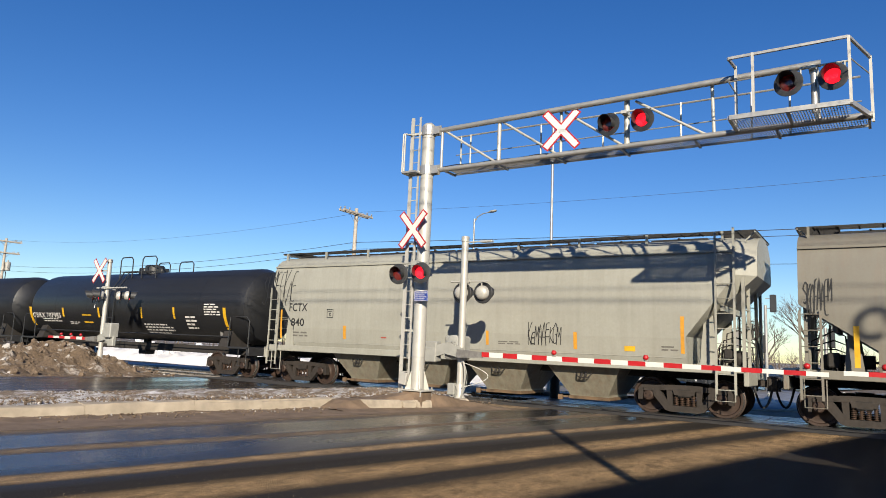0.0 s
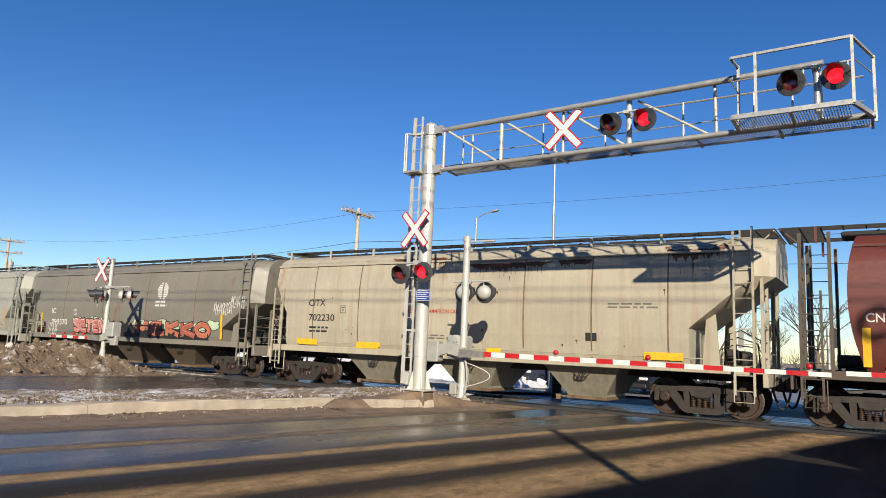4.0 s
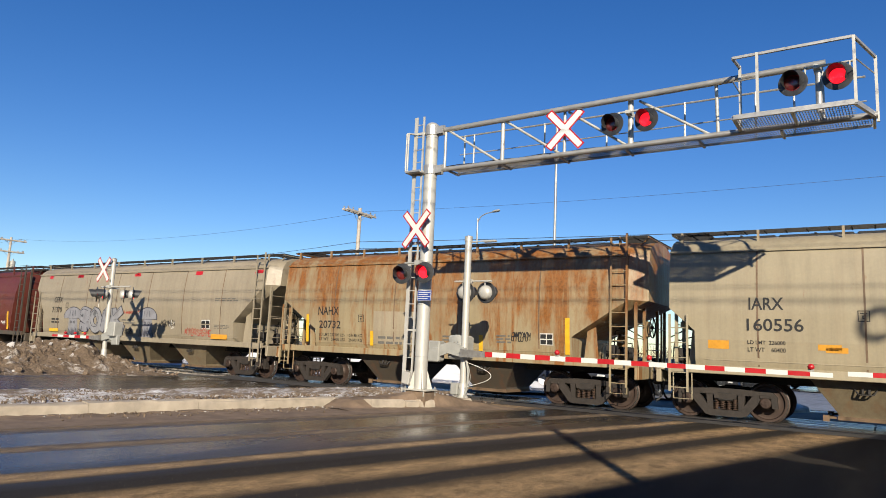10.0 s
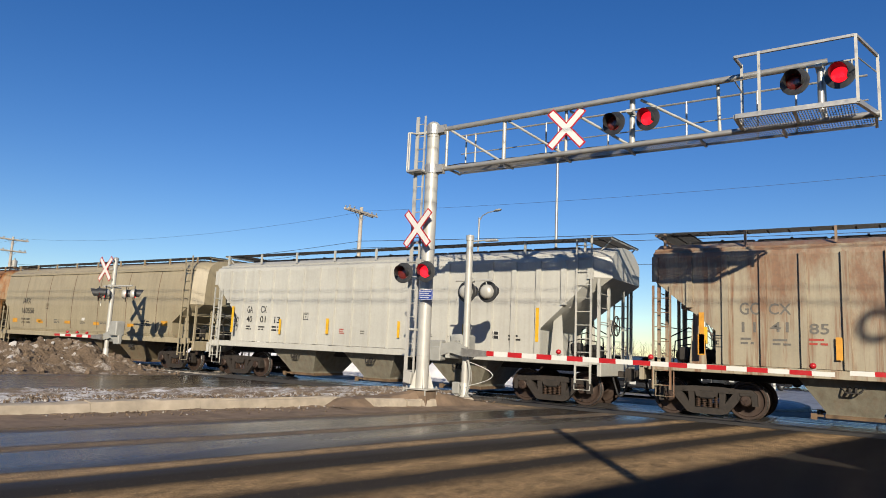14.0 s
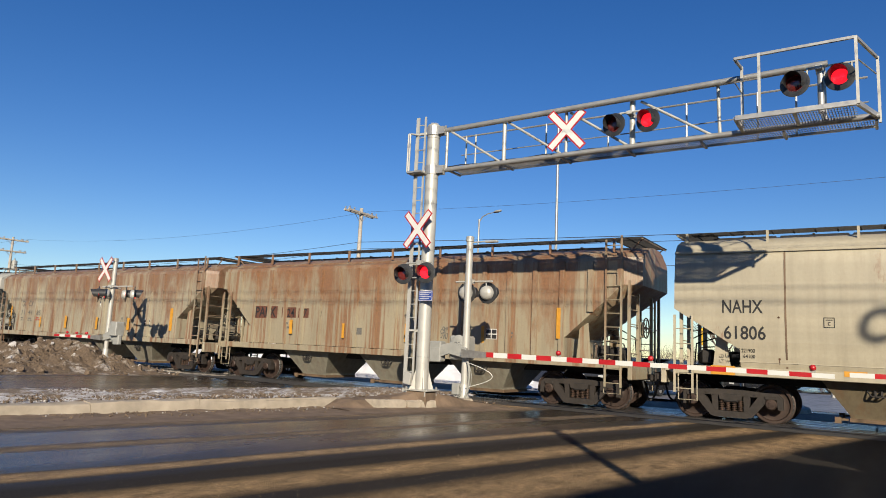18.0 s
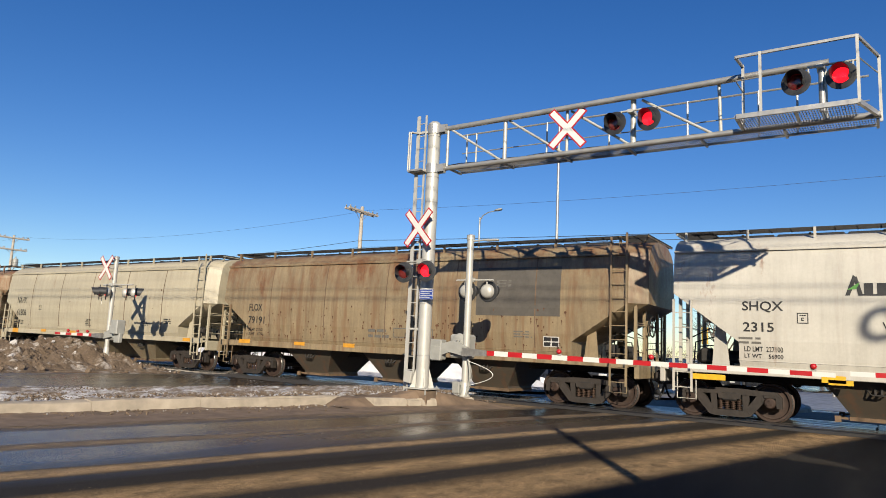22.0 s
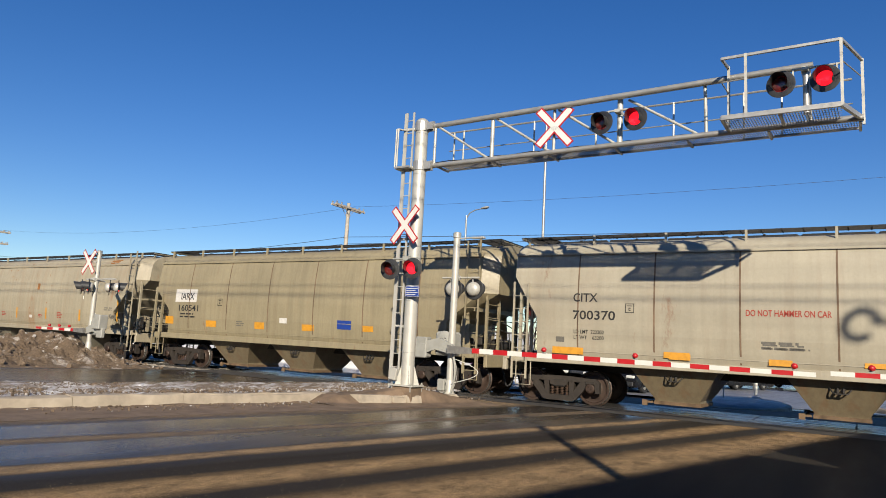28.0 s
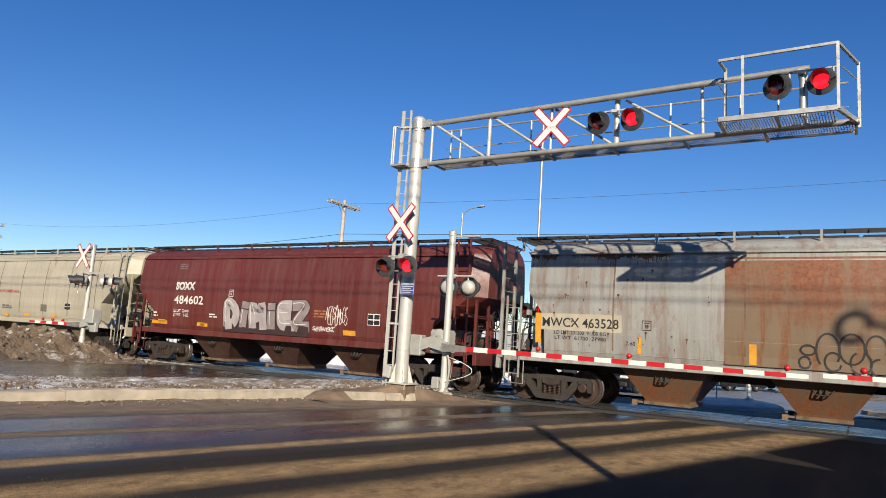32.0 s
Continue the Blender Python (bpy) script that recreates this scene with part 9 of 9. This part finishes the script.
def islands():
    """Kerbed islands and posts at the far side of the crossing."""
    isl = thing("traffic_island", pose(0, 0, -0.15), "low kerbed island with dirty snow on it", "traffic island", kind="structure")
    for cx, cy, rx, ry in ((-3.9, 6.7, 1.75, 3.4), (3.4, 11.0, 3.4, 1.9)):
        bm = bmesh.new()
        lathe(bm, [(1.0, -0.02), (0.985, 0.13), (0.93, 0.15), (0.5, 0.17), (0.0, 0.18)], 36, Matrix.Translation((cx, cy, 0)) @ Matrix.Diagonal((rx, ry, 1, 1)))
        part("island_kerb", bm, KERB, isl)
        bm = bmesh.new()
        lathe(bm, [(0.90, 0.150), (0.86, 0.20), (0.45, 0.235), (0.0, 0.24)], 36, Matrix.Translation((cx, cy, 0)) @ Matrix.Diagonal((rx, ry, 1, 1)))
        part("island_top", bm, ICY, isl, "icy grey snow on the island", smooth=60)
    for x, y, h in ((-3.54, 9.2, 0.62), (-1.2, 11.0, 0.7)):
        p = thing("marker_post", pose(x, y, 0.06 if y < 10 else -0.30), "short white marker post on a kerbed island", "post", "marker posts")
        bm = bmesh.new()
        lathe(bm, [(0.16, 0), (0.15, 0.05), (0.06, 0.08), (0.055, h), (0.0, h + 0.02)], 12)
        part("post", bm, WHITE, p, smooth=40)
        bm = bmesh.new()
        lathe(bm, [(0.058, h * 0.7), (0.058, h * 0.82)], 12)
        part("band", bm, GREYBOX, p)


islands()
bo = thing("bollard", pose(-8.95, 2.0, 0.0), "short black bollard beside the far rail", "bollard")
sb = bmesh.new()
lathe(sb, [(0.16, -0.05), (0.15, 0.65), (0.12, 0.74), (0.0, 0.76)], 16)
part("post", sb, RUBBER, bo, smooth=40)
pw = thing("road_marker", pose(-5.95, 6.2, -0.13), "weathered white marker panel at the island's tip", "marker")
sb = bmesh.new()
ebox(sb, (0, 0, 0.37), (0.25, 0.10, 0.74), 0.03)
part("panel", sb, WHITE, pw)
sp = thing("sign_pole", pose(-4.38, 7.4, 0.06), "thin white steel pole on a kerbed island", "pole")
sb = bmesh.new()
rod(sb, (0, 0, -0.1), (0, 0, 2.4), 0.025, 8)
part("pole", sb, WHITE, sp)
sb = bmesh.new()
box(sb, (0, 0.03, 2.1), (0.45, 0.012, 0.6))
part("sign_back", sb, GALV, sp, "plain back of a sign plate")


# ---- behind the camera: only shadows and a loss of sky light reach the view ----
def roadside():
    u, v = Vector((0.24, 0.971, 0)), Vector((0.971, -0.24, 0))
    a, b = Vector((6.25, -18.65, 0)) + v * 9.6 - u * 20.15, Vector((6.45, -17.75, 0)) + v * 9.6 + u * 7.15
    building(a.x, a.y, 19.0, 40.0, 5.78, (0.42, 0.36, 0.30), "tan brick building beside the road behind the camera", turn=-13.9)
    building(b.x, b.y, 19.0, 14.0, 5.78, (0.40, 0.34, 0.30), "brown brick building beside the road", turn=-13.9)
    # added, unseen: plain blocks that hold back low sky light from the south
    for x, w, h in ((-62, 30, 9.0), (-30, 26, 10.5), (-2, 18, 9.5)):
        building(x, -66.0, w, 16.0, h, (0.30, 0.24, 0.20), "brown shop building across the lot behind the camera")
    # added, unseen: ring on a pole, casts a curled shadow on the wagons
    c = Vector((-0.12, -1.57, 2.32)) - away * 21.0
    s = street_lamp(c.x + 1.3, c.y - 0.6, c.z - 0.7, 0, 0, "unseen ring on a pole, added to cast a curled shadow")
    k = c - Vector((c.x + 1.3, c.y - 0.6, -0.1))
    bm = bmesh.new()
    tube(bm, [k + Vector((0.30 * math.cos(a), 0.1 * math.sin(a), 0.26 * math.sin(a))) for a in [i * math.pi / 8 for i in range(15)]], 0.075, 8)
    part("lamp_ring", bm, GALV, s)
    bm = bmesh.new()
    tube(bm, [Vector((0, 0, c.z - 0.8)), k + Vector((0.6, 0.2, -0.1)), k + Vector((0.34, 0, 0.1))], 0.06, 8)
    part("arm", bm, GALV, s)
    p = thing("utility_pole", pose(4.3, -20.75, -0.1), "plain wooden utility pole beside the road behind the camera", "utility pole", "utility poles")
    bm = bmesh.new()
    rod(bm, (0, 0, -0.2), (0, 0, 8.7), 0.11, 12, 0.085)
    part("pole", bm, WOOD, p, smooth=40)
    for x in (-60, 60):
        q = thing("utility_pole", pose(x, -14.0, -0.1), "tall wooden utility pole on the near side", "utility pole", "utility poles")
        bm = bmesh.new()
        rod(bm, (0, 0, -0.2), (0, 0, 10.75), 0.17, 12, 0.12)
        part("pole", bm, WOOD, q, smooth=40)
        bm = bmesh.new()
        ebox(bm, (0, 0, 10.45), (0.12, 2.2, 0.14), 0.01)
        part("crossarm", bm, WOOD, q)
    for y, z in ((-14.05, 9.64), (-14.1, 9.97), (-13.1, 10.49), (-14.9, 10.01)):
        wire((-60, y, z), (60, y, z), 0.3, 0.011)


roadside()


def motions():
    """The train rolls by, its wheels turn, and the crossing lamps flash in turn."""
    for w in W.values():
        walk(w.ob, [(t, pose(w.mid - SPEED * t, 0, 0)) for t in (0, 8, 16, 24, 32)])
    for ws, x, mid in ROLL:
        t_in = max(0.0, (mid + x - 9) / SPEED)
        t_out = min(32.0, (mid + x + 42) / SPEED)
        rows = [(0.0, pose(x, 0, 0.457))] if t_in > 0.05 or t_out < 0.2 else []
        if t_out > t_in + 0.2:
            n = int((t_out - t_in) * 15)
            for i in range(n + 1):
                t = t_in + i / 15
                rows.append((t, pose(x, 0, 0.457) @ Euler((0, -SPEED / 0.457 * (t - t_in), 0)).to_matrix().to_4x4()))
        last = rows[-1]
        if last[0] < 31.9:
            rows.append((32.0, last[1]))
        walk(ws, rows)
    for lens, first in FLASH:
        rows = []
        for k in range(65):
            face = 0 if (k % 2 == 0) == bool(first) else 180
            t = k * 0.5
            rows += [(t - 0.2, face), (t + 0.2, face)]
        out, turn = [], 0.0
        for i, (t, f) in enumerate(rows):
            if t < 0 or t > 32:
                continue
            if out and abs(f - (out[-1][1] % 360)) > 1:
                t0, a0 = out[-1]
                out.append((t0 + 0.034, a0 + 60))
                out.append((t0 + 0.067, a0 + 120))
                out.append((t, a0 + 180))
            else:
                out.append((t, (out[-1][1] if out else float(f))))
        if out[0][0] > 0:
            out.insert(0, (0.0, out[0][1]))
        if out[-1][0] < 32:
            out.append((32.0, out[-1][1]))
        walk(lens, [(t, pose(0, -0.02, 0) @ pose(0, 0, 0, 0, 0, a)) for t, a in out])


motions()
